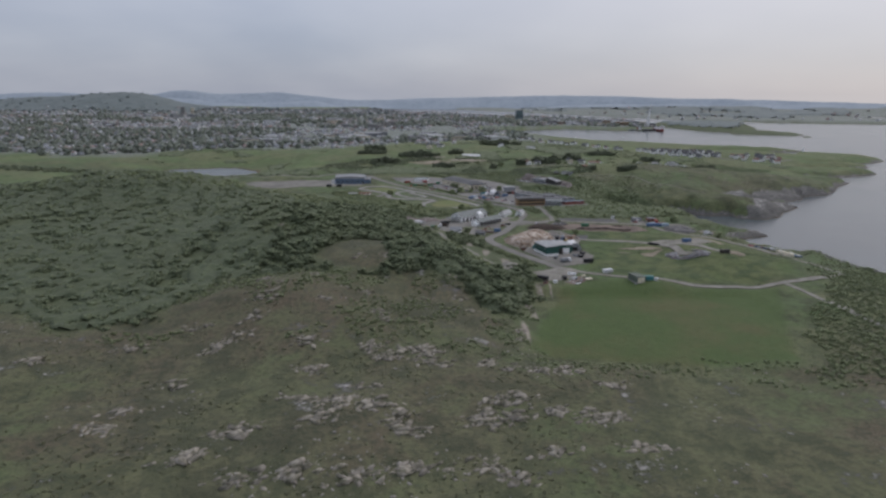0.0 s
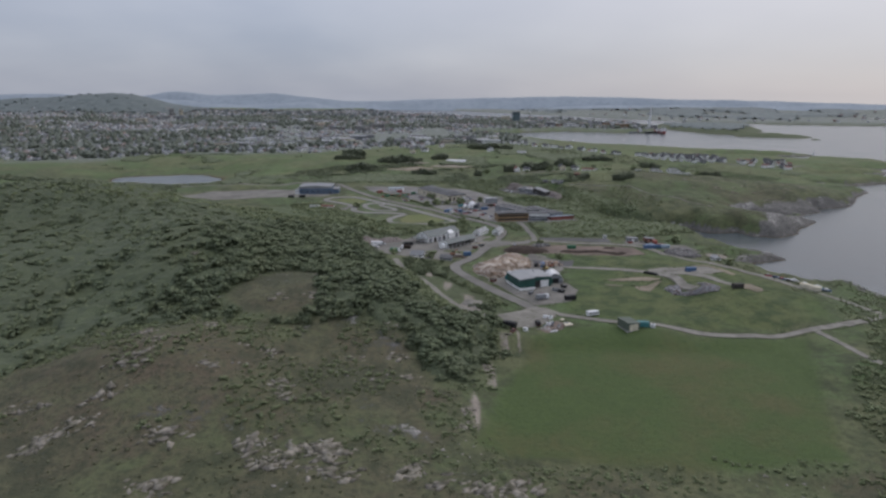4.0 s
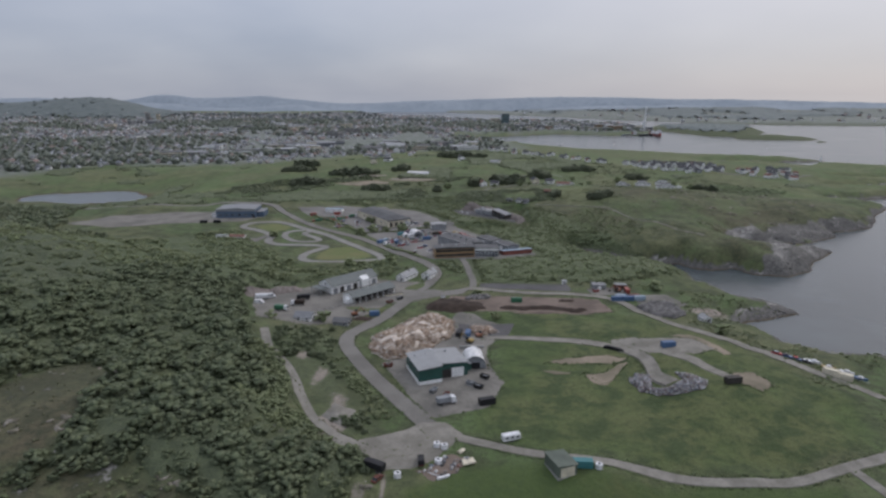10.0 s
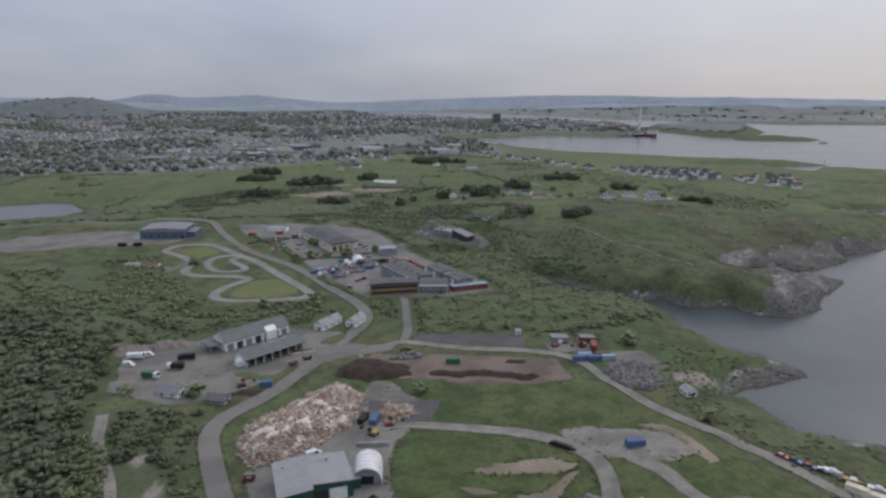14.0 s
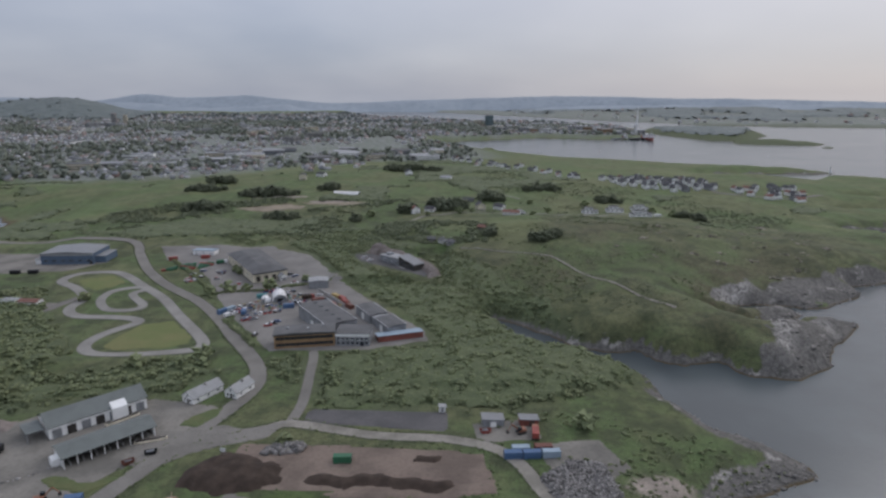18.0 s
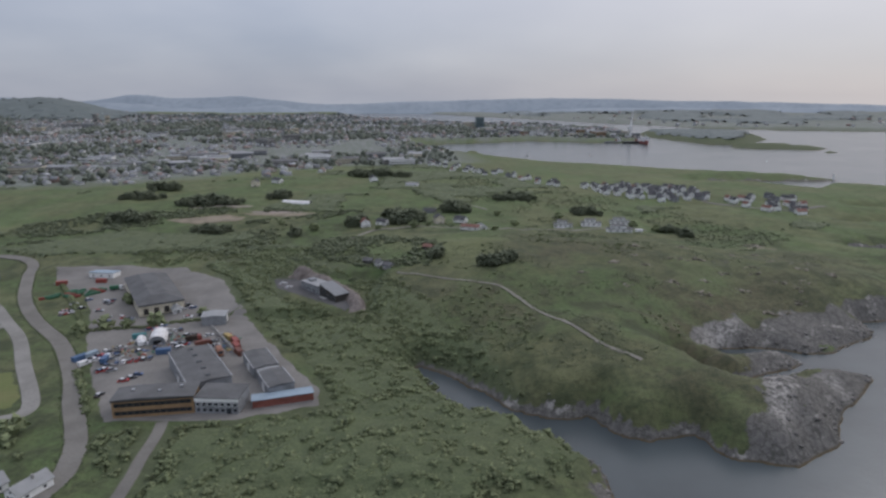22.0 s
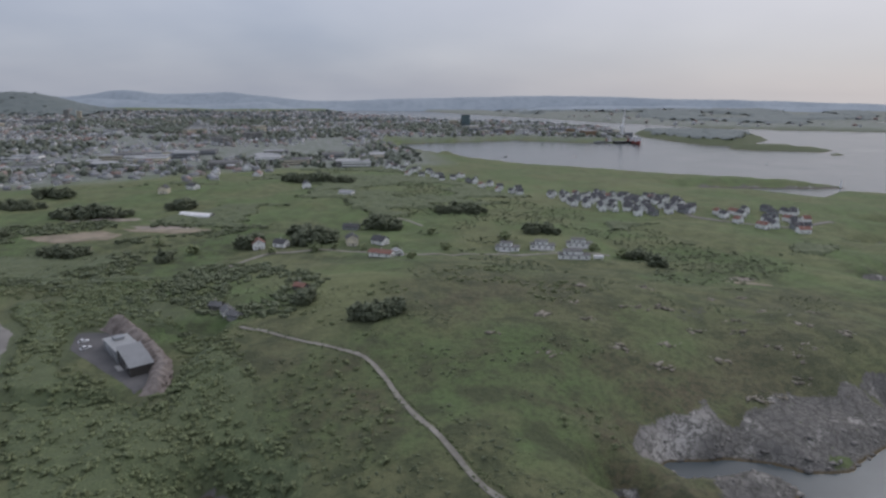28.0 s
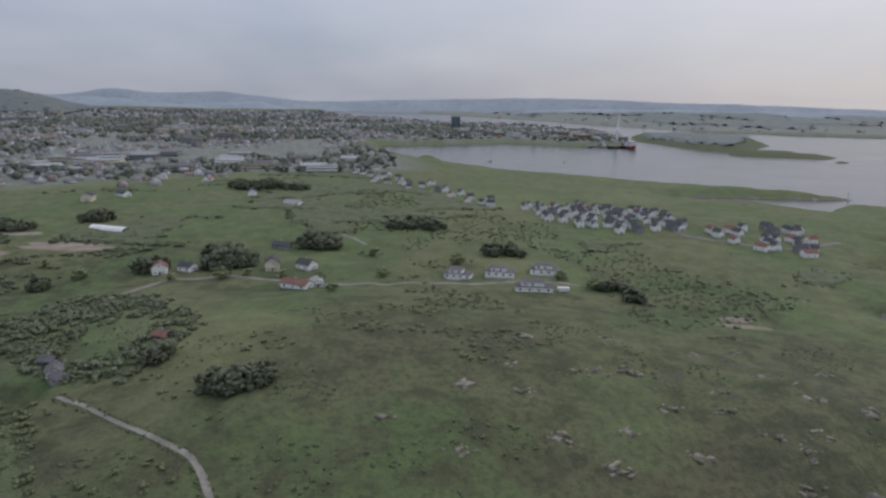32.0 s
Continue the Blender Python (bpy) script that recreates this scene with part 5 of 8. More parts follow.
# hedge rows on the estate
for line in ([(6, 717), (24, 724), (52, 729), (68, 734)], [(36, 674), (44, 662), (54, 648), (63, 634)], [(14, 712), (0, 738), (-28, 776), (-52, 806)]):
    p = smooth_line(line, 1.4)
    soup("hedge", SHRUB, spots_of(p[:, 0] + rng.random(len(p)), p[:, 1] + rng.random(len(p)), 1.4, 2.6, 4), M_LEAF, "clipped green hedge beside a yard", "hedge")
# grass that grows over the edges of yards and roads
EDGES = [MAIN_ROAD, [(69, 551), (80, 552), (101, 562), (132, 554), (162, 551), (181, 541), (193, 512), (203, 484), (216, 470), (238, 444), (262, 412), (262, 398), (248, 388), (232, 381), (212, 375), (188, 369), (161, 369), (133, 376), (110, 381), (92, 388)],
         [(96, 480), (112, 481), (128, 479), (149, 475), (163, 468), (170, 456), (171, 444)], [(78, 383), (63, 380), (48, 390), (34, 404), (24, 424), (14, 444), (4, 456)], [(281, 666), (260, 695), (237, 738), (219, 756), (168, 788)]]
rims = []
for line, half in zip(EDGES, (3.9, 2.8, 3.0, 2.0, 1.3)):
    c = smooth_line(line, 0.9)
    d = np.gradient(c, axis=0)
    d /= np.hypot(d[:, 0], d[:, 1])[:, None]
    for side in (-1, 1):
        rims.append(c + side * np.stack([-d[:, 1], d[:, 0]], 1) * (half + 1.1 * rng.random(len(c)) ** 2 - 0.25)[:, None])
for ring in ([(56, 450), (62, 436), (70, 418), (78, 402), (100, 410), (108, 432), (103, 446), (104, 470), (114, 484), (112, 502), (100, 516)], [(160, 478), (172, 478), (188, 472), (198, 467), (203, 455), (194, 450)], [(128, 452), (136, 456), (146, 459), (156, 460), (165, 456), (156, 450), (145, 451), (136, 450)],
             [(-28, 540), (-14, 500), (14, 492), (42, 516), (60, 546), (70, 575), (40, 582), (4, 570)], [(86, 548), (130, 547), (172, 543), (176, 520), (160, 517), (100, 521)], [(194, 424), (200, 433), (210, 434), (214, 424), (204, 416)], [(141, 441), (150, 441), (158, 450), (164, 453), (157, 441), (148, 429)]):
    p = np.array(ring + ring[:1], float)
    k = np.linspace(0, len(ring), 60 * len(ring) // 6 * 2, endpoint=False)
    i = k.astype(int)
    q = p[i] + (p[i + 1] - p[i]) * (k - i)[:, None]
    rims.append(q + 2.4 * (rng.random(q.shape) - 0.5))
rims = np.concatenate(rims)
SPRIG = [crown_proto(rng, 2, 0.6, 0.35, 0.0, size=0.5) for _ in range(4)]
soup("verge_grass", SPRIG, spots_of(rims[:, 0], rims[:, 1], 0.3, 1.0, 4, squash=(0.5, 0.9)), M_VERGE, "rough grass along the edges of roads and yards", "grass")
# heather, tufts and rock
x, y = scatter([(-330, 120), (60, 120), (70, 255), (45, 268), (40, 330), (0, 385), (-80, 430), (-300, 430)], 2.9, lambda x, y: clear(x, y) & (np.hypot(x - 60, y - 40) < 440) & (rng.random(len(x)) < 0.45))
soup("heather", TUFT, spots_of(x, y, 0.3, 1.0, 5, squash=(0.35, 0.6)), M_HEATHER, "brown-green heather and grass tufts among rocks", "heather")
x, y = scatter([(255, 606), (200, 690), (165, 745), (120, 830), (190, 870), (330, 880), (470, 880), (500, 800), (400, 700), (320, 625)], 3.2, lambda x, y: clear(x, y) & (shore(x, y) > 7) & (rng.random(len(x)) < 0.35))
soup("heather", TUFT, spots_of(x, y, 0.2, 0.6, 5, squash=(0.3, 0.5)), M_VERGE, "green-brown heather covering a headland", "heather")


def outcrops(ring, gap, rule, low, high, label, material=None, sink=0.08):
    x, y = scatter(ring, gap, rule)
    soup("rock_outcrops", BOULDERS, spots_of(x, y, low, high, 10, sink=sink, squash=(0.45, 0.95)), material or M_ROCK, label, "rocks")


outcrops([(-330, 120), (60, 120), (72, 250), (42, 265), (40, 330), (0, 385), (-80, 430), (-300, 430)], 3.6,
         lambda x, y: clear(x, y) & (wave(x, y, 34, 81) + 0.9 * wave(x, y, 10, 82) > 0.72), 0.5, 2.4, "pale weathered rocks among heather on a hill")
outcrops([(30, 130), (260, 130), (230, 250), (42, 262)], 4.2, lambda x, y: wave(x, y, 24, 83) + 0.8 * wave(x, y, 9, 86) > 0.62, 0.6, 2.4, "pale weathered rocks among grass")


def ledges(places, count, long, wide, low, high, label, material=None, lean=0.12):
    """Outcrops: each a broken hump of bedrock whose slabs lie along one strike, with loose blocks round it."""
    rows, loose = [], []
    for x, y in places:
        n = int(count * (0.5 + 0.7 * rng.random()))
        a = lean + 0.7 * (rng.random() - 0.5)
        u, v = long * (rng.random(n) + rng.random(n) - 1), wide * (rng.random(n) + rng.random(n) - 1)
        bend = 0.02 * (u ** 2) * (rng.random() - 0.5)
        px, py = x + u * math.cos(a) - (v + bend) * math.sin(a), y + u * math.sin(a) + (v + bend) * math.cos(a)
        q = spots_of(px, py, low, high, 10, sink=0.06, squash=(0.5, 1.0))
        q[:, 3] *= np.clip(1.35 - 0.9 * np.abs(u) / long, 0.4, 1.3)
        q[:, 4] = a + 0.6 + 0.7 * (rng.random(n) - 0.5) + 1.57 * (rng.random(n) < 0.2)
        rows.append(q[: max(3, 2 * n // 3)])
        loose.append(q[max(3, 2 * n // 3):] * (1, 1, 1, 0.55, 1, 1, 1))
    o = soup("rock_outcrops", SLABS, np.concatenate(rows), material or M_BEDROCK, label, "rocks")
    soup("loose_blocks", BOULDERS, np.concatenate(loose), material or M_ROCK, "", "", kind="", parent=o)


ledges([(-60, 166), (-46, 169), (-28, 167), (-11, 171), (9, 175), (21, 170), (-52, 211), (-36, 209), (-43, 194), (-13, 203), (-12, 192), (-69, 190), (17, 205), (21, 215), (43, 208), (37, 180), (-79, 175), (-119, 193), (-117, 205), (56, 202), (69, 184), (31, 217), (-38, 203), (-24, 205), (14, 201), (26, 204), (-4, 247), (60, 206)], 50, 13, 5.0, 0.5, 4.2, "broken pale rock ledges among heather")
ledges([(-23, 250), (-7, 256), (-27, 222), (19, 249), (30, 244), (67, 229), (-107, 229), (-172, 245), (-31, 259), (-19, 257), (-8, 259), (-90, 300), (-117, 282), (-94, 269), (-90, 283), (-100, 262), (-60, 262), (-54, 240), (-140, 262), (44, 238), (54, 240)], 44, 11, 5.0, 0.5, 4.0, "pale rounded rock outcrops on a heather slope")
ledges([(-49, 320), (-32, 293), (-26, 286), (-40, 319), (-29, 297), (-101, 328), (-96, 306), (-98, 331), (-23, 357), (7, 353), (-51, 369), (-122, 355), (-9, 326), (16, 313), (37, 278), (-36, 412), (-34, 372), (-72, 336), (-88, 306), (-86, 318), (-60, 300), (8, 330)], 26, 8, 4.0, 0.5, 3.4, "pale rock ledges between low scrub")
ledges([(-34, 414), (-28, 404), (-44, 414), (-119, 437), (-112, 426), (-102, 412), (-96, 404)], 14, 5, 2.4, 1.0, 3.4, "bare rock round a grassy knoll")
ledges([(48, 333), (56, 350), (38, 290), (60, 362)], 14, 6, 2.0, 0.8, 2.4, "broken stone along a cut bank", None, 1.2)
ledges([(316, 807), (348, 810), (360, 814), (406, 814), (389, 802), (398, 778), (413, 780), (375, 748), (385, 752), (278, 770), (339, 807), (398, 760), (320, 791), (406, 772), (388, 790), (330, 770), (352, 778), (368, 792), (300, 792), (420, 800), (436, 796), (372, 770), (344, 760), (300, 760), (392, 836), (412, 842), (360, 842), (440, 826), (326, 836)], 18, 7, 3.0, 0.5, 3.6, "scattered pale rocks on the heath")
outcrops([(240, 500), (310, 420), (300, 560), (250, 620), (240, 640)], 2.4, lambda x, y: (shore(x, y) > -1.5) & (shore(x, y) < 6), 0.8, 3.0, "grey rocks along the shore", M_SEAROCK)
outcrops([(180, 690), (240, 640), (300, 618), (370, 625), (410, 690), (530, 800), (500, 830), (420, 770), (330, 740), (300, 690)], 3.2, lambda x, y: (shore(x, y) > -1.5) & (shore(x, y) < 4) & ((x > 340) | (rng.random(len(x)) < 0.06)), 1.0, 4.0, "fissured grey rocks round a headland", M_SEAROCK)
for ring in CRAGS:
    outcrops(ring, 4.0, lambda x, y: (shore(x, y) > 0) & (wave(x + y, y - x, 9, 88) > 0.2), 0.8, 4.0, "bleached and fissured slabs at the tip of a headland", M_SEAROCK, 0.06)
outcrops([(2, 452), (18, 430), (30, 440), (34, 470), (20, 500), (4, 490)], 4.0, lambda x, y: clear(x, y) & (rng.random(len(x)) < 0.4), 1.0, 3.0, "blocks of stone below a track")

# ---------------------------------------------------------------- building kit
UNIT = {}


def unit_box(material):
    """A one-metre box with its base at the origin, shared by many pieces."""
    if material.name not in UNIT:
        bm = boxed(-0.5, 0.5, -0.5, 0.5, 0, 1)
        me = bpy.data.meshes.new("piece")
        bm.to_mesh(me)
        bm.free()
        me.materials.append(material)
        UNIT[material.name] = me
    return UNIT[material.name]


def piece(name, material, parent, x, y, z, sx, sy, sz, turn=0.0, label=""):
    ob = new(name, unit_box(material))
    ob.matrix_basis = pose(x, y, z, 0, 0, turn) @ Matrix.Diagonal((sx, sy, sz, 1))
    ob.parent = parent
    return tagged(ob, label) if label else ob


def window(parent, x, y, z, w, h, side, frame_m=None):
    """A window in a wall: a frame a little proud of it, and its pane. side: x or y, the way it faces."""
    fx, fy = (0.10, w) if side == "x" else (w, 0.10)
    f = piece("window", frame_m or M_WHITE, parent, x, y, z, fx, fy, h)
    gx, gy = (0.14, w - 0.24) if side == "x" else (w - 0.24, 0.14)
    g = piece("pane", M_GLASS, parent, x, y, z + 0.12, gx, gy, h - 0.24)
    g.parent = f
    g.matrix_parent_inverse = f.matrix_basis.inverted()
    return f


def gable_profile(w, h, roof):
    return [(-w / 2, 0), (w / 2, 0), (w / 2, h), (0, h + roof), (-w / 2, h)]


def roof_profile(w, h, roof, over=0.45, thick=0.22):
    k = roof / (w / 2)
    o = w / 2 + over
    return [(-o, h - over * k), (0, h + roof), (o, h - over * k), (o, h - over * k + thick), (0, h + roof + thick), (-o, h - over * k + thick)]


def house(x, y, turn, w, l, h, roof, wall_m, roof_m, label, category="house", group="", floors=1, chimney=True, name="house", z=None, door_m=None):
    """A gabled house, its ridge along its own y."""
    t = thing(name, x, y, turn, label, category, group, z)
    part("wall", prism(gable_profile(w, h, roof), -l / 2, l / 2), wall_m, t)
    part("plinth", boxed(-w / 2 - 0.06, w / 2 + 0.06, -l / 2 - 0.06, l / 2 + 0.06, -0.9, 0.35), M_CONCRETE, t, "grey concrete plinth")
    part("roof", prism(roof_profile(w, h, roof), -l / 2 - 0.4, l / 2 + 0.4), roof_m, t)
    if chimney:
        part("chimney", boxed(0.5, 1.1, 0.6, 1.2, h + roof * 0.5, h + roof + 0.9), M_CONCRETE, t, "square masonry chimney")
    n = max(2, int(l / 4.2))
    for f in range(floors):
        zz = 0.95 + 2.7 * f
        if zz + 1.2 > h + 0.1:
            break
        for k in range(n):
            yy = -l / 2 + (k + 0.5) * l / n
            for sx in (-1, 1):
                window(t, sx * w / 2, yy, zz, 1.2, 1.2, "x")
    for sy in (-1, 1):
        for k in (-1, 1):
            window(t, k * w / 4, sy * l / 2, 0.95, 1.1, 1.2, "y")
        if roof > 1.8:
            window(t, 0, sy * l / 2, h + 0.1, 1.0, 1.1, "y")
    piece("door", door_m or M_DARKWOOD, t, 0.2, -l / 2, 0.02, 1.0, 0.16, 2.05)
    return t


def shed(x, y, turn, w, l, h, drop, wall_m, roof_m, label, category="shed", group="", name="shed", doors=(), windows=0, z=None, over=0.3):
    """A hall or shed under one slightly sloping roof."""
    t = thing(name, x, y, turn, label, category, group, z)
    part("wall", prism([(-w / 2, 0), (w / 2, 0), (w / 2, h - drop), (-w / 2, h)], -l / 2, l / 2), wall_m, t)
    part("roof", prism([(-w / 2 - over, h + over * drop / w), (w / 2 + over, h - drop - over * drop / w), (w / 2 + over, h - drop + 0.28), (-w / 2 - over, h + 0.28)], -l / 2 - over, l / 2 + over), roof_m, t)
    part("plinth", boxed(-w / 2 - 0.05, w / 2 + 0.05, -l / 2 - 0.05, l / 2 + 0.05, -0.8, 0.3), M_CONCRETE, t, "low concrete plinth")
    for at, wide, high, m in doors:
        piece("door", m, t, at, -l / 2, 0.02, wide, 0.18, high)
    for k in range(windows):
        yy = -l / 2 + (k + 0.5) * l / windows
        window(t, w / 2, yy, 1.1, 1.5, 1.1, "x")
        window(t, -w / 2, yy, 1.1, 1.5, 1.1, "x")
    return t


def container(x, y, turn, m, label, l=6.06, w=2.44, h=2.59, z=None, group=""):
    t = thing("container", x, y, turn, label, "container", group, z)
    part("body", boxed(-l / 2, l / 2, -w / 2, w / 2, 0.12, h, bevel=0.03), m, t)
    for sx in (-1, 1):
        for sy in (-1, 1):
            part("corner_post", boxed(sx * l / 2 - 0.09, sx * l / 2 + 0.09, sy * w / 2 - 0.09, sy * w / 2 + 0.09, 0, h + 0.04), m, t)
    for sy in (-1, 1):
        piece("door", m, t, l / 2 + 0.03, sy * w / 4, 0.2, 0.06, w / 2 - 0.16, h - 0.35)
        piece("locking_bar", M_STEEL, t, l / 2 + 0.09, sy * w / 8, 0.25, 0.05, 0.05, h - 0.5)
    return t


def skip(x, y, turn, m, label, l=4.2, w=2.0, h=1.5):
    """An open-topped waste skip with sloping ends."""
    t = thing("skip", x, y, turn, label, "skip", "waste skips")
    bm = bmesh.new()
    for inner in (0, 1):
        o = 0.08 * inner
        lo = [bm.verts.new((sx * (l / 2 - 0.7 - o), sy * (w / 2 - 0.15 - o), 0.1 + o)) for sx, sy in ((-1, -1), (1, -1), (1, 1), (-1, 1))]
        hi = [bm.verts.new((sx * (l / 2 - o), sy * (w / 2 - o), h)) for sx, sy in ((-1, -1), (1, -1), (1, 1), (-1, 1))]
        bm.faces.new(lo)
        for k in range(4):
            bm.faces.new((lo[k], lo[(k + 1) % 4], hi[(k + 1) % 4], hi[k]))
        if inner:
            for k in range(4):
                bm.faces.new((last[k], last[(k + 1) % 4], hi[(k + 1) % 4], hi[k]))
        last = hi
    part("body", bm, m, t)
    v, f = lump(rng, 0.5, 0.5, 1)
    ob = new("load", mesh_of("load", v * (l * 0.62, w * 0.8, 0.9) + (0, 0, h - 0.2), f, M_SCRAP))
    ob.parent = t
    for sy in (-1, 1):
        part("rib", boxed(-0.08, 0.08, sy * w / 2 - 0.05, sy * w / 2 + 0.05, 0.3, h), m, t)
    return t


def wheel_part(parent, x, y, r, wide):
    bm = bmesh.new()
    bmesh.ops.create_cone(bm, cap_ends=True, segments=14, radius1=r, radius2=r, depth=wide, matrix=pose(x, y, r, 90))
    w = part("wheel", bm, M_RUBBER, parent)
    bm = bmesh.new()
    bmesh.ops.create_cone(bm, cap_ends=True, segments=10, radius1=r * 0.55, radius2=r * 0.55, depth=wide + 0.04, matrix=pose(x, y, r, 90))
    part("rim", bm, M_STEEL, w)


def car(x, y, turn, label="parked car on asphalt", m=None, van=False, group="parked cars"):
    l, w, h = (5.3, 1.95, 2.3) if van else (4.4, 1.8, 1.45)
    t = thing("van" if van else "car", x, y, turn, label, "van" if van else "car", group)
    m = m or M_CAR
    if van:
        side = [(-l / 2, 0.35), (l / 2, 0.35), (l / 2, 1.0), (l / 2 - 0.9, 1.2), (l / 2 - 1.6, h), (-l / 2 + 0.1, h), (-l / 2, 1.8)]
        glass = [(l / 2 - 1.0, 1.25), (l / 2 - 1.58, 2.05), (l / 2 - 2.5, 2.05), (l / 2 - 2.5, 1.25)]
    else:
        side = [(-l / 2, 0.3), (l / 2, 0.3), (l / 2, 0.75), (l / 2 - 1.1, 0.92), (-l / 2 + 0.3, 0.95), (-l / 2, 0.8)]
        glass = [(l / 2 - 1.15, 0.92), (l / 2 - 1.85, h - 0.06), (-l / 2 + 1.0, h - 0.06), (-l / 2 + 0.35, 0.95)]
    part("body", prism(side, -w / 2, w / 2), m, t)
    part("glazing", prism(glass, -w / 2 + (-0.01 if van else 0.12), w / 2 - (-0.01 if van else 0.12)), M_GLASS, t, "dark glass")
    if not van:
        part("car_roof", boxed(-l / 2 + 1.05, l / 2 - 1.9, -w / 2 + 0.15, w / 2 - 0.15, h - 0.08, h, bevel=0.02), m, t)
    for sx in (-1, 1):
        for sy in (-1, 1):
            wheel_part(t, sx * l * 0.31, sy * (w / 2 - 0.08), 0.33, 0.22)
        piece("lights", M_WHITE if sx > 0 else M_RED, t, sx * (l / 2), 0.0, 0.6, 0.06, w - 0.2, 0.14)
    return t


def lorry(x, y, turn, cab_m, bed_m, label, tank=False):
    t = thing("lorry", x, y, turn, label, "lorry", "parked lorries")
    part("chassis", boxed(-3.6, 3.6, -0.5, 0.5, 0.7, 1.0), M_BLACK, t)
    part("cab", prism([(1.9, 0.6), (3.8, 0.6), (3.8, 1.7), (3.45, 2.9), (1.9, 2.9)], -1.2, 1.2), cab_m, t)
    part("windscreen", prism([(3.80, 1.72), (3.88, 1.72), (3.56, 2.75), (3.46, 2.75)], -1.05, 1.05), M_GLASS, t)
    part("load_box", boxed(-3.7, 1.7, -1.25, 1.25, 1.05, 3.1, bevel=0.08), bed_m, t)
    for xx in (-2.9, -1.7, 2.7):
        for sy in (-1, 1):
            wheel_part(t, xx, sy * 1.05, 0.5, 0.32)
    return t


def tube(bm, a, b, r0, r1, seg=8):
    a, b = Vector(a), Vector(b)
    m = Matrix.Translation((a + b) / 2) @ (b - a).to_track_quat("Z", "Y").to_matrix().to_4x4()
    bmesh.ops.create_cone(bm, cap_ends=True, segments=seg, radius1=r0, radius2=r1, depth=(b - a).length, matrix=m)
    return bm


def digger(x, y, turn, m, label):
    t = thing("excavator", x, y, turn, label, "excavator", "diggers")
    for sy in (-1, 1):
        part("track", boxed(-1.7, 1.7, sy * 1.1 - 0.28, sy * 1.1 + 0.28, 0.0, 0.8, bevel=0.18), M_BLACK, t)
    part("house", boxed(-1.8, 1.1, -1.25, 1.25, 0.95, 2.0, bevel=0.1), m, t)
    part("cab", boxed(0.1, 1.5, 0.2, 1.25, 1.4, 2.95, bevel=0.08), M_GLASS, t)
    part("boom", tube(bmesh.new(), (1.0, -0.2, 1.7), (3.6, -0.2, 4.2), 0.24, 0.2, 6), m, t)
    part("arm", tube(bmesh.new(), (3.6, -0.2, 4.2), (5.3, -0.2, 1.7), 0.2, 0.14, 6), m, t)
    part("bucket", prism([(4.7, 1.2), (5.7, 1.0), (5.7, 1.8), (5.1, 1.9)], -0.75, 0.35), M_BLACK, t)
    return t


def heap_mesh(name, ring, tall, material, seed, step=2.0, label="", category="heap", rough=0.5):
    """A heap of loose material over a ring, highest in its middle."""
    xs, ys = [p[0] for p in ring], [p[1] for p in ring]
    gx, gy = np.meshgrid(np.arange(min(xs) - step, max(xs) + 2 * step, step), np.arange(min(ys) - step, max(ys) + 2 * step, step), indexing="ij")
    d = inland(gx, gy, list(ring)) + 1.5 * wave(gx, gy, 6, seed) + 0.7 * wave(gx, gy, 2.5, seed + 5)
    k = np.clip(d / (2.1 * tall), 0, 1)
    up = tall * (k * (1.5 - 0.5 * k)) * (0.9 + 0.14 * wave(gx, gy, 9, seed + 1)) + (d > 0.5) * rough * wave(gx, gy, 2.6, seed + 2) * np.minimum(k * 3, 1)
    z = height(gx, gy) + np.where(d > 0, np.maximum(up, 0.05), -0.4)
    n = np.arange(gx.size).reshape(gx.shape)
    ok = d > -step * 1.2
    faces = [(n[i, j], n[i + 1, j], n[i + 1, j + 1], n[i, j + 1]) for i in range(gx.shape[0] - 1) for j in range(gx.shape[1] - 1) if ok[i, j] and ok[i + 1, j] and ok[i + 1, j + 1] and ok[i, j + 1]]
    me = mesh_of(name, np.column_stack([gx.ravel(), gy.ravel(), z.ravel()]), faces, material)
    bm = bmesh.new()
    bm.from_mesh(me)
    bmesh.ops.delete(bm, geom=[v for v in bm.verts if not v.link_faces], context="VERTS")
    bm.to_mesh(me)
    bm.free()
    for p in me.polygons:
        p.use_smooth = True
    ob = tagged(new(name, me), label, category, kind="stuff")

    def top(x, y):
        dd = inland(x, y, list(ring)) + 1.5 * wave(x, y, 6, seed) + 0.7 * wave(x, y, 2.5, seed + 5)
        kk = np.clip(dd / (2.1 * tall), 0, 1)
        return dd, height(x, y) + tall * (kk * (1.5 - 0.5 * kk)) * (0.9 + 0.14 * wave(x, y, 9, seed + 1))
    return ob, top


def board_proto(l, w, t):
    bm = boxed(-l / 2, l / 2, -w / 2, w / 2, -t / 2, t / 2)
    bmesh.ops.triangulate(bm, faces=bm.faces)
    bm.normal_update()
    v = np.array([p.co[:] for p in bm.verts])
    f = np.array([[q.index for q in p.verts] for p in bm.faces])
    bm.free()
    return v, f


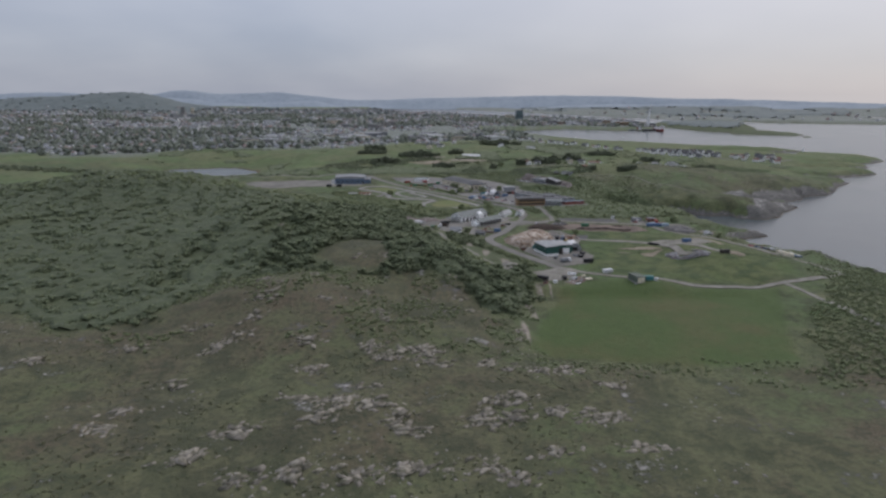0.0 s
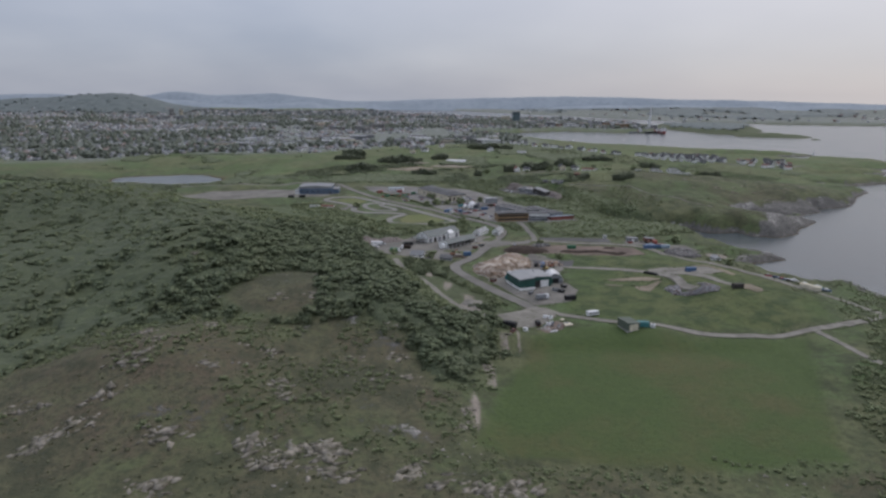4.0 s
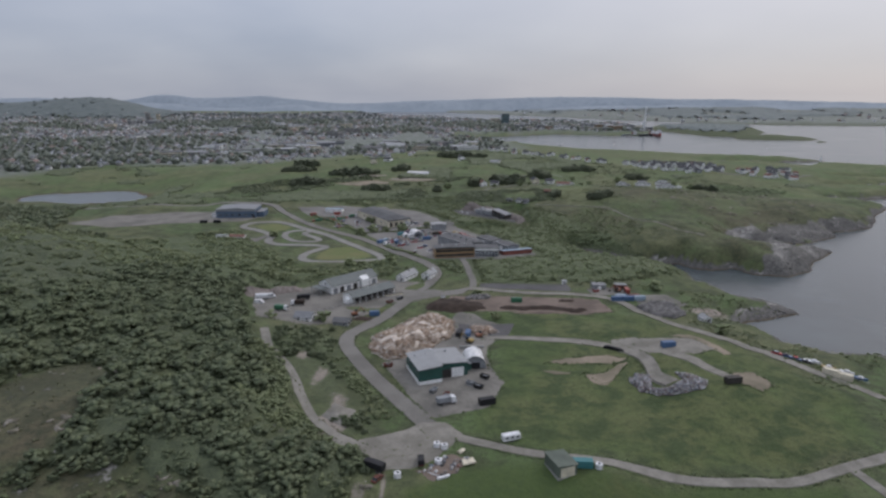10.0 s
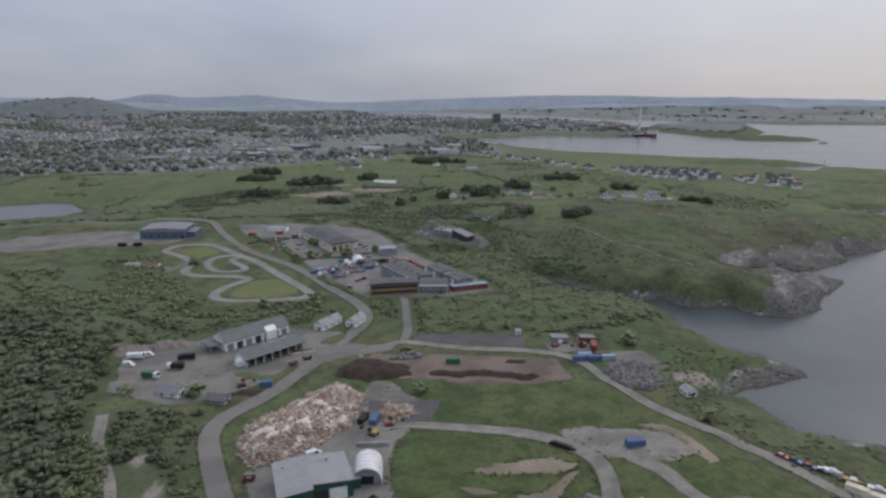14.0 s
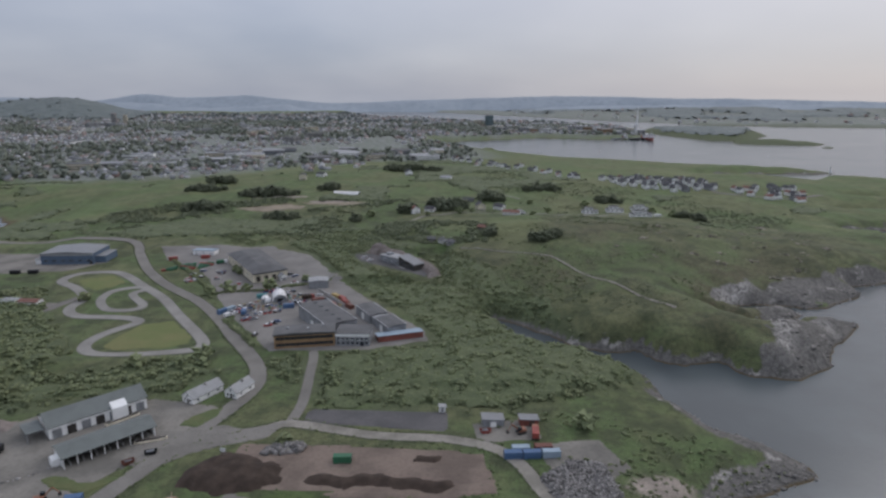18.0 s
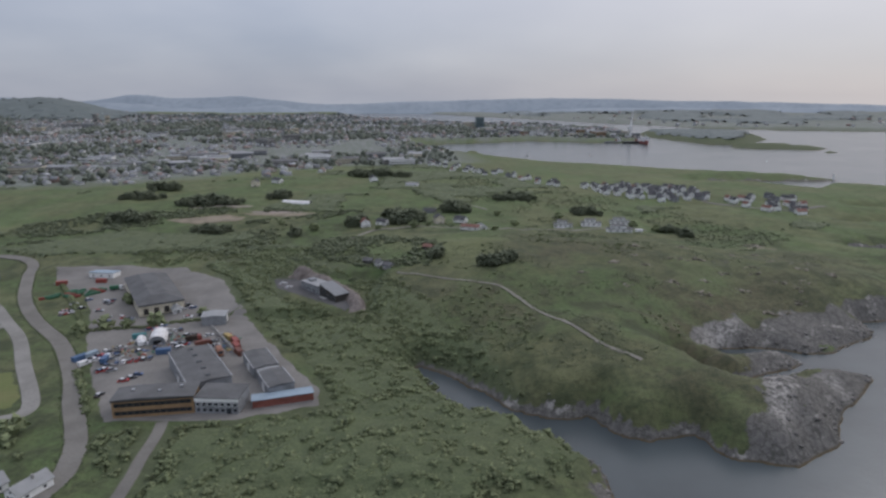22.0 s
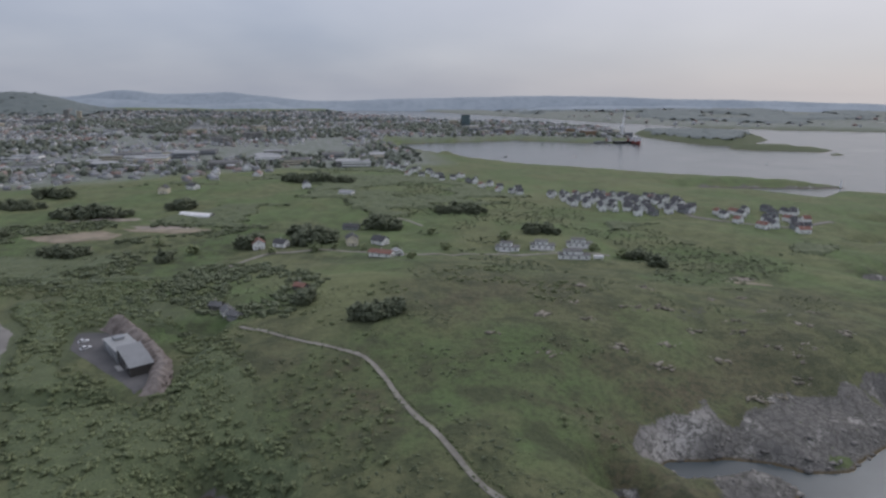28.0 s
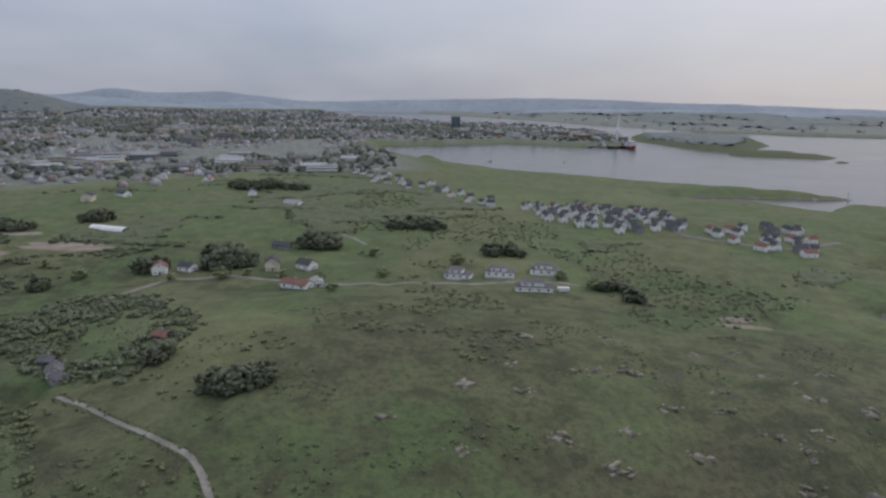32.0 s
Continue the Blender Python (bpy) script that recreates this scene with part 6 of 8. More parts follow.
def strew(name, ring, top, protos, count, low, high, material, label, category, parent=None):
    """Pieces lying at all angles over a heap."""
    xs, ys = [p[0] for p in ring], [p[1] for p in ring]
    x = min(xs) + (max(xs) - min(xs)) * rng.random(count * 3)
    y = min(ys) + (max(ys) - min(ys)) * rng.random(count * 3)
    d, z = top(x, y)
    ok = np.nonzero(d > 0.2)[0][:count]
    tilted = []
    for v, f in protos:
        for _ in range(3):
            a, b = 0.9 * (rng.random(2) - 0.5)
            tilt = np.array(Euler((a, b, 0)).to_matrix())
            tilted.append((v @ tilt.T, f))
    n = len(ok)
    s = np.column_stack([x[ok], y[ok], z[ok] + 0.25 * rng.random(n), low + (high - low) * rng.random(n), 6.283 * rng.random(n), rng.integers(0, len(tilted), n), np.ones(n)])
    return soup(name, tilted, s, material, "" if parent else label, "" if parent else category, parent=parent)


BOARDS = [board_proto(3.2, 0.25, 0.06), board_proto(2.2, 0.5, 0.08), board_proto(1.4, 0.9, 0.1), board_proto(4.0, 0.16, 0.12), board_proto(1.1, 0.3, 0.25)]
BLOCKS = [board_proto(1.0, 0.8, 0.7), board_proto(1.3, 0.6, 0.5), board_proto(0.8, 0.8, 0.9), board_proto(1.8, 0.5, 0.2)]


M_QUARRY = paint("blasted_rock", (0.215, 0.185, 0.165), (0.14, 0.12, 0.108), 0.95, 0.3, 1.4, 0.2, island=0.25)


def cut_face(line, tall, material, label):
    """A blasted rock wall along a line: ragged, stepped and split by clefts."""
    c = smooth_line(line, 0.8)
    d = np.gradient(c, axis=0)
    d /= np.hypot(d[:, 0], d[:, 1])[:, None]
    out = np.stack([-d[:, 1], d[:, 0]], 1)
    n = len(c)
    rise = tall * (0.75 + 0.25 * wave(c[:, 0], c[:, 1], 6, 151)) * np.minimum(1, np.minimum(np.arange(n), np.arange(n)[::-1]) / 6)
    rows = []
    for back, k in ((-0.4, -0.1), (0.2, 0.12), (0.5, 0.35), (1.1, 0.55), (1.5, 0.8), (2.4, 1.0), (4.0, 0.95), (6.5, 0.55), (9.0, -0.08)):
        q = c + out * (back + 1.0 * rng.random(n) * (0 < k) + 0.9 * wave(c[:, 0], c[:, 1] + 30 * k, 2.5, 153))[:, None]
        rows.append(np.column_stack([q, height(c[:, 0], c[:, 1]) * (back < 3) + height(q[:, 0], q[:, 1]) * (back >= 3) + rise * (k + 0.13 * rng.random(n) * (k > 0))]))
    v = np.concatenate(rows)
    f = [(r * n + i, r * n + i + 1, (r + 1) * n + i + 1, (r + 1) * n + i) for r in range(len(rows) - 1) for i in range(n - 1)]
    tagged(new("rock_face", mesh_of("rock_face", v, f, material)), label, "rock face", kind="structure")

# ---------------------------------------------------------------- the waste works
def works_hall():
    """Dark green hall with a white base, a big white door and a pale stepped roof."""
    t = thing("works_hall", 80.5, 441.5, 20, "dark green metal hall with a pale grey roof and white base", "industrial hall")
    part("base_wall", boxed(-11.0, -1.2, -9.0, 9.2, -0.5, 1.6), M_WHITE, t, "white rendered base")
    part("wall", boxed(-11.0, -1.2, -9.0, 9.2, 1.6, 6.4), M_GREENWALL, t, "dark green sheet cladding")
    part("wall", boxed(-1.2, 11.0, -6.2, 9.2, -0.5, 5.9), M_GREENWALL, t, "dark green sheet cladding")
    part("fascia", boxed(-1.2, 11.0, -6.5, -6.2, 4.5, 6.1), M_GREENWALL, t)
    part("roof", prism([(-11.4, 6.4), (-1.0, 7.2), (-1.0, 7.5), (-11.4, 6.7)], -9.4, 9.6), M_PALEROOF, t, "pale grey profiled roof")
    part("roof", prism([(-1.0, 6.9), (11.4, 5.9), (11.4, 6.2), (-1.0, 7.2)], -6.8, 9.6), M_PALEROOF, t, "pale grey profiled roof")
    part("annex", boxed(11.0, 14.0, -3.0, 4.0, -0.5, 3.4), M_GREENWALL, t, "low green annex")
    part("annex_roof", boxed(10.9, 14.2, -3.2, 4.2, 3.4, 3.6), M_PALEROOF, t)
    piece("door", M_WHITE, t, 6.6, -6.22, 0.0, 5.2, 0.16, 4.2, label="white roller door")
    for k in range(5):
        piece("door_slat", M_STEEL, t, 6.6, -6.32, 0.6 + 0.75 * k, 5.2, 0.05, 0.06)
    # Solid dark panel: the shade inside the open bay is put into its colour.
    piece("door", M_DARKWOOD, t, 1.4, -6.22, 0.0, 4.4, 0.12, 4.0, label="dark panel for the shade in an open doorway")
    piece("bay_post", M_STEEL, t, 3.75, -6.3, 0.0, 0.25, 0.25, 4.5)
    for k in range(3):
        window(t, -11.0, -5 + 5 * k, 4.2, 2.0, 0.9, "x", M_STEEL)
    for k in range(4):
        piece("roof_vent", M_STEEL, t, -8.5 + 4.5 * k, 5.5, 6.4 + 0.2 * (k % 2), 0.7, 0.7, 0.9)


works_hall()


def fabric_store(x, y, turn, w, l, h, label):
    """A round-topped fabric hall on hoops."""
    t = thing("fabric_hall", x, y, turn, label, "tent hall", "fabric halls")
    arc = [(w / 2 * math.cos(a), max(0.0, h * (0.28 if False else math.sin(a) ** 0.75))) for a in np.linspace(0, math.pi, 15)]
    inner = [(0.985 * a, max(0.0, b - 0.06)) for a, b in arc]
    part("skin", prism(arc + inner[::-1], -l / 2, l / 2), M_TENT, t, smooth=False)
    part("end_wall", prism([(0.97 * a, 0.97 * b) for a, b in arc], l / 2 - 0.2, l / 2 - 0.1), M_TENT, t)
    part("end_wall", prism([(0.97 * a, 0.97 * b) for a, b in arc], -l / 2 + 0.5, -l / 2 + 0.6), M_GREYWALL, t, "grey fabric end wall")
    # Black panel in place of a hole: painted shade of the hall's inside.
    piece("opening_shade", M_BLACK, t, 0, -l / 2 + 0.46, 0, w * 0.45, 0.12, h * 0.5, label="black panel for the shade inside the doorway")
    for k in range(6):
        yy = -l / 2 + (k + 0.2) * l / 5.6
        part("hoop", prism([(1.006 * a, 1.01 * b + 0.01) for a, b in arc] + [(1.0 * a, b - 0.01) for a, b in arc[::-1]], yy, yy + 0.12), M_STEEL, t)
    return t


fabric_store(96, 450, 4, 9.5, 11, 6.0, "white round-topped fabric hall on gravel")
PILE = [(50, 461), (56, 453), (66, 456), (74, 464), (84, 476), (88, 490), (87, 508), (74, 517), (64, 506), (55, 493), (48, 478)]
pile, pile_top = heap_mesh("scrap_wood_pile", PILE, 4.6, M_SCRAP_WOOD, 91, 1.5, "huge heap of broken pale scrap wood", "wood pile", 0.8)
strew("scrap_wood", PILE, pile_top, BOARDS, 8500, 0.45, 1.2, M_SCRAP_WOOD, "broken boards and pallets on the wood heap", "scrap wood", pile)
PILE2 = [(93, 489), (103, 484), (111, 492), (107, 500), (97, 500)]
patch("concrete_slab", [(89, 503), (119, 502), (113, 480), (92, 482)], M_DARK_ASPHALT, 0.3, 2.0, "dark paved slab below scrap", ragged=0.1)
pile2, pile2_top = heap_mesh("scrap_heap", PILE2, 2.6, M_SCRAP_WOOD, 95, 1.2, "heap of mixed brown scrap wood and metal", "scrap heap", 0.7)
strew("scrap_wood", PILE2, pile2_top, BOARDS, 900, 0.5, 1.0, M_SCRAP_WOOD, "broken boards on the scrap heap", "scrap wood", pile2)
HORSESHOE = [(159, 433), (160, 424), (166, 418), (175, 414), (184, 418), (187, 423), (182, 428), (177, 432), (178, 424), (172, 422), (167, 426), (168, 438), (163, 441)]
bales, bales_top = heap_mesh("waste_bales", HORSESHOE, 1.5, M_SOIL, 97, 1.2, "horseshoe heap of baled grey and white waste", "waste heap", 0.6)
strew("waste", HORSESHOE, bales_top, BLOCKS + BOARDS[1:3], 4600, 0.18, 0.6, M_SCRAP, "loose bales of mixed waste", "waste", bales)
SOIL = [(74, 523), (87, 518), (107, 524), (104, 533), (96, 540), (81, 543), (72, 532)]
heap_mesh("compost_heap", SOIL, 3.0, M_SOIL, 101, 1.6, "large heap of dark brown compost", "compost heap", 0.5)
heap_mesh("compost_windrow", [(114, 529), (113, 525), (118, 522.5), (158, 521.5), (163, 524), (159, 528), (118, 530)], 2.2, M_SOIL, 103, 1.4, "long dark windrow of compost", "compost heap", 0.3)
heap_mesh("compost_heap", [(119, 521), (148, 520), (147, 517), (121, 517.5)], 1.0, M_SOILYARD, 104, 1.2, "low heap of pale sifted compost", "compost heap", 0.2)
heap_mesh("compost_heap", [(148, 537), (158, 537), (157, 541), (149, 541)], 1.6, M_SOIL, 105, 1.2, "small heap of dark compost", "compost heap", 0.3)
RUBBLE = [(94, 541), (109, 542), (108, 548), (96, 548)]
r_ob, r_top = heap_mesh("rubble_heap", RUBBLE, 1.8, M_TRACK, 107, 1.2, "pale heap of broken concrete", "rubble heap", 0.5)
strew("rubble", RUBBLE, r_top, BLOCKS, 180, 0.8, 1.8, M_RUBBLE, "blocks of broken concrete", "rubble", r_ob)
GREY = [(190, 529), (195, 511), (205, 508), (214, 517), (213, 536), (200, 540)]
g_ob, g_top = heap_mesh("rubble_heap", GREY, 1.3, M_DARK_ASPHALT, 109, 1.3, "wide heap of grey broken rock and asphalt", "rubble heap", 0.6)
strew("rubble", GREY, g_top, BLOCKS, 2600, 0.2, 0.9, M_RUBBLE, "grey broken blocks on the heap", "rubble", g_ob)
DEPOT_HEAP = [(32, 503), (45, 505), (46, 512), (36, 513)]
heap_mesh("gravel_heap", DEPOT_HEAP, 2.0, M_SOIL, 111, 1.2, "dark gravel heap beside machines", "gravel heap", 0.4)
heap_mesh("gravel_heap", [(38, 404), (46, 398), (50, 408), (42, 414)], 2.0, M_TRACK, 113, 1.3, "pale gravel heap in a small pit", "gravel heap", 0.4)
for x, y, turn, m, label in ((70, 453, 30, M_TEAL, "teal steel container beside the wood heap"), (74.5, 455.5, 30, M_GREENBOX, "green steel container beside the wood heap"), (94.5, 483.5, 80, M_BLUE, "blue steel container on dark paving"),
                             (90.2, 484, 80, M_BLACK, "black steel container on dark paving"), (184, 461, 8, M_BLUE, "bright blue steel container on bare gravel"), (195.5, 421.5, 12, M_DARKWOOD, "dark brown steel container on bare gravel"),
                             (124, 537, 2, M_GREENBOX, "dark green container on the compost yard"), (182, 540, 3, M_BLUE, "blue container in a row by the lane"), (188.5, 540.3, 3, M_BLUE, "blue container in a row by the lane"),
                             (195.2, 540.8, 3, M_BLUEROOF, "pale blue container in a row by the lane"), (185, 543.2, 3, M_BLUEROOF, "pale blue container behind a row"), (193, 544, 3, M_RUST, "rusty red container behind a row"),
                             (127, 372, -4, M_TEAL, "teal container beside a green shed"), (99.5, 413.8, 18, M_BLACK, "dark container at the edge of a yard"), (-140, 763, 4, M_BLACK, "dark container on pale gravel"), (-128, 764, 4, M_BLACK, "dark container on pale gravel")):
    container(x, y, turn, m, label)
for x, y, turn, m, label in ((59, 447, 8, M_RUST, "rust-brown skip full of scrap"), (94, 430, -30, M_GREYWALL, "grey skip beside the works hall"), (97, 427, -30, M_BLACK, "black skip beside the works hall"), (100, 436, -40, M_BLACK, "black skip beside the works hall"),
                             (52, 535, 40, M_RUST, "rusty skip by the depot road"), (57, 541, 20, M_BLACK, "dark skip by the depot road"), (79, 423.5, 60, M_GREYWALL, "grey skip in front of the works hall"), (84, 419.5, 75, M_RUST, "rusty skip in front of the works hall")):
    skip(x, y, turn, m, label)
car(76.5, 461, 35, "white van parked beside the wood heap", M_VANWHITE, True, "vans")
digger(95, 474, 150, M_YELLOW, "yellow tracked excavator by the scrap heap")
digger(100, 481, 20, M_ORANGE, "orange tracked excavator by the scrap heap")
lorry(84, 414, 20, M_VANWHITE, M_GREYWALL, "white lorry on the works yard")
for k in range(6):
    piece_x, piece_y = 91 + 1.9 * k, 466.5 + 0.1 * k
    b = thing("concrete_block", piece_x, piece_y, 2, "grey concrete block of a storage bay", "concrete block", "bay blocks")
    part("block", boxed(-0.9, 0.9, -0.4, 0.4, 0, 1.6, bevel=0.05), M_CONCRETE, b)
b = thing("retaining_sheet", 161, 466, -35, "black sheeting over a low bank", "sheeting")
part("sheet", prism([(-5, 0), (5, 0), (4.6, 1.0), (3, 1.5), (-3, 1.6), (-4.7, 0.9)], -0.8, 0.6), M_BLACK, b)

# ---------------------------------------------------------------- the clutter by the field
gs = shed(120, 371.5, 20, 6.6, 8.6, 4.0, 0.6, M_GREENGREY, M_GREENGREY, "grey-green metal shed with a pale yellow end", "shed", doors=((0, 4.8, 3.2, M_CREAM),))
for x, y, turn in ((106, 388, 18),):
    t = thing("caravan", x, y, turn, "white caravan standing in green grass", "caravan")
    part("body", boxed(-3.2, 3.2, -1.15, 1.15, 0.45, 2.7, bevel=0.25), M_VANWHITE, t)
    for k in (-1.8, 0.2, 2.0):
        window(t, k, -1.15, 1.4, 1.1, 0.7, "y", M_STEEL)
    for sy in (-1, 1):
        wheel_part(t, 0, sy * 1.0, 0.36, 0.2)
    part("drawbar", boxed(3.2, 4.4, -0.08, 0.08, 0.5, 0.6), M_STEEL, t)
for x, y, m in ((132, 371.5, M_VANWHITE), (81, 384, M_VANWHITE), (83.5, 383, M_VANWHITE), (81.5, 375.5, M_VANWHITE), (69, 368, M_VANWHITE)):
    t = thing("water_tank", x, y, rng.random() * 90, "white plastic tank on the ground", "tank", "white tanks")
    bm = bmesh.new()
    bmesh.ops.create_cone(bm, cap_ends=True, segments=16, radius1=1.2, radius2=1.1, depth=1.6, matrix=pose(0, 0, 0.8))
    part("tank", bm, m, t)
    bm = bmesh.new()
    bmesh.ops.create_cone(bm, cap_ends=True, segments=12, radius1=0.45, radius2=0.4, depth=0.2, matrix=pose(0, 0, 1.7))
    part("lid", bm, M_BLACK, t)
car(76, 375.5, 95, "dark grey car parked on gravel", M_BLACK, True, "vans")
lorry(61.5, 371, 150, M_BLACK, M_BLACK, "black lorry at the edge of the scrub")
car(63, 366, 60, "dark red car among scrap", M_RUST)
for x, y, turn, m, l, w in ((91, 376, 20, M_CREAM, 4.2, 3.2), (89, 381, 50, M_CREAM, 2.6, 1.6), (80, 370, -30, M_STEEL, 4.0, 0.8), (83, 369, 25, M_VANWHITE, 4.2, 1.2)):
    t = thing("stacked_sheets", x, y, turn, "pale flat sheets stacked on grass", "sheets", "stacked sheets")
    for k in range(4):
        part("sheet", boxed(-l / 2 + 0.1 * k, l / 2 + 0.06 * k, -w / 2, w / 2 - 0.08 * k, 0.1 + 0.14 * k, 0.2 + 0.14 * k), m, t)
J = [(74, 371), (80, 367), (88, 371), (91, 376), (86, 379), (80, 376)]
j_ob, j_top = heap_mesh("junk", J, 0.5, M_SOILYARD, 115, 1.5, "scattered machine scrap in the grass", "scrap", 0.3)
strew("junk_pieces", J, j_top, BLOCKS, 34, 0.5, 1.2, M_SCRAP, "scattered machine scrap", "scrap", j_ob)

# ---------------------------------------------------------------- sheds by the compost yard and on the shore
shed(176.5, 562.5, 4, 8, 5, 3.2, 0.6, M_GREYWALL, M_GREYROOF, "low grey shed with a flat roof", "shed", doors=((0, 2.2, 2.2, M_WHITE),), windows=1)
shed(190, 562.5, 4, 7, 4, 3.0, 0.5, M_REDBOARD, M_GREYROOF, "small red-painted shed beside a gravel yard", "shed", doors=((1, 2.0, 2.1, M_DARKWOOD),))
lorry(191.5, 554, 85, M_ORANGE, M_RED, "orange and red lorry beside sheds")
digger(186.5, 556, 200, M_ORANGE, "orange excavator beside sheds")
skip(173.5, 556, 10, M_RED, "red skip beside sheds")
house(219.5, 507.5, 12, 4.6, 5.4, 2.3, 1.3, M_WHITE, M_PALEROOF, "small white boathouse with a pale roof", "boathouse", chimney=False)
for k, (x, y) in enumerate(((231, 457), (234, 455), (237.5, 452.5), (240.5, 451))):
    car(x, y, -42, "car parked along the shore lane")
for x, y, turn, m in ((243.5, 450, -42, M_VANWHITE), (248, 446.5, -42, M_YELLOW), (254, 443.5, -40, M_VANWHITE), (257, 439, -50, M_BLUE)):
    t = thing("boat_on_trailer", x, y, turn, "small motorboat standing on a trailer by the lane", "boat", "boats ashore")
    bm = bmesh.new()
    n_st = 7
    rings = []
    for i in range(n_st):
        s = i / (n_st - 1)
        half = 1.0 * (1 - s ** 3) + 0.02
        rings.append([bm.verts.new((-2.8 + 5.6 * s, half * c, 0.55 + h + 0.35 * s * s)) for c, h in ((-1, 1.0), (-0.7, 0.3), (0, 0.0), (0.7, 0.3), (1, 1.0))])
    for a, b2 in zip(rings, rings[1:]):
        for k in range(4):
            bm.faces.new((a[k], a[k + 1], b2[k + 1], b2[k]))
        bm.faces.new((a[4], a[0], b2[0], b2[4]))
    bm.faces.new(rings[0])
    part("hull", bm, m, t)
    part("cabin", prism([(-1.0, 1.5), (1.2, 1.6), (0.7, 2.3), (-0.8, 2.3)], -0.6, 0.6), M_VANWHITE, t)
    for sy in (-1, 1):
        wheel_part(t, -0.6, sy * 0.95, 0.3, 0.18)
    part("drawbar", boxed(-2.0, 3.6, -0.06, 0.06, 0.4, 0.52), M_STEEL, t)
for x, y in ((246, 441.5), (250, 438.5)):
    container(x, y, -42, M_CREAM, "cream-coloured container by the shore lane")

# ---------------------------------------------------------------- the depot
def depot_long():
    t = thing("depot_building", 24, 566, -45, "long white depot hall with a grey roof", "workshop", "depot buildings")
    w, l, h = 13.0, 34.0, 5.0
    part("wall", prism(gable_profile(w, h, 3.2), -l / 2, l / 2), M_WHITE, t)
    part("roof", prism(roof_profile(w, h, 3.2, 0.6, 0.25), -l / 2 - 0.5, l / 2 + 0.5), M_MOSSROOF, t, "grey-green sheet roof")
    part("plinth", boxed(-w / 2 - 0.05, w / 2 + 0.05, -l / 2 - 0.05, l / 2 + 0.05, -0.8, 0.4), M_CONCRETE, t)
    for k in range(7):
        yy = -l / 2 + 2.6 + 4.8 * k
        piece("door", M_DARKWOOD if k % 2 else M_GREYWALL, t, w / 2, yy, 0, 0.16, 3.0, 3.6)
        window(t, -w / 2, yy, 1.2, 2.0, 1.2, "x")
    part("cross_gable", prism([(5.4, 0), (5.4, 7.0), (8.3, 5.2), (8.3, 0)], 4.0, 9.5), M_WHITE, t, "white projecting gable")
    part("canopy", prism([(-6.0, 3.6), (4.5, 3.9), (4.5, 4.2), (-6.0, 3.9)], -l / 2 - 6.5, -l / 2 - 0.6), M_MOSSROOF, t, "flat grey canopy")
    for sx in (-5.6, 0, 4.1):
        piece("post", M_STEEL, t, sx, -l / 2 - 6.2, 0, 0.25, 0.25, 3.6)
    window(t, 0, -l / 2, 4.6, 1.6, 1.4, "y")


depot_long()


def depot_open():
    t = thing("depot_building", 39, 546, -45, "long open-fronted depot shed with a grey roof", "storage shed", "depot buildings")
    w, l, h = 10.5, 30.0, 4.2
    part("back_wall", boxed(-w / 2, -w / 2 + 0.25, -l / 2, l / 2, -0.6, h), M_WHITE, t)
    part("end_wall", prism([(-w / 2, 0), (w / 2 - 1.5, 0), (w / 2 - 1.5, h), (0, h + 1.9), (-w / 2, h)], -l / 2, -l / 2 + 0.25), M_WHITE, t)
    part("end_wall", prism([(-w / 2, 0), (w / 2 - 1.5, 0), (w / 2 - 1.5, h), (0, h + 1.9), (-w / 2, h)], l / 2 - 0.25, l / 2), M_WHITE, t)
    part("roof", prism(roof_profile(w, h, 1.9, 0.7, 0.25), -l / 2 - 0.6, l / 2 + 0.6), M_MOSSROOF, t, "grey-green sheet roof")
    part("bay_wall", boxed(-0.4, -0.2, -l / 2 + 0.3, l / 2 - 0.3, 0, h), M_DARKWOOD, t, "dark inner wall")
    for k in range(8):
        yy = -l / 2 + 0.3 + k * (l - 0.6) / 7
        piece("post", M_WHITE, t, w / 2 - 0.2, yy, -0.3, 0.3, 0.3, h + 0.3)
        if k < 7:
            piece("bay_divider", M_CONCRETE, t, 2.2, yy + 2.1, -0.2, 4.2, 0.2, 1.8)
    part("porch", prism([(-1.8, 0), (1.8, 0), (1.8, 2.6), (0, 3.8), (-1.8, 2.6)], -l / 2 - 2.4, -l / 2), M_WHITE, t, "white gabled porch")


depot_open()
house(10.5, 504, 80, 6.5, 9.0, 2.6, 2.0, M_WHITE, M_GREYROOF, "small white house with a grey roof by the depot", "house", chimney=False)
house(30.5, 500, 80, 6, 8, 2.2, 1.4, M_GREYWALL, M_FELT, "low grey outbuilding with a felt roof", "outbuilding", chimney=False)
lorry(-22.5, 541.5, 10, M_VANWHITE, M_VANWHITE, "white lorry parked on the depot yard")
car(-22, 534, -5, "white van parked on the depot yard", M_VANWHITE, True, "vans")
car(-18.5, 545, 15, "white van parked on the depot yard", M_VANWHITE, True, "vans")
lorry(0.5, 531, 185, M_VANWHITE, M_SOIL, "white tipper lorry with a dark load")
lorry(1.5, 541, 190, M_BLACK, M_BLACK, "black lorry parked on the depot yard")
lorry(-6.5, 522, -8, M_VANWHITE, M_GREENBOX, "white and green lorry on the depot yard")
digger(35, 515, 30, M_ORANGE, "orange excavator beside the depot road")
container(45.5, 514.5, 12, M_BLUE, "blue container beside the depot road", 5.0)
for k in range(5):
    t = thing("sand_bin", 33 + 1.3 * k, 561 + 1.5 * k, -45, "pale concrete storage bay with a dark load", "storage bay", "storage bays")
    part("tray", boxed(-0.7, 0.7, -2.2, 2.2, 0, 0.9, bevel=0.05), M_CREAM, t)
    part("load", boxed(-0.5, 0.5, -1.9, 1.9, 0.9, 1.0), M_DARKWOOD, t)
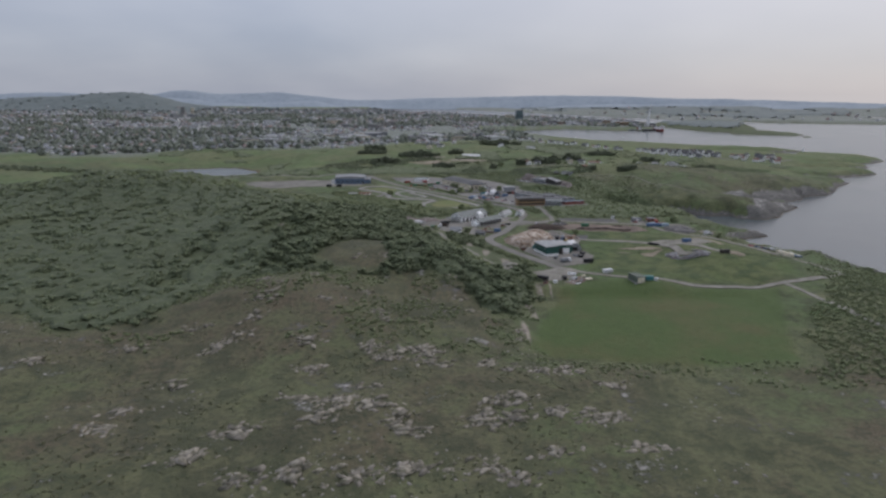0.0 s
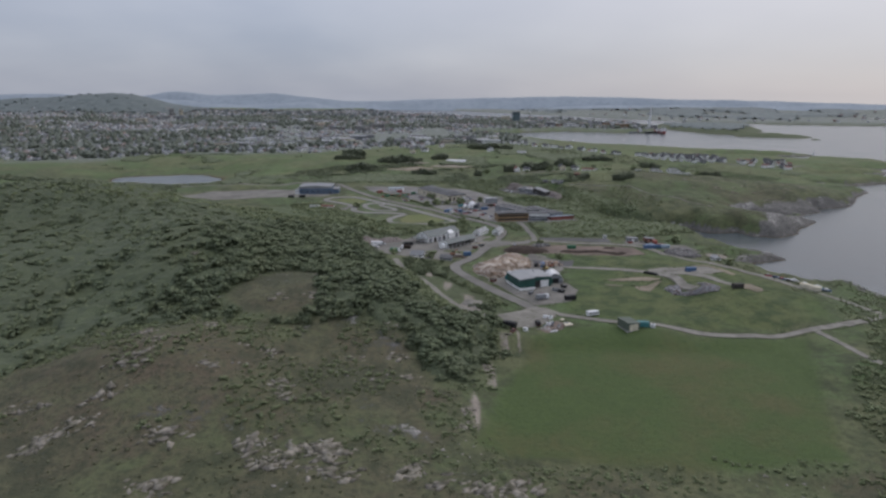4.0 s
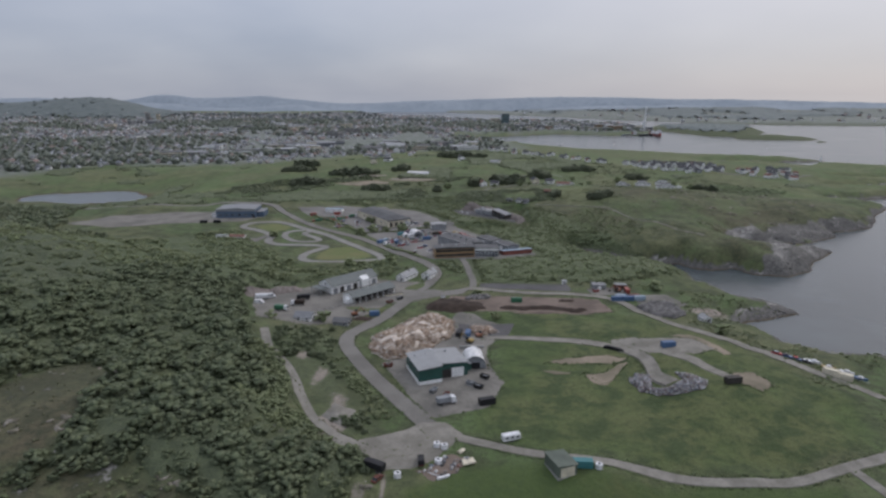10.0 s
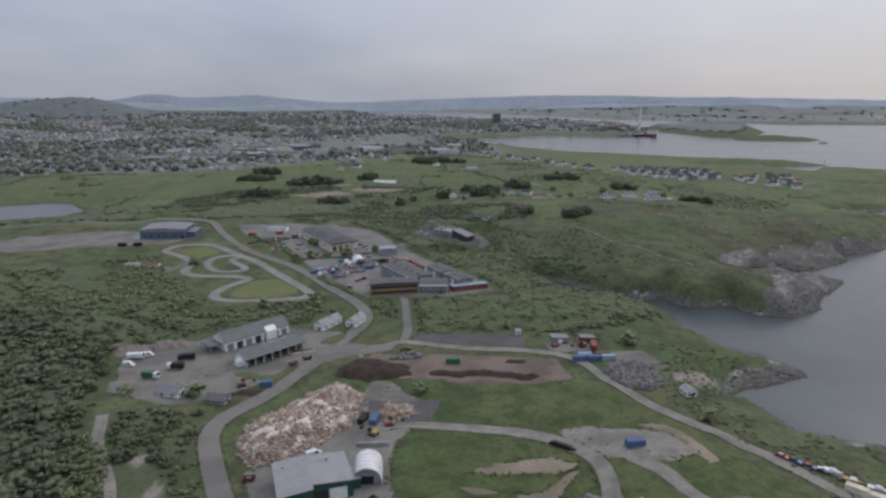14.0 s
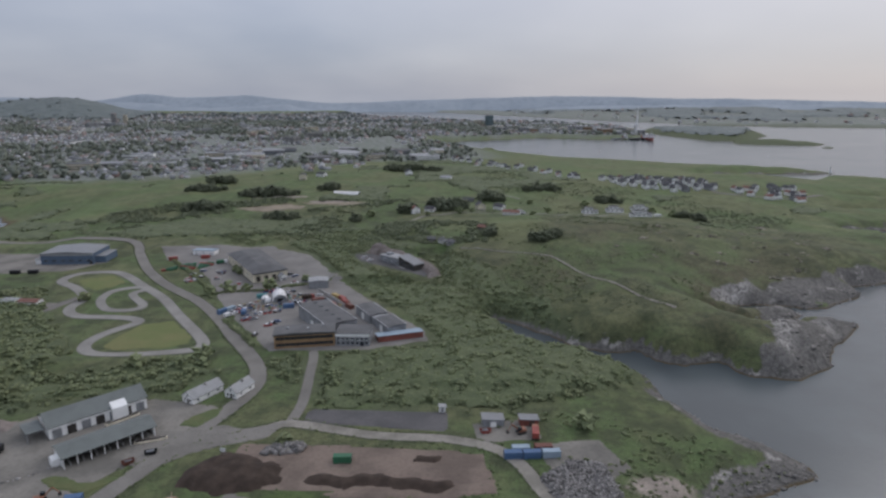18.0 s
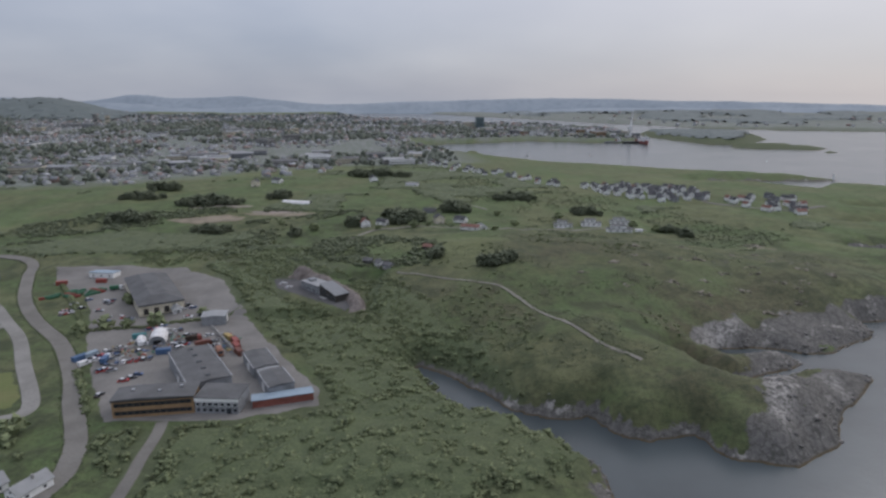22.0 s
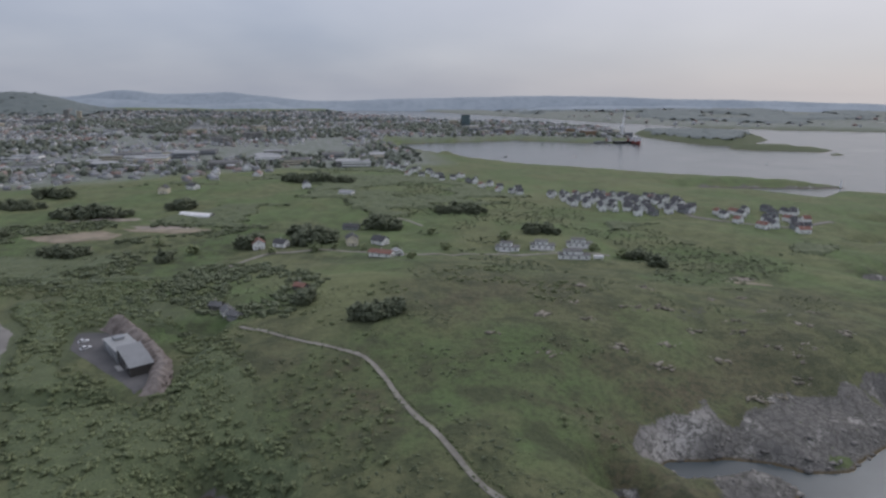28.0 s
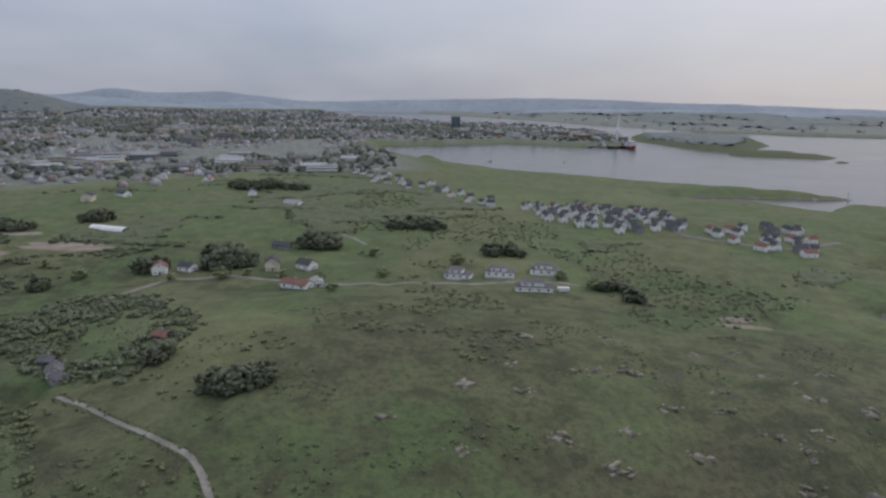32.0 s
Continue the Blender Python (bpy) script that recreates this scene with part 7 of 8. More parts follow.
for k in range(5):
    t = thing("sand_bin", 50 + 1.6 * k, 548 + 0.6 * k, -60, "pale concrete storage bay with a dark load", "storage bay", "storage bays")
    part("tray", boxed(-0.8, 0.8, -2.0, 2.0, 0, 0.9, bevel=0.05), M_CREAM, t)
    part("load", boxed(-0.6, 0.6, -1.7, 1.7, 0.9, 1.0), M_DARKWOOD, t)
p = smooth_line([(8, 515), (14, 522), (22, 527), (28, 533)], 1.3)
soup("kerb_stones", BLOCKS, spots_of(p[:, 0], p[:, 1], 0.7, 1.4, 4), M_RUBBLE, "row of rough stone blocks edging a yard", "stones")
cut_face([(-4, 563), (-12, 561), (-20, 557), (-28, 552), (-36, 546)], 3.4, M_QUARRY, "blasted grey-brown rock face behind the depot")
house(58.8, 584, -30, 6.4, 15, 2.8, 2.4, M_WHITE, M_PALEROOF, "long white house with a pale grey roof by the road", "house")
house(73.0, 587, -22, 6.0, 11, 3.0, 2.2, M_WHITE, M_PALEROOF, "white house with a pale grey roof by the road", "house", floors=1)
t = thing("road_sign", 82, 541, -20, "white information sign on two posts", "sign")
part("board", boxed(-1.1, 1.1, -0.05, 0.05, 1.2, 2.6), M_VANWHITE, t)
for sx in (-0.9, 0.9):
    part("post", boxed(sx - 0.05, sx + 0.05, -0.04, 0.04, 0, 2.6), M_STEEL, t)
shed(157.5, 572, 2, 2.4, 2.4, 2.4, 0.2, M_WHITE, M_PALEROOF, "small white cabin at the edge of a lot", "cabin", doors=((0, 0.9, 2.0, M_GREYWALL),))

# ---------------------------------------------------------------- the industrial estate
def brown_office():
    t = thing("office_block", 89.2, 637.4, 10, "two-storey yellow-brown timber office block", "office building")
    part("wall", boxed(-16, 16, -5.5, 5.5, -0.5, 7.2), M_BROWNBOARD, t)
    part("roof", prism([(-16.6, 7.2), (16.6, 7.2), (16.6, 7.5), (6, 8.0), (-6, 8.1), (-13, 7.8), (-16.6, 7.4)], -6.1, 6.1), M_FELT, t, "dark felt roof")
    part("fascia", boxed(-16.3, 16.3, -5.75, -5.5, 6.6, 7.2), M_DARKWOOD, t)
    for f in range(2):
        part("window_band", boxed(-15.2, 15.2, -5.56, -5.48, 1.25 + 3.2 * f, 2.85 + 3.2 * f), M_DARKWOOD, t)
        for k in range(12):
            window(t, -14 + 28 * k / 11, -5.5, 1.3 + 3.2 * f, 1.7, 1.4, "y", M_CREAM)
            if k % 3 == 0:
                window(t, -14 + 28 * k / 11, 5.5, 1.3 + 3.2 * f, 1.7, 1.4, "y", M_CREAM)
        for k in (-3, 0, 3):
            window(t, -16, k, 1.3 + 3.2 * f, 1.6, 1.4, "x", M_CREAM)
    for x, y in ((-9, 1), (2, -1), (10, 2)):
        piece("roof_vent", M_STEEL, t, x, y, 7.8, 1.2, 1.2, 0.9)
    t.scale = (0.9, 0.95, 1)


def grey_office():
    t = thing("office_block", 113.2, 640.4, -2, "grey panelled office wing with a white window band", "office building")
    part("wall", boxed(-8.3, 8.3, -6, 6, -0.5, 6.3), M_GREYWALL, t)
    part("roof", boxed(-8.6, 8.6, -6.3, 6.3, 6.3, 6.6), M_FELT, t)
    part("white_band", boxed(-8.4, 8.4, -6.12, -6.0, 4.9, 6.3), M_WHITE, t, "white fascia band")
    for k in range(7):
        window(t, -7 + 14 * k / 6, -6.12, 3.1, 1.7, 1.5, "y")
        window(t, -7 + 14 * k / 6, -6.0, 0.8, 1.5, 1.4, "y", M_GREYWALL)
    piece("door", M_GLASS, t, 4.6, -6.05, 0, 1.8, 0.15, 2.3)


def flat_hall(x, y, turn, w, l, h, wall_m, roof_m, label, doors=3, skylights=True):
    t = thing("industrial_hall", x, y, turn, label, "industrial hall", "estate halls")
    part("wall", boxed(-w / 2, w / 2, -l / 2, l / 2, -0.6, h), wall_m, t)
    part("roof", prism([(-w / 2 - 0.3, h), (w / 2 + 0.3, h), (w / 2 + 0.3, h + 0.3), (0, h + 1.0), (-w / 2 - 0.3, h + 0.3)], -l / 2 - 0.3, l / 2 + 0.3), roof_m, t)
    for sx in (-1, 1):
        part("parapet", boxed(sx * w / 2 - 0.2, sx * w / 2 + 0.2, -l / 2 - 0.35, l / 2 + 0.35, h + 0.05, h + 0.55), M_STEEL, t)
        for k in range(doors):
            piece("door", M_WHITE if k % 2 else M_GREYWALL, t, sx * w / 2, -l / 2 + (k + 0.5) * l / doors, 0, 0.16, 3.4, min(3.8, h - 1))
    if skylights:
        for k in range(max(2, int(l / 7))):
            piece("skylight", M_GLASS, t, 0.2, -l / 2 + (k + 0.5) * l / max(2, int(l / 7)), h + 0.9, 1.8, 1.2, 0.35)
    return t


brown_office()
grey_office()
flat_hall(95, 664, 34, 17, 38, 6.8, M_GREYWALL, M_FELT, "long grey hall with a dark felt roof")
flat_hall(117.5, 675, 31, 10.5, 19, 4.6, M_GREYWALL, M_FELT, "low grey workshop with a felt roof", 3, False)
flat_hall(129.5, 656, 31, 10.5, 16, 4.6, M_GREYWALL, M_FELT, "low grey workshop with a dark roof", 3, False)
flat_hall(123.6, 665.4, 31, 9, 4.4, 3.8, M_GREYWALL, M_PALEROOF, "small link building with a pale roof", 1, False)
shed(135, 645.0, 109, 7, 23, 3.3, 0.9, M_REDBOARD, M_BLUEROOF, "long red shed with a pale blue-grey roof", "shed", windows=0, doors=())
flat_hall(77, 731, 12, 12, 9, 4.6, M_GREYWALL, M_PALEROOF, "grey metal hall with a pale roof", 2, False)


def north_hall():
    t = thing("industrial_hall", 24.5, 774, 33, "large pale hall with a dark grey hipped roof", "industrial hall", "estate halls")
    w, l, h = 23, 62, 6.0
    part("wall", boxed(-w / 2, w / 2, -l / 2, l / 2, -0.6, h), M_CREAM, t)
    bm = bmesh.new()
    e = [bm.verts.new(p) for p in ((-w / 2 - 0.8, -l / 2 - 0.8, h), (w / 2 + 0.8, -l / 2 - 0.8, h), (w / 2 + 0.8, l / 2 + 0.8, h), (-w / 2 - 0.8, l / 2 + 0.8, h))]
    r = [bm.verts.new(p) for p in ((-4, -l / 2 + 6, h + 3.0), (4, -l / 2 + 6, h + 3.0), (4, l / 2 - 6, h + 3.0), (-4, l / 2 - 6, h + 3.0))]
    bm.faces.new(e[::-1])
    bm.faces.new(r)
    for k in range(4):
        bm.faces.new((e[k], e[(k + 1) % 4], r[(k + 1) % 4], r[k]))
    part("roof", bm, M_FELT, t, "dark grey hipped roof")
    part("fascia", boxed(-w / 2 - 0.5, w / 2 + 0.5, -l / 2 - 0.75, -l / 2 - 0.6, h - 1.0, h), M_FELT, t)
    for k in range(4):
        piece("door", M_DARKWOOD, t, -8 + 5.2 * k, -l / 2, 0, 2.6, 0.16, 3.4)
        window(t, -w / 2, -19 + 12 * k, 2.0, 3.0, 1.4, "x")
        window(t, w / 2, -19 + 12 * k, 2.0, 3.0, 1.4, "x")


north_hall()
house(49, 749, 30, 4.5, 5.5, 2.6, 1.8, M_WHITE, M_PALEROOF, "small white gabled kiosk by a hall", "kiosk", chimney=False)
shed(-29, 820, 84, 8, 17, 3.6, 0.6, M_WHITE, M_BLUEROOF, "long low white building with a blue-grey roof", "shed", windows=3)
fabric_store(58.5, 706, 18, 8, 13, 4.6, "white fabric hall among parked machines")
fabric_store(50.5, 704, 18, 4.6, 7, 3.0, "small white fabric shelter among parked machines")
for x, y, turn, m, label in ((46, 712, 15, M_TEAL, "teal container behind a hedge"), (97, 703, -55, M_RED, "red container beside a retaining wall"), (99.5, 697, -55, M_RED, "red container beside a retaining wall"), (92, 708, -50, M_YELLOW, "yellow container beside a retaining wall"),
                             (103, 690, -52, M_RUST, "rust-red container beside a retaining wall"), (31, 686, 60, M_BLUE, "blue container at the yard corner"), (34, 690, 60, M_BLUEROOF, "pale blue container at the yard corner"), (68, 690, 10, M_BLUE, "blue container in the machine yard"),
                             (-46, 800, 20, M_RED, "red container at the far yard"), (-24, 806, 10, M_RED, "red container at the far yard")):
    container(x, y, turn, m, label)
for k in range(11):
    s = k / 10
    b = thing("retaining_block", 79 + 20 * s, 722 - 28 * s, -54, "pale concrete retaining block", "concrete block", "retaining blocks")
    part("block", boxed(-1.6, 1.6, -0.3, 0.3, 0, 1.7, bevel=0.04), M_CONCRETE, b)
first_car = car(61, 648, 80, "car parked on a grey asphalt yard")
spots = [(64, 661, 20), (67, 667, 22), (66, 664, 20), (73, 655, 95), (71, 650, 95), (52, 679, 100), (54.5, 680, 100), (57, 681, 100), (59.5, 682, 100), (62, 683, 100), (64.5, 684, 100), (48, 688, 12), (45, 694, 40),
         (40, 690, 70), (38, 696, 60), (43, 700, 30), (56, 692, 15), (62, 695, 100), (68, 700, 100), (71, 701, 100), (70, 712, 20), (74, 712, 20), (81, 712, 40), (86, 704, 40), (89, 699, 40), (30, 738, 110), (27, 740, 110),
         (22, 742, 110), (17, 735, 60), (14, 742, 40), (60, 738, 20), (66, 741, 20), (108, 652, 20), (110, 657, 20), (104, 664, 20), (-16, 762, 40), (-8, 756, 40), (-12, 770, 40), (4, 752, 20)]
for cx, cy, n, along in ((50, 674, 7, 12), (40, 688, 6, 40), (60, 716, 6, 100), (48, 722, 5, 20), (-14, 748, 6, 40), (0, 765, 5, 60), (55, 757, 4, 30), (72, 700, 4, 30)):
    for k in range(n):
        spots.append((cx + 9 * (rng.random() - 0.5), cy + 9 * (rng.random() - 0.5), along + 30 * rng.random()))
for x, y, turn in spots:
    copy_thing(first_car, pose(x, y, ground_at(x, y), 0, 0, turn))
car(54, 700, 30, "white van in the machine yard", M_VANWHITE, True, "vans")
car(36, 681, 60, "white van in the machine yard", M_VANWHITE, True, "vans")
for x, y, turn, a, b in ((44, 684, 100, M_VANWHITE, M_BLUE), (76, 705, 30, M_RED, M_SOIL), (83, 699, 35, M_RUST, M_RUST), (94, 690, -60, M_ORANGE, M_ORANGE), (-6, 790, 20, M_VANWHITE, M_GREENBOX)):
    lorry(x, y, turn, a, b, "lorry parked in the machine yard")
for ring, count, m in (([(36, 698), (46, 684), (66, 690), (76, 700), (66, 716), (44, 712)], 160, M_JUNK), ([(84, 712), (97, 690), (104, 694), (90, 716)], 70, M_JUNK)):
    o, top = heap_mesh("yard_clutter", ring, 0.25, M_YARD, 121, 2.5, "machines, pallets and crates on a yard", "clutter", 0.1)
    strew("crates", ring, top, BLOCKS, count, 0.8, 1.9, m, "pallets and crates on the yard", "crates", o)
for r in range(6):
    for k in range(7):
        if (r * 7 + k) % 5 == 4:
            continue
        x, y = -40 + 4.6 * r + 1.7 * k, 770 + 3.4 * r - 4.0 * 0 + 3.0 * k * 0.9 - 2.0 * r
        t = thing("stacked_goods", x, y, 38, "green stacked goods in an outdoor store" if (r + k) % 4 else "red stacked goods in an outdoor store", "stack", "outdoor stacks")
        for q in range(2):
            part("pallet_load", boxed(-1.5, 1.5, -0.6, 0.6, 0.15 + 0.75 * q, 0.8 + 0.75 * q, bevel=0.06), M_GREENBOX if (r + k) % 4 else M_RED, t)


def blue_hall():
    t = thing("sports_hall", -119, 801, 4, "large blue-grey sports hall with a grey roof", "sports hall")
    w, l, h = 37, 27, 8.0
    part("wall", boxed(-w / 2, w / 2, -l / 2, l / 2, -0.6, h), M_BLUEWALL, t)
    part("roof", prism([(-w / 2 - 0.4, h), (w / 2 + 0.4, h), (w / 2 + 0.4, h + 0.3), (0, h + 1.6), (-w / 2 - 0.4, h + 0.3)], -l / 2 - 0.4, l / 2 + 0.4), M_GREYROOF, t)
    part("white_band", boxed(-w / 2 - 0.05, w / 2 + 0.05, -l / 2 - 0.12, -l / 2, h - 1.5, h), M_PALEROOF, t, "pale band below the eaves")
    part("annex", boxed(w / 2, w / 2 + 7, -l / 2 + 4, l / 2 - 4, -0.6, 5.0), M_BLUEWALL, t)
    part("annex_roof", boxed(w / 2, w / 2 + 7.3, -l / 2 + 3.7, l / 2 - 3.7, 5.0, 5.3), M_GREYROOF, t)
    part("annex", boxed(-w / 2 - 5, -w / 2, -l / 2 + 2, l / 2 - 8, -0.6, 3.6), M_WHITE, t, "low white annex")
    part("annex_roof", boxed(-w / 2 - 5.3, -w / 2, -l / 2 + 1.7, l / 2 - 7.7, 3.6, 3.9), M_GREYROOF, t)
    for k in range(6):
        window(t, -15 + 6 * k, -l / 2 - 0.02, 2.2, 3.2, 1.4, "y", M_STEEL)
    piece("door", M_DARKWOOD, t, 16.5, -l / 2, 0, 2.0, 0.16, 2.4)


blue_hall()
house(-88, 700, 84, 6, 12, 2.6, 1.0, M_WHITE, M_TILE_RED, "low white and red clubhouse by the kart circuit", "clubhouse", chimney=False)
shed(-102, 703, 84, 5, 9, 2.8, 0.4, M_WHITE, M_PALEROOF, "white pit shed by the kart circuit", "shed", windows=2)
patch("yard", [(-108, 696), (-106, 706), (-70, 703), (-68, 692), (-84, 690)], M_YARD, 0.2, label="paved paddock by the kart circuit")


# ---------------------------------------------------------------- the building in the quarry
patch("yard", [(90, 797), (104, 798), (116, 786), (134, 768), (148, 748), (144, 740), (130, 752), (110, 768), (97, 778)], M_DARK_ASPHALT, 0.2, 2.0, label="dark asphalt yard in an old quarry", ragged=0.4)


def quarry_house():
    t = thing("office_house", 129, 767.5, -48, "dark stepped modern building with grey roofs", "modern building")
    part("wing", boxed(-21, 0, -4.6, 4.6, -0.4, 4.2), M_GREYWALL, t, "grey flat-roofed wing")
    part("wing_roof", prism([(-21.5, 4.2), (0.0, 5.2), (0.0, 5.5), (-21.5, 4.5)], -5, 5), M_PALEROOF, t, "pale grey sheet roof")
    for k, (x0, h) in enumerate(((0.0, 7.2), (8.4, 5.8))):
        part("block", prism([(x0, -0.4), (x0 + 8.4, -0.4), (x0 + 8.4, h - 1.8), (x0, h)], -4.4, 4.4), M_DARKWOOD, t, "dark timber-clad block")
        part("block_roof", prism([(x0 - 0.2, h + 0.05), (x0 + 8.5, h - 1.85), (x0 + 8.5, h - 1.6), (x0 - 0.2, h + 0.3)], -4.7, 4.7), M_GREYROOF, t)
        for q in (-2.4, 0, 2.4):
            window(t, x0 + 4.2 + q, -4.4, 1.2 + 1.0 * (q == 0), 1.6, 1.4, "y", M_GREYWALL)
        window(t, x0 + 4.2, -4.4, 3.2, 2.4, 1.2, "y", M_GREYWALL)
    for q in (-18, -14, -10, -6, -2.5):
        window(t, q, -4.6, 1.0, 2.0, 1.5, "y", M_WHITE)
    part("canopy", boxed(-25, -21, -3.4, 3.4, 2.9, 3.2), M_PALEROOF, t)
    for sy in (-3, 3):
        piece("post", M_STEEL, t, -24.6, sy, 0, 0.2, 0.2, 2.9)
    part("lift_box", boxed(-18, -14, -2, 2, 4.4, 6.0), M_GREYWALL, t, "grey roof box")
    piece("stair", M_CONCRETE, t, 5, -5.6, 0, 6, 2, 0.5)
    return t


quarry_house()


cut_face([(155, 740), (153, 752), (146, 767), (132, 784), (116, 799), (102, 808)], 6.0, M_QUARRY, "blasted brown-grey rock face of an old quarry")
for x, y in ((104, 779), (99, 786)):
    car(x, y, 50, "white car parked on dark asphalt", M_VANWHITE)
p = smooth_line([(92, 780), (105, 765), (118, 754), (130, 745), (143, 737.5), (151, 741)], 1.8)
t = thing("retaining_wall", 118, 756, 0, "low pale concrete edge of a yard", "wall", z=0)
for k, (x, y) in enumerate(p):
    piece("block", M_CONCRETE, t, x, y, ground_at(x, y) - 0.4, 1.9, 0.5, 1.3, math.degrees(math.atan2(p[min(k + 1, len(p) - 1)][1] - p[max(k - 1, 0)][1], p[min(k + 1, len(p) - 1)][0] - p[max(k - 1, 0)][0])))

# ---------------------------------------------------------------- houses on the farmland
for x, y, turn, w, l, h, r, a, b, label, f in (
        (217, 908, 70, 7, 15, 2.8, 1.6, M_WHITE, M_TILE_RED, "white bungalow with a red tiled roof among meadows", 1), (226, 914, 20, 6, 8, 2.6, 1.4, M_WHITE, M_PALEROOF, "white outhouse beside a bungalow", 1),
        (191, 955, 15, 8, 9, 5.4, 2.4, M_CREAM, M_TILE_DARK, "tall cream wooden house with a dark roof", 2), (210, 960, 60, 8, 10, 3.2, 2.6, M_WHITE, M_TILE_DARK, "white house with a dark tiled roof", 1),
        (127, 950, 20, 8, 10, 4.6, 2.6, M_WHITE, M_TILE_RED, "white house with a red roof behind trees", 2), (142, 953, 70, 7, 9, 3.0, 2.2, M_WHITE, M_TILE_DARK, "white house with a dark roof behind trees", 1),
        (181, 1015, 80, 8, 12, 3.0, 1.8, M_GREYWALL, M_TILE_DARK, "grey house with a dark roof", 1), (107, 1186, 20, 8, 10, 5.2, 2.6, M_WHITE, M_TILE_DARK, "tall white farmhouse among green meadows", 2), (157, 1140, 75, 8, 14, 3.0, 2.0, M_WHITE, M_PALEROOF, "long white farm building", 1),
        (-26, 1146, 10, 9, 11, 5.4, 2.6, M_CREAM, M_TILE_DARK, "tall cream farmhouse among green meadows", 2), (-6, 1168, 60, 8, 12, 3.4, 2.6, M_WHITE, M_TILE_DARK, "white farmhouse with a dark roof", 1),
        (156, 806, 30, 5, 7, 2.4, 1.6, M_WHITE, M_FELT, "small white cottage on the heath", 1), (162, 799, 60, 4, 6, 2.2, 1.3, M_GREYWALL, M_FELT, "grey hut on the heath", 1), (147, 817, 80, 4.5, 6, 2.2, 1.3, M_DARKWOOD, M_FELT, "small dark cabin with a felt roof", 1),
        (186, 826, 70, 4.5, 6, 2.3, 1.3, M_DARKWOOD, M_TILE_RED, "dark cabin with a red roof by spruces", 1)):
    house(x, y, turn, w, l, h, r, a, b, label, "house", "farm houses", f)
for x, y, turn, l in ((300, 962, 78, 16), (325, 965, 82, 17), (353, 974, 84, 18), (341, 931, 86, 20)):
    t = thing("row_house", x, y, turn - 90, "low modern flat-roofed white and grey house", "house", "modern houses")
    part("wall", boxed(-l / 2, l / 2, -4, 4, -0.8, 3.0), M_WHITE, t)
    part("upper_wall", boxed(-l / 2 + 3, l / 2 - 5, -3.2, 4, 3.0, 5.4), M_WHITE, t)
    part("roof", boxed(-l / 2 - 0.5, l / 2 + 0.5, -4.5, 4.5, 3.0, 3.25), M_FELT, t)
    part("upper_roof", boxed(-l / 2 + 2.6, l / 2 - 4.6, -3.6, 4.3, 5.4, 5.65), M_FELT, t)
    for k in range(4):
        window(t, -l / 2 + (k + 0.5) * l / 4, -4, 0.9, 1.5, 1.3, "y")
    for k in range(2):
        window(t, -l / 2 + 5 + 4 * k, -3.2, 3.6, 1.4, 1.2, "y")
    piece("terrace", M_CONCRETE, t, 0, -5.6, -0.9, l, 3, 1.0)
t = thing("caravan", 357, 931, 4, "white caravan parked beside a house", "caravan")
part("body", boxed(-3.2, 3.2, -1.15, 1.15, 0.45, 2.7, bevel=0.25), M_VANWHITE, t)
part("axle_box", boxed(-0.6, 0.6, -1.1, 1.1, 0, 0.5), M_RUBBER, t)
t = thing("greenhouse", 46, 1046, 75, "long pale plastic-covered greenhouse", "greenhouse")
arc = [(4.5 * math.cos(a), 3.4 * math.sin(a)) for a in np.linspace(0, math.pi, 11)]
part("cover", prism(arc, -15, 15), M_TENT, t)
for k in range(9):
    part("hoop", prism([(1.01 * a, 1.01 * b) for a, b in arc], -15 + 3.7 * k, -14.85 + 3.7 * k), M_STEEL, t)

# ---------------------------------------------------------------- the village by the sea
VILLAGE_KINDS = []
for w, l, h, r, a, b, f, label in ((6.8, 8.6, 5.0, 3.0, M_WHITE, M_TILE_DARK, 1, "white wooden house with a dark tiled roof"), (6.8, 9, 5.6, 2.8, M_WHITE, M_TILE_DARK, 2, "tall white wooden house with a dark roof"),
                                   (6.8, 8.6, 4.6, 3.0, M_WHITE, M_TILE_RED, 1, "white wooden house with a red tiled roof"), (7.5, 10, 5.0, 2.6, M_GREYWALL, M_TILE_DARK, 2, "grey wooden house with a dark roof"),
                                   (6, 8, 4.8, 2.8, M_WHITE, M_TILE_DARK, 1, "small white wooden house with a dark roof"), (8, 12, 4.4, 2.6, M_WHITE, M_TILE_RED, 1, "long white house with a red tiled roof")):
    VILLAGE_KINDS.append((w, l, h, r, a, b, f, label))
VILLAGE = [[(352, 1182), (374, 1122), (396, 1100), (470, 1092), (490, 1108), (494, 1162), (470, 1188), (420, 1212)],
           [(486, 1094), (528, 1042), (560, 1038), (590, 1070), (588, 1112), (540, 1122), (502, 1104)],
           [(350, 1200), (330, 1180), (230, 1275), (150, 1440), (170, 1475), (255, 1340), (330, 1225)]]
built = {}
for ring, gap, red in ((VILLAGE[0], 12.2, 0.10), (VILLAGE[1], 16.0, 0.4), (VILLAGE[2], 20.0, 0.2)):
    x, y = scatter(ring, gap, lambda x, y: shore(x, y) > 4)
    for px, py in zip(x, y):
        k = int(rng.choice([2, 5]) if rng.random() < red else rng.choice([0, 1, 4, 4, 0, 1, 3, 0]))
        turn = float(rng.choice([8, 2, 15, 98, 30]) + 14 * (rng.random() - 0.5))
        if k not in built:
            w, l, h, r, a, b, f, label = VILLAGE_KINDS[k]
            built[k] = house(px, py, turn, w, l, h, r, a, b, label, "house", "village houses", f)
            built[k].scale = (0.82, 0.82, 0.82)
        else:
            copy_thing(built[k], pose(px, py, ground_at(px, py), 0, 0, turn))
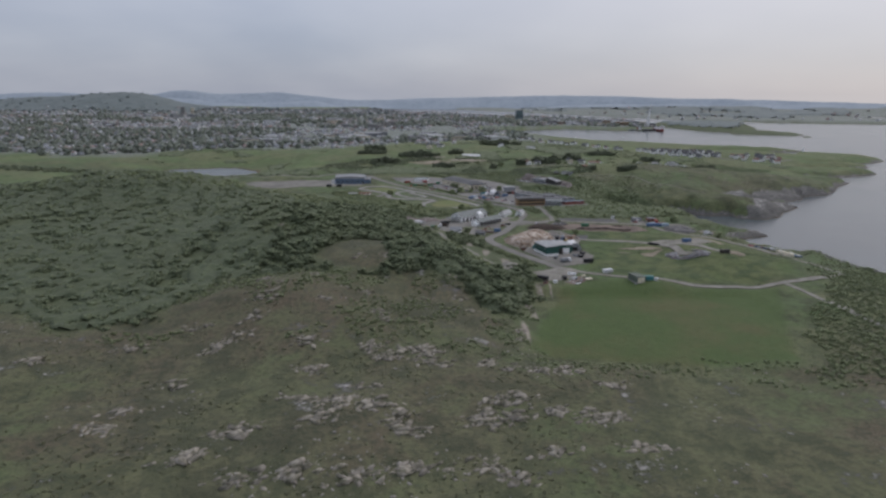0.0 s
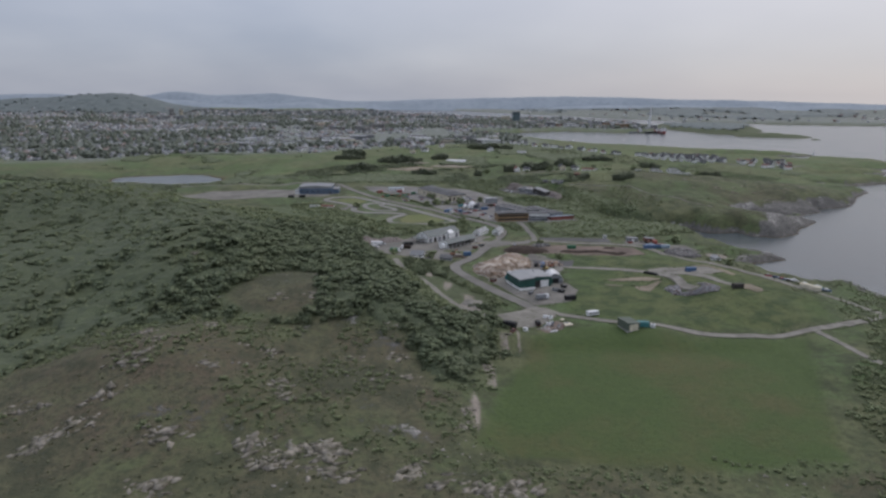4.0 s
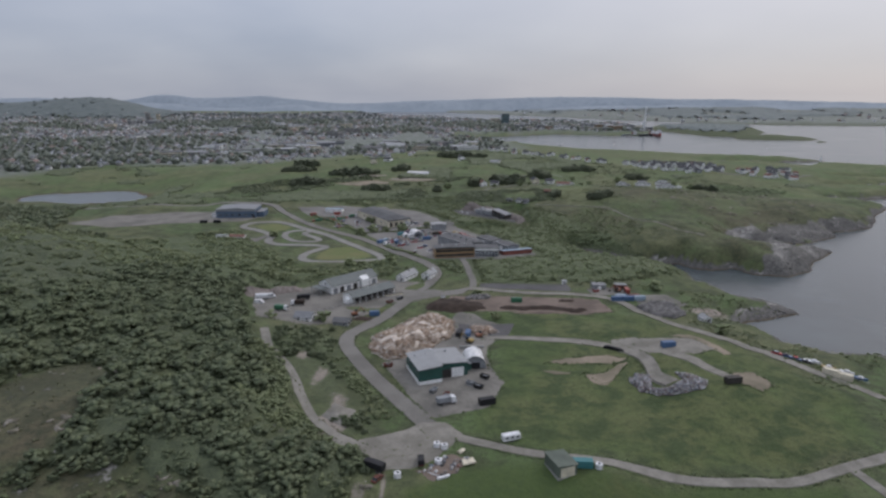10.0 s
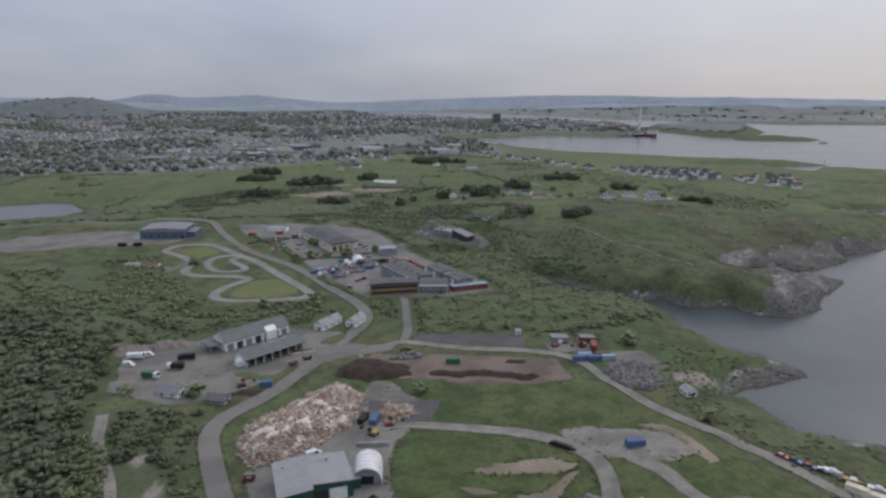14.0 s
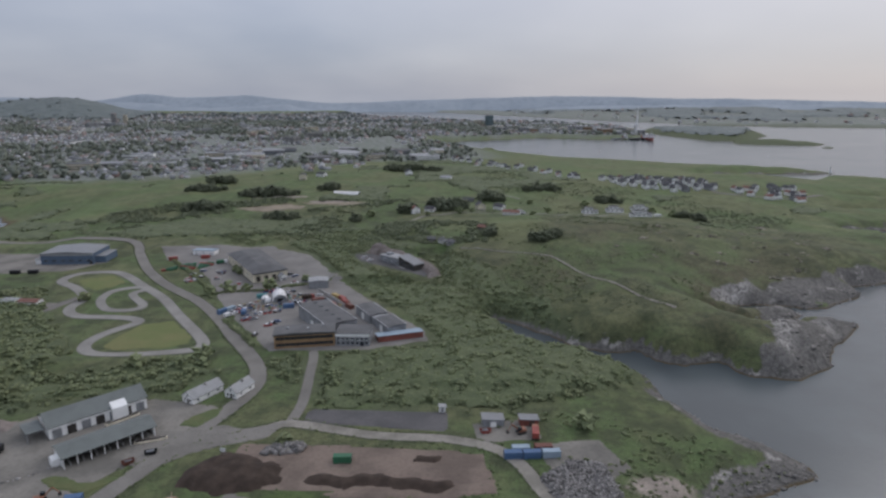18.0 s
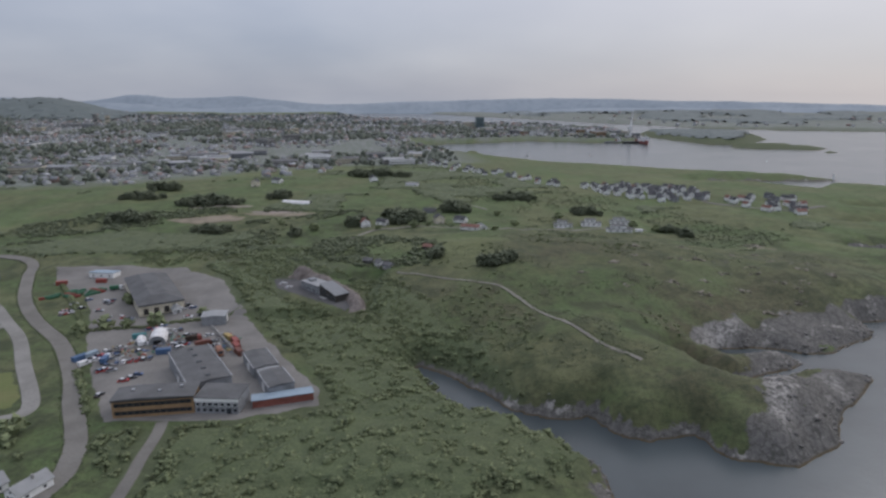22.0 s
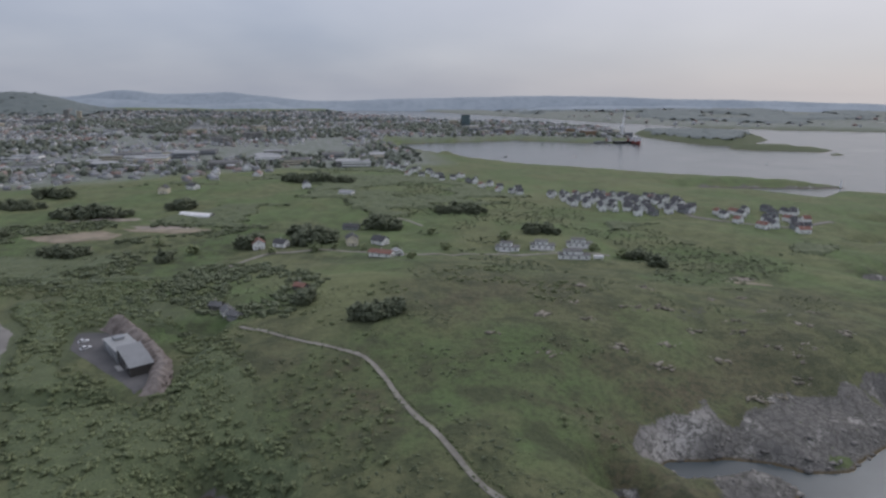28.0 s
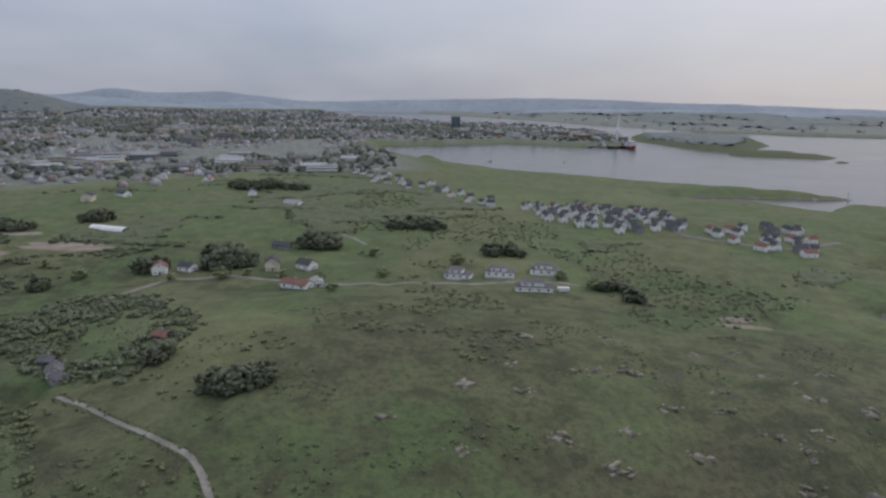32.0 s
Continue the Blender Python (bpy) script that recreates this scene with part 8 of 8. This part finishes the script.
strip("road", [(486, 1180), (492, 1150), (487, 1127), (478, 1095), (500, 1080), (545, 1062), (600, 1085)], 5, M_ASPHALT, 0.3, label="asphalt lane through the village")
strip("road", [(123, 885), (124, 906), (136, 932), (170, 935), (205, 925), (238, 918), (275, 941), (320, 950), (370, 952)], 3.2, M_TRACK, 0.25, label="narrow gravel lane between farm houses")
strip("path", [(195, 1060), (220, 1044), (237, 1022)], 2.6, M_TRACK, 0.25, label="pale track over a meadow", category="path")
bm = bmesh.new()
bm.faces.new([bm.verts.new((x, y, ground_at(60, 972) + 0.4)) for x, y in ((44, 974), (56, 980), (70, 979), (72, 972), (62, 965), (50, 966))])
tagged(new("pond_water", mesh_of("pond_water", [v.co[:] for v in bm.verts], [[v.index for v in f.verts] for f in bm.faces], M_POND)), "small still pond among reeds", "pond", kind="structure")
bm.free()
for ring in ([(-60, 976), (-10, 1000), (12, 990), (10, 972), (-24, 964)], [(-12, 946), (10, 952), (14, 930), (4, 914), (-18, 915), (-4, 932)], [(3, 1004), (78, 1006), (60, 996), (20, 994)]):
    patch("dry_field", ring, M_SAND, 0.3, 3.0, label="strip of dry pale field", category="field")
patch("sand_bank", [(424, 893), (440, 900), (456, 894), (440, 888)], M_SAND, 0.25, 2.5, label="small pale sand hollow near the shore", category="sand")


# ---------------------------------------------------------------- the town
def tri_proto(bm):
    bmesh.ops.triangulate(bm, faces=bm.faces)
    bm.verts.index_update()
    v = np.array([p.co[:] for p in bm.verts])
    f = np.array([[q.index for q in p.verts] for p in bm.faces])
    bm.free()
    return v, f


HOUSE_WALLS = [tri_proto(prism(gable_profile(w, h, r), -l / 2, l / 2)) for w, l, h, r in ((8, 10, 4.0, 2.6), (8, 12, 5.2, 2.4), (9, 9, 5.5, 3.0), (7, 11, 3.2, 2.4))]
HOUSE_ROOFS = [tri_proto(prism(roof_profile(w, h, r, 0.5, 0.3), -l / 2 - 0.4, l / 2 + 0.4)) for w, l, h, r in ((8, 10, 4.0, 2.6), (8, 12, 5.2, 2.4), (9, 9, 5.5, 3.0), (7, 11, 3.2, 2.4))]
LITE = [crown_proto(rng, 7, 0.5, 0.8, 0.05, size=0.48) for _ in range(5)]


def streets(x, y):
    """Rows of houses with greens between them."""
    return (wave(x, y, 150, 131) + 0.5 * wave(x, y, 60, 132) > -0.38) & (shore(x, y) > 8) & (height(x, y) < 38)


def settle(ring, gap, rule, low=0.85, high=1.35, what="town_houses", label="white and dark gabled houses of a town"):
    x, y = scatter(ring, gap, rule)
    s = spots_of(x, y, low, high, 4, sink=0.6)
    s[:, 4] = np.round(s[:, 4] / 0.785) * 0.785 + 0.25 * wave(x, y, 200, 133) + 0.15 * rng.random(len(x))
    o = soup(what, HOUSE_WALLS, s, M_TOWN_WALL, label, "houses")
    soup("roofs", HOUSE_ROOFS, s, M_HAZED_TOWN_ROOF, "", "", kind="", parent=o)
    return len(x)


near_town = [(x, y) for x, y in TOWN]
settle(near_town, 23, lambda x, y: streets(x, y) & (y < 2500), 0.6, 0.98)
settle(near_town, 30, lambda x, y: streets(x, y) & (y >= 2500), 0.8, 1.25)
settle(FAR_TOWN, 130, lambda x, y: (shore(x, y) > 10) & (y < 3900) & (wave(x, y, 200, 134) > 0), 1.0, 1.7)
settle([(-30, 1210), (40, 1300), (20, 1400), (-80, 1280)], 30, lambda x, y: shore(x, y) > 8)
x, y = scatter(TOWN, 22, lambda x, y: (wave(x, y, 170, 135) + 0.6 * wave(x, y, 55, 136) - 0.5 * wave(x, y, 150, 131) > 0.12) & (shore(x, y) > 8) & (y < 3000))
soup("town_trees", LITE, spots_of(x, y, 5, 10, 5), M_HAZED_TOWN_LEAF, "green trees between the houses of a town", "trees")
x, y = scatter(TOWN, 46, lambda x, y: (wave(x, y, 160, 137) > -0.1) & (shore(x, y) > 8) & (y >= 2900))
soup("town_trees", LITE, spots_of(x, y, 8, 16, 5, squash=(0.5, 0.8)), M_HAZED_WOOD, "dark green trees in the far town", "trees")
thicket(ISLANDS[0], 5.0, lambda x, y: (shore(x, y) > 22) & (wave(x, y, 90, 138) > -0.5), M_HAZED_WOOD, "low scrub on an island", 13.0, "island_scrub")
thicket([(-2600, 2950), (-1150, 2950), (-1150, 3550), (-2600, 3600)], 9.0, lambda x, y: height(x, y) > 17, M_HAZED_WOOD, "dark woods on a hill behind the town", 20.0, "far_wood")
thicket([(400, 4400), (640, 3720), (1010, 3140), (1180, 2870), (1660, 2710), (2300, 2670), (3300, 2520), (4800, 3350), (4800, 4700), (100, 4800)], 11.0, lambda x, y: (shore(x, y) > 40) & (wave(x, y, 260, 138) + 0.5 * wave(x, y, 90, 139) > -0.25), M_HAZED_WOOD, "dark wooded ground far across the water", 32.0, "far_wood")


def block(x, y, turn, w, l, h, m, roof_m, label):
    """A large flat-roofed town building with bands of windows."""
    t = thing("town_block", x, y, turn, label, "large building", "large town buildings")
    part("wall", boxed(-w / 2, w / 2, -l / 2, l / 2, -3, h), m, t)
    part("roof", boxed(-w / 2 - 0.4, w / 2 + 0.4, -l / 2 - 0.4, l / 2 + 0.4, h, h + 0.6), roof_m, t)
    for f in range(int(h / 3.4)):
        part("window_band", boxed(-w / 2 - 0.1, w / 2 + 0.1, -l / 2 - 0.1, l / 2 + 0.1, 1.2 + 3.4 * f, 2.5 + 3.4 * f), M_GLASS, t)
    return t


for k in range(34):
    s = rng.random(4)
    x, y = -420 + 560 * s[0], 1290 + 260 * s[1] + 0.3 * (420 * s[0])
    if inland(np.array([x]), np.array([y]), TOWN)[0] < 25:
        continue
    block(x, y, 12 + 90 * int(s[2] * 2), 16 + 24 * s[3], 24 + 30 * s[2], 5 + 4 * s[3], [M_WHITE, M_GREYWALL, M_CREAM, M_PALEROOF, M_CONCRETE][k % 5], [M_PALEROOF, M_FELT, M_GREYROOF][k % 3], "large pale flat-roofed shop or warehouse in town")
for k in range(24):
    s = rng.random(4)
    x, y = -1150 + 1000 * s[0], 1750 + 900 * s[1]
    block(x, y, 30 * k, 14 + 10 * s[2], 30 + 30 * s[3], 8 + 10 * s[2], [M_WHITE, M_CREAM, M_CONCRETE, M_PALEROOF][k % 4], [M_FELT, M_GREYROOF][k % 2], "large pale block of flats in town")
block(-1180, 2900, 10, 16, 16, 38, M_CONCRETE, M_FELT, "tall grey tower block in town")
block(-1150, 2930, 10, 14, 14, 30, M_CREAM, M_FELT, "tall pale tower block in town")
# the harbour
block(300, 2560, 8, 26, 20, 38, M_TOWERGLASS, M_FELT, "tall blue-grey glass tower by the harbour")
block(262, 2575, 8, 26, 20, 20, M_CREAM, M_PALEROOF, "tall cream harbour building")
for k in range(26):
    s = rng.random(4)
    x = 310 + 410 * (k % 13) / 12 + 12 * s[0]
    y = 2225 + 30 * s[1] + (110 if k >= 13 else 0) + 40 * (x < 520)
    if shore(np.array([x]), np.array([y]))[0] < 14:
        continue
    block(x, y, 8 + 10 * s[2], 22 + 16 * s[2], 18 + 14 * s[3], 7 + 6 * s[3], [M_GREYWALL, M_CREAM, M_PALEROOF, M_BROWNBOARD, M_WHITE, M_CONCRETE][k % 6], [M_GREYROOF, M_PALEROOF, M_FELT][k % 3], "pale warehouse on the harbour quay")
for k in range(9):
    t = thing("storage_tank", 540 + 16 * (k % 5), 2330 + 18 * (k // 5), 0, "tall white storage silo on the quay", "silo", "silos")
    bm = bmesh.new()
    bmesh.ops.create_cone(bm, cap_ends=True, segments=14, radius1=5.5, radius2=5.5, depth=17, matrix=pose(0, 0, 8))
    part("drum", bm, M_PALEROOF, t)
    bm = bmesh.new()
    bmesh.ops.create_cone(bm, cap_ends=True, segments=14, radius1=5.6, radius2=0.6, depth=2.2, matrix=pose(0, 0, 17.5))
    part("cap", bm, M_STEEL, t)
t = thing("harbour_crane", 700, 2190, 25, "tall white harbour crane with a raised jib", "crane")
part("tower", boxed(-3, 3, -3, 3, 0, 26), M_VANWHITE, t)
part("jib", tube(bmesh.new(), (0, 0, 26), (10, 6, 74), 2.2, 0.8, 6), M_VANWHITE, t)
part("machine_house", boxed(-7, 4, -3.5, 3.5, 22, 29), M_VANWHITE, t)


def vessel(x, y, turn, l, w, m, label, deck=True):
    t = thing("ship", x, y, turn, label, "ship", "ships", z=-0.6)
    bm = bmesh.new()
    rings = []
    for i in range(11):
        s = i / 10
        half = w / 2 * (1 - max(0.0, (s - 0.65) / 0.35) ** 2.2) * (0.86 + 0.14 * min(1, s * 5)) + 0.05
        top = 0.13 * l * (1 + 0.5 * max(0.0, s - 0.6) / 0.4) * 0.7
        rings.append([bm.verts.new((-l / 2 + l * s, half * c, z * top)) for c, z in ((-1, 1), (-0.92, 0.4), (-0.6, 0), (0.6, 0), (0.92, 0.4), (1, 1))])
    for a, b in zip(rings, rings[1:]):
        for k in range(5):
            bm.faces.new((a[k], a[k + 1], b[k + 1], b[k]))
        bm.faces.new((a[5], a[0], b[0], b[5]))
    bm.faces.new(rings[0])
    part("hull", bm, m, t)
    h = 0.091 * l
    part("superstructure", boxed(l * 0.18, l * 0.36, -w * 0.42, w * 0.42, h * 0.9, h * 2.1, bevel=0.3), M_VANWHITE, t, "white superstructure")
    part("bridge", boxed(l * 0.2, l * 0.32, -w * 0.46, w * 0.46, h * 2.1, h * 2.6, bevel=0.3), M_VANWHITE, t)
    part("bridge_windows", boxed(l * 0.2 - 0.06, l * 0.32 + 0.06, -w * 0.46 - 0.06, w * 0.46 + 0.06, h * 2.25, h * 2.45), M_GLASS, t)
    part("mast", tube(bmesh.new(), (l * 0.25, 0, h * 2.5), (l * 0.25, 0, h * 3.9), 0.014 * l, 0.006 * l, 6), M_STEEL, t)
    part("funnel", boxed(l * 0.10, l * 0.15, -w * 0.14, w * 0.14, h, h * 2.2), M_RED if deck else M_STEEL, t)
    part("deck_gear", boxed(-l * 0.4, l * 0.04, -w * 0.3, w * 0.3, h * 0.9, h * 1.15), M_GREYWALL, t)
    return t


vessel(712, 2108, -88, 78, 17, M_RED, "red and white supply ship moored at the quay")
vessel(690, 2118, 12, 60, 13, M_BLACK, "dark cargo ship moored at the quay")
vessel(640, 2126, 12, 52, 12, M_GREYWALL, "grey ship moored at the quay")
vessel(362, 1752, 40, 12, 3.6, M_BLACK, "small dark fishing boat in the bay", False)
vessel(312, 1615, 20, 7, 2.4, M_VANWHITE, "small white motorboat in the bay", False)
vessel(820, 1657, 80, 8, 2.6, M_BLACK, "small motorboat out on the water", False)
vessel(500, 1770, 60, 10, 3.2, M_RED, "small red fishing boat in the bay", False)
t = thing("beacon", 782, 1376, 0, "white beacon at the end of a spit", "beacon", z=0.0)
part("tower", tube(bmesh.new(), (0, 0, 0), (0, 0, 9), 1.3, 0.8, 10), M_VANWHITE, t)
part("lantern", tube(bmesh.new(), (0, 0, 9), (0, 0, 10.6), 0.9, 0.5, 10), M_STEEL, t)


# ---------------------------------------------------------------- far hills
def far_ridge(y0, x0, x1, low, swing, lump_m, seed, material, lean=0.0, peaks=()):
    """A backdrop of hills far beyond the town and the water."""
    x = np.arange(x0, x1 + 1, 25.0)
    crest = low + sum(up * np.exp(-((x - cx) / wide) ** 2) for cx, wide, up in peaks) + swing * wave(x, 0 * x, lump_m, seed) + 0.35 * swing * wave(x, 0 * x, lump_m / 4, seed + 1) + 0.12 * swing * wave(x, 0 * x, lump_m / 14, seed + 2) + lean * x
    fade = np.clip(np.minimum(x - x0, x1 - x) / 260, 0, 1)
    crest = np.maximum(crest * fade, 1)
    rows = [(-240, 0.0), (-120, 0.55), (-40, 0.92), (0, 1.0), (60, 0.7), (110, 0.0)]
    v = np.concatenate([np.column_stack([x, np.full_like(x, y0 + dy) + 25 * wave(x, x * 0 + dy, 180, seed + 3), crest * k - 1.5]) for dy, k in rows])
    n = len(x)
    f = [(r * n + i, r * n + i + 1, (r + 1) * n + i + 1, (r + 1) * n + i) for r in range(len(rows) - 1) for i in range(n - 1)]
    me = mesh_of("backdrop", v, f, material)
    for p in me.polygons:
        p.use_smooth = True
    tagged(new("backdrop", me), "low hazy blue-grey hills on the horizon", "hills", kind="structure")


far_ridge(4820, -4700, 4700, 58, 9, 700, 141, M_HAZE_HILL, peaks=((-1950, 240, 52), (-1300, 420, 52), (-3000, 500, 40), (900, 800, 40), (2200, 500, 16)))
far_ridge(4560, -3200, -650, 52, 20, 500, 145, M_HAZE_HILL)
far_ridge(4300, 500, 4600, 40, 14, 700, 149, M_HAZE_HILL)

# ---------------------------------------------------------------- scrub beside the gravel track
scrub([(8, 450), (17, 434), (24, 417), (31, 401), (40, 390), (52, 379), (57, 368), (48, 340), (38, 350), (22, 385), (4, 420), (-10, 450), (-6, 474)], 2.5, lambda x, y: wave(x, y, 12, 78) > -0.55, 1.4, 3.4, "dense green willow and birch scrub below a hill", name="field_edge_scrub")
scrub([(58, 402), (68, 400), (60, 416), (46, 438), (38, 452), (32, 462), (27, 455), (40, 438), (52, 420)], 2.4, lambda x, y: wave(x, y, 12, 79) > -0.35, 0.9, 2.4, "low green bushes between a track and a road", name="field_edge_scrub")
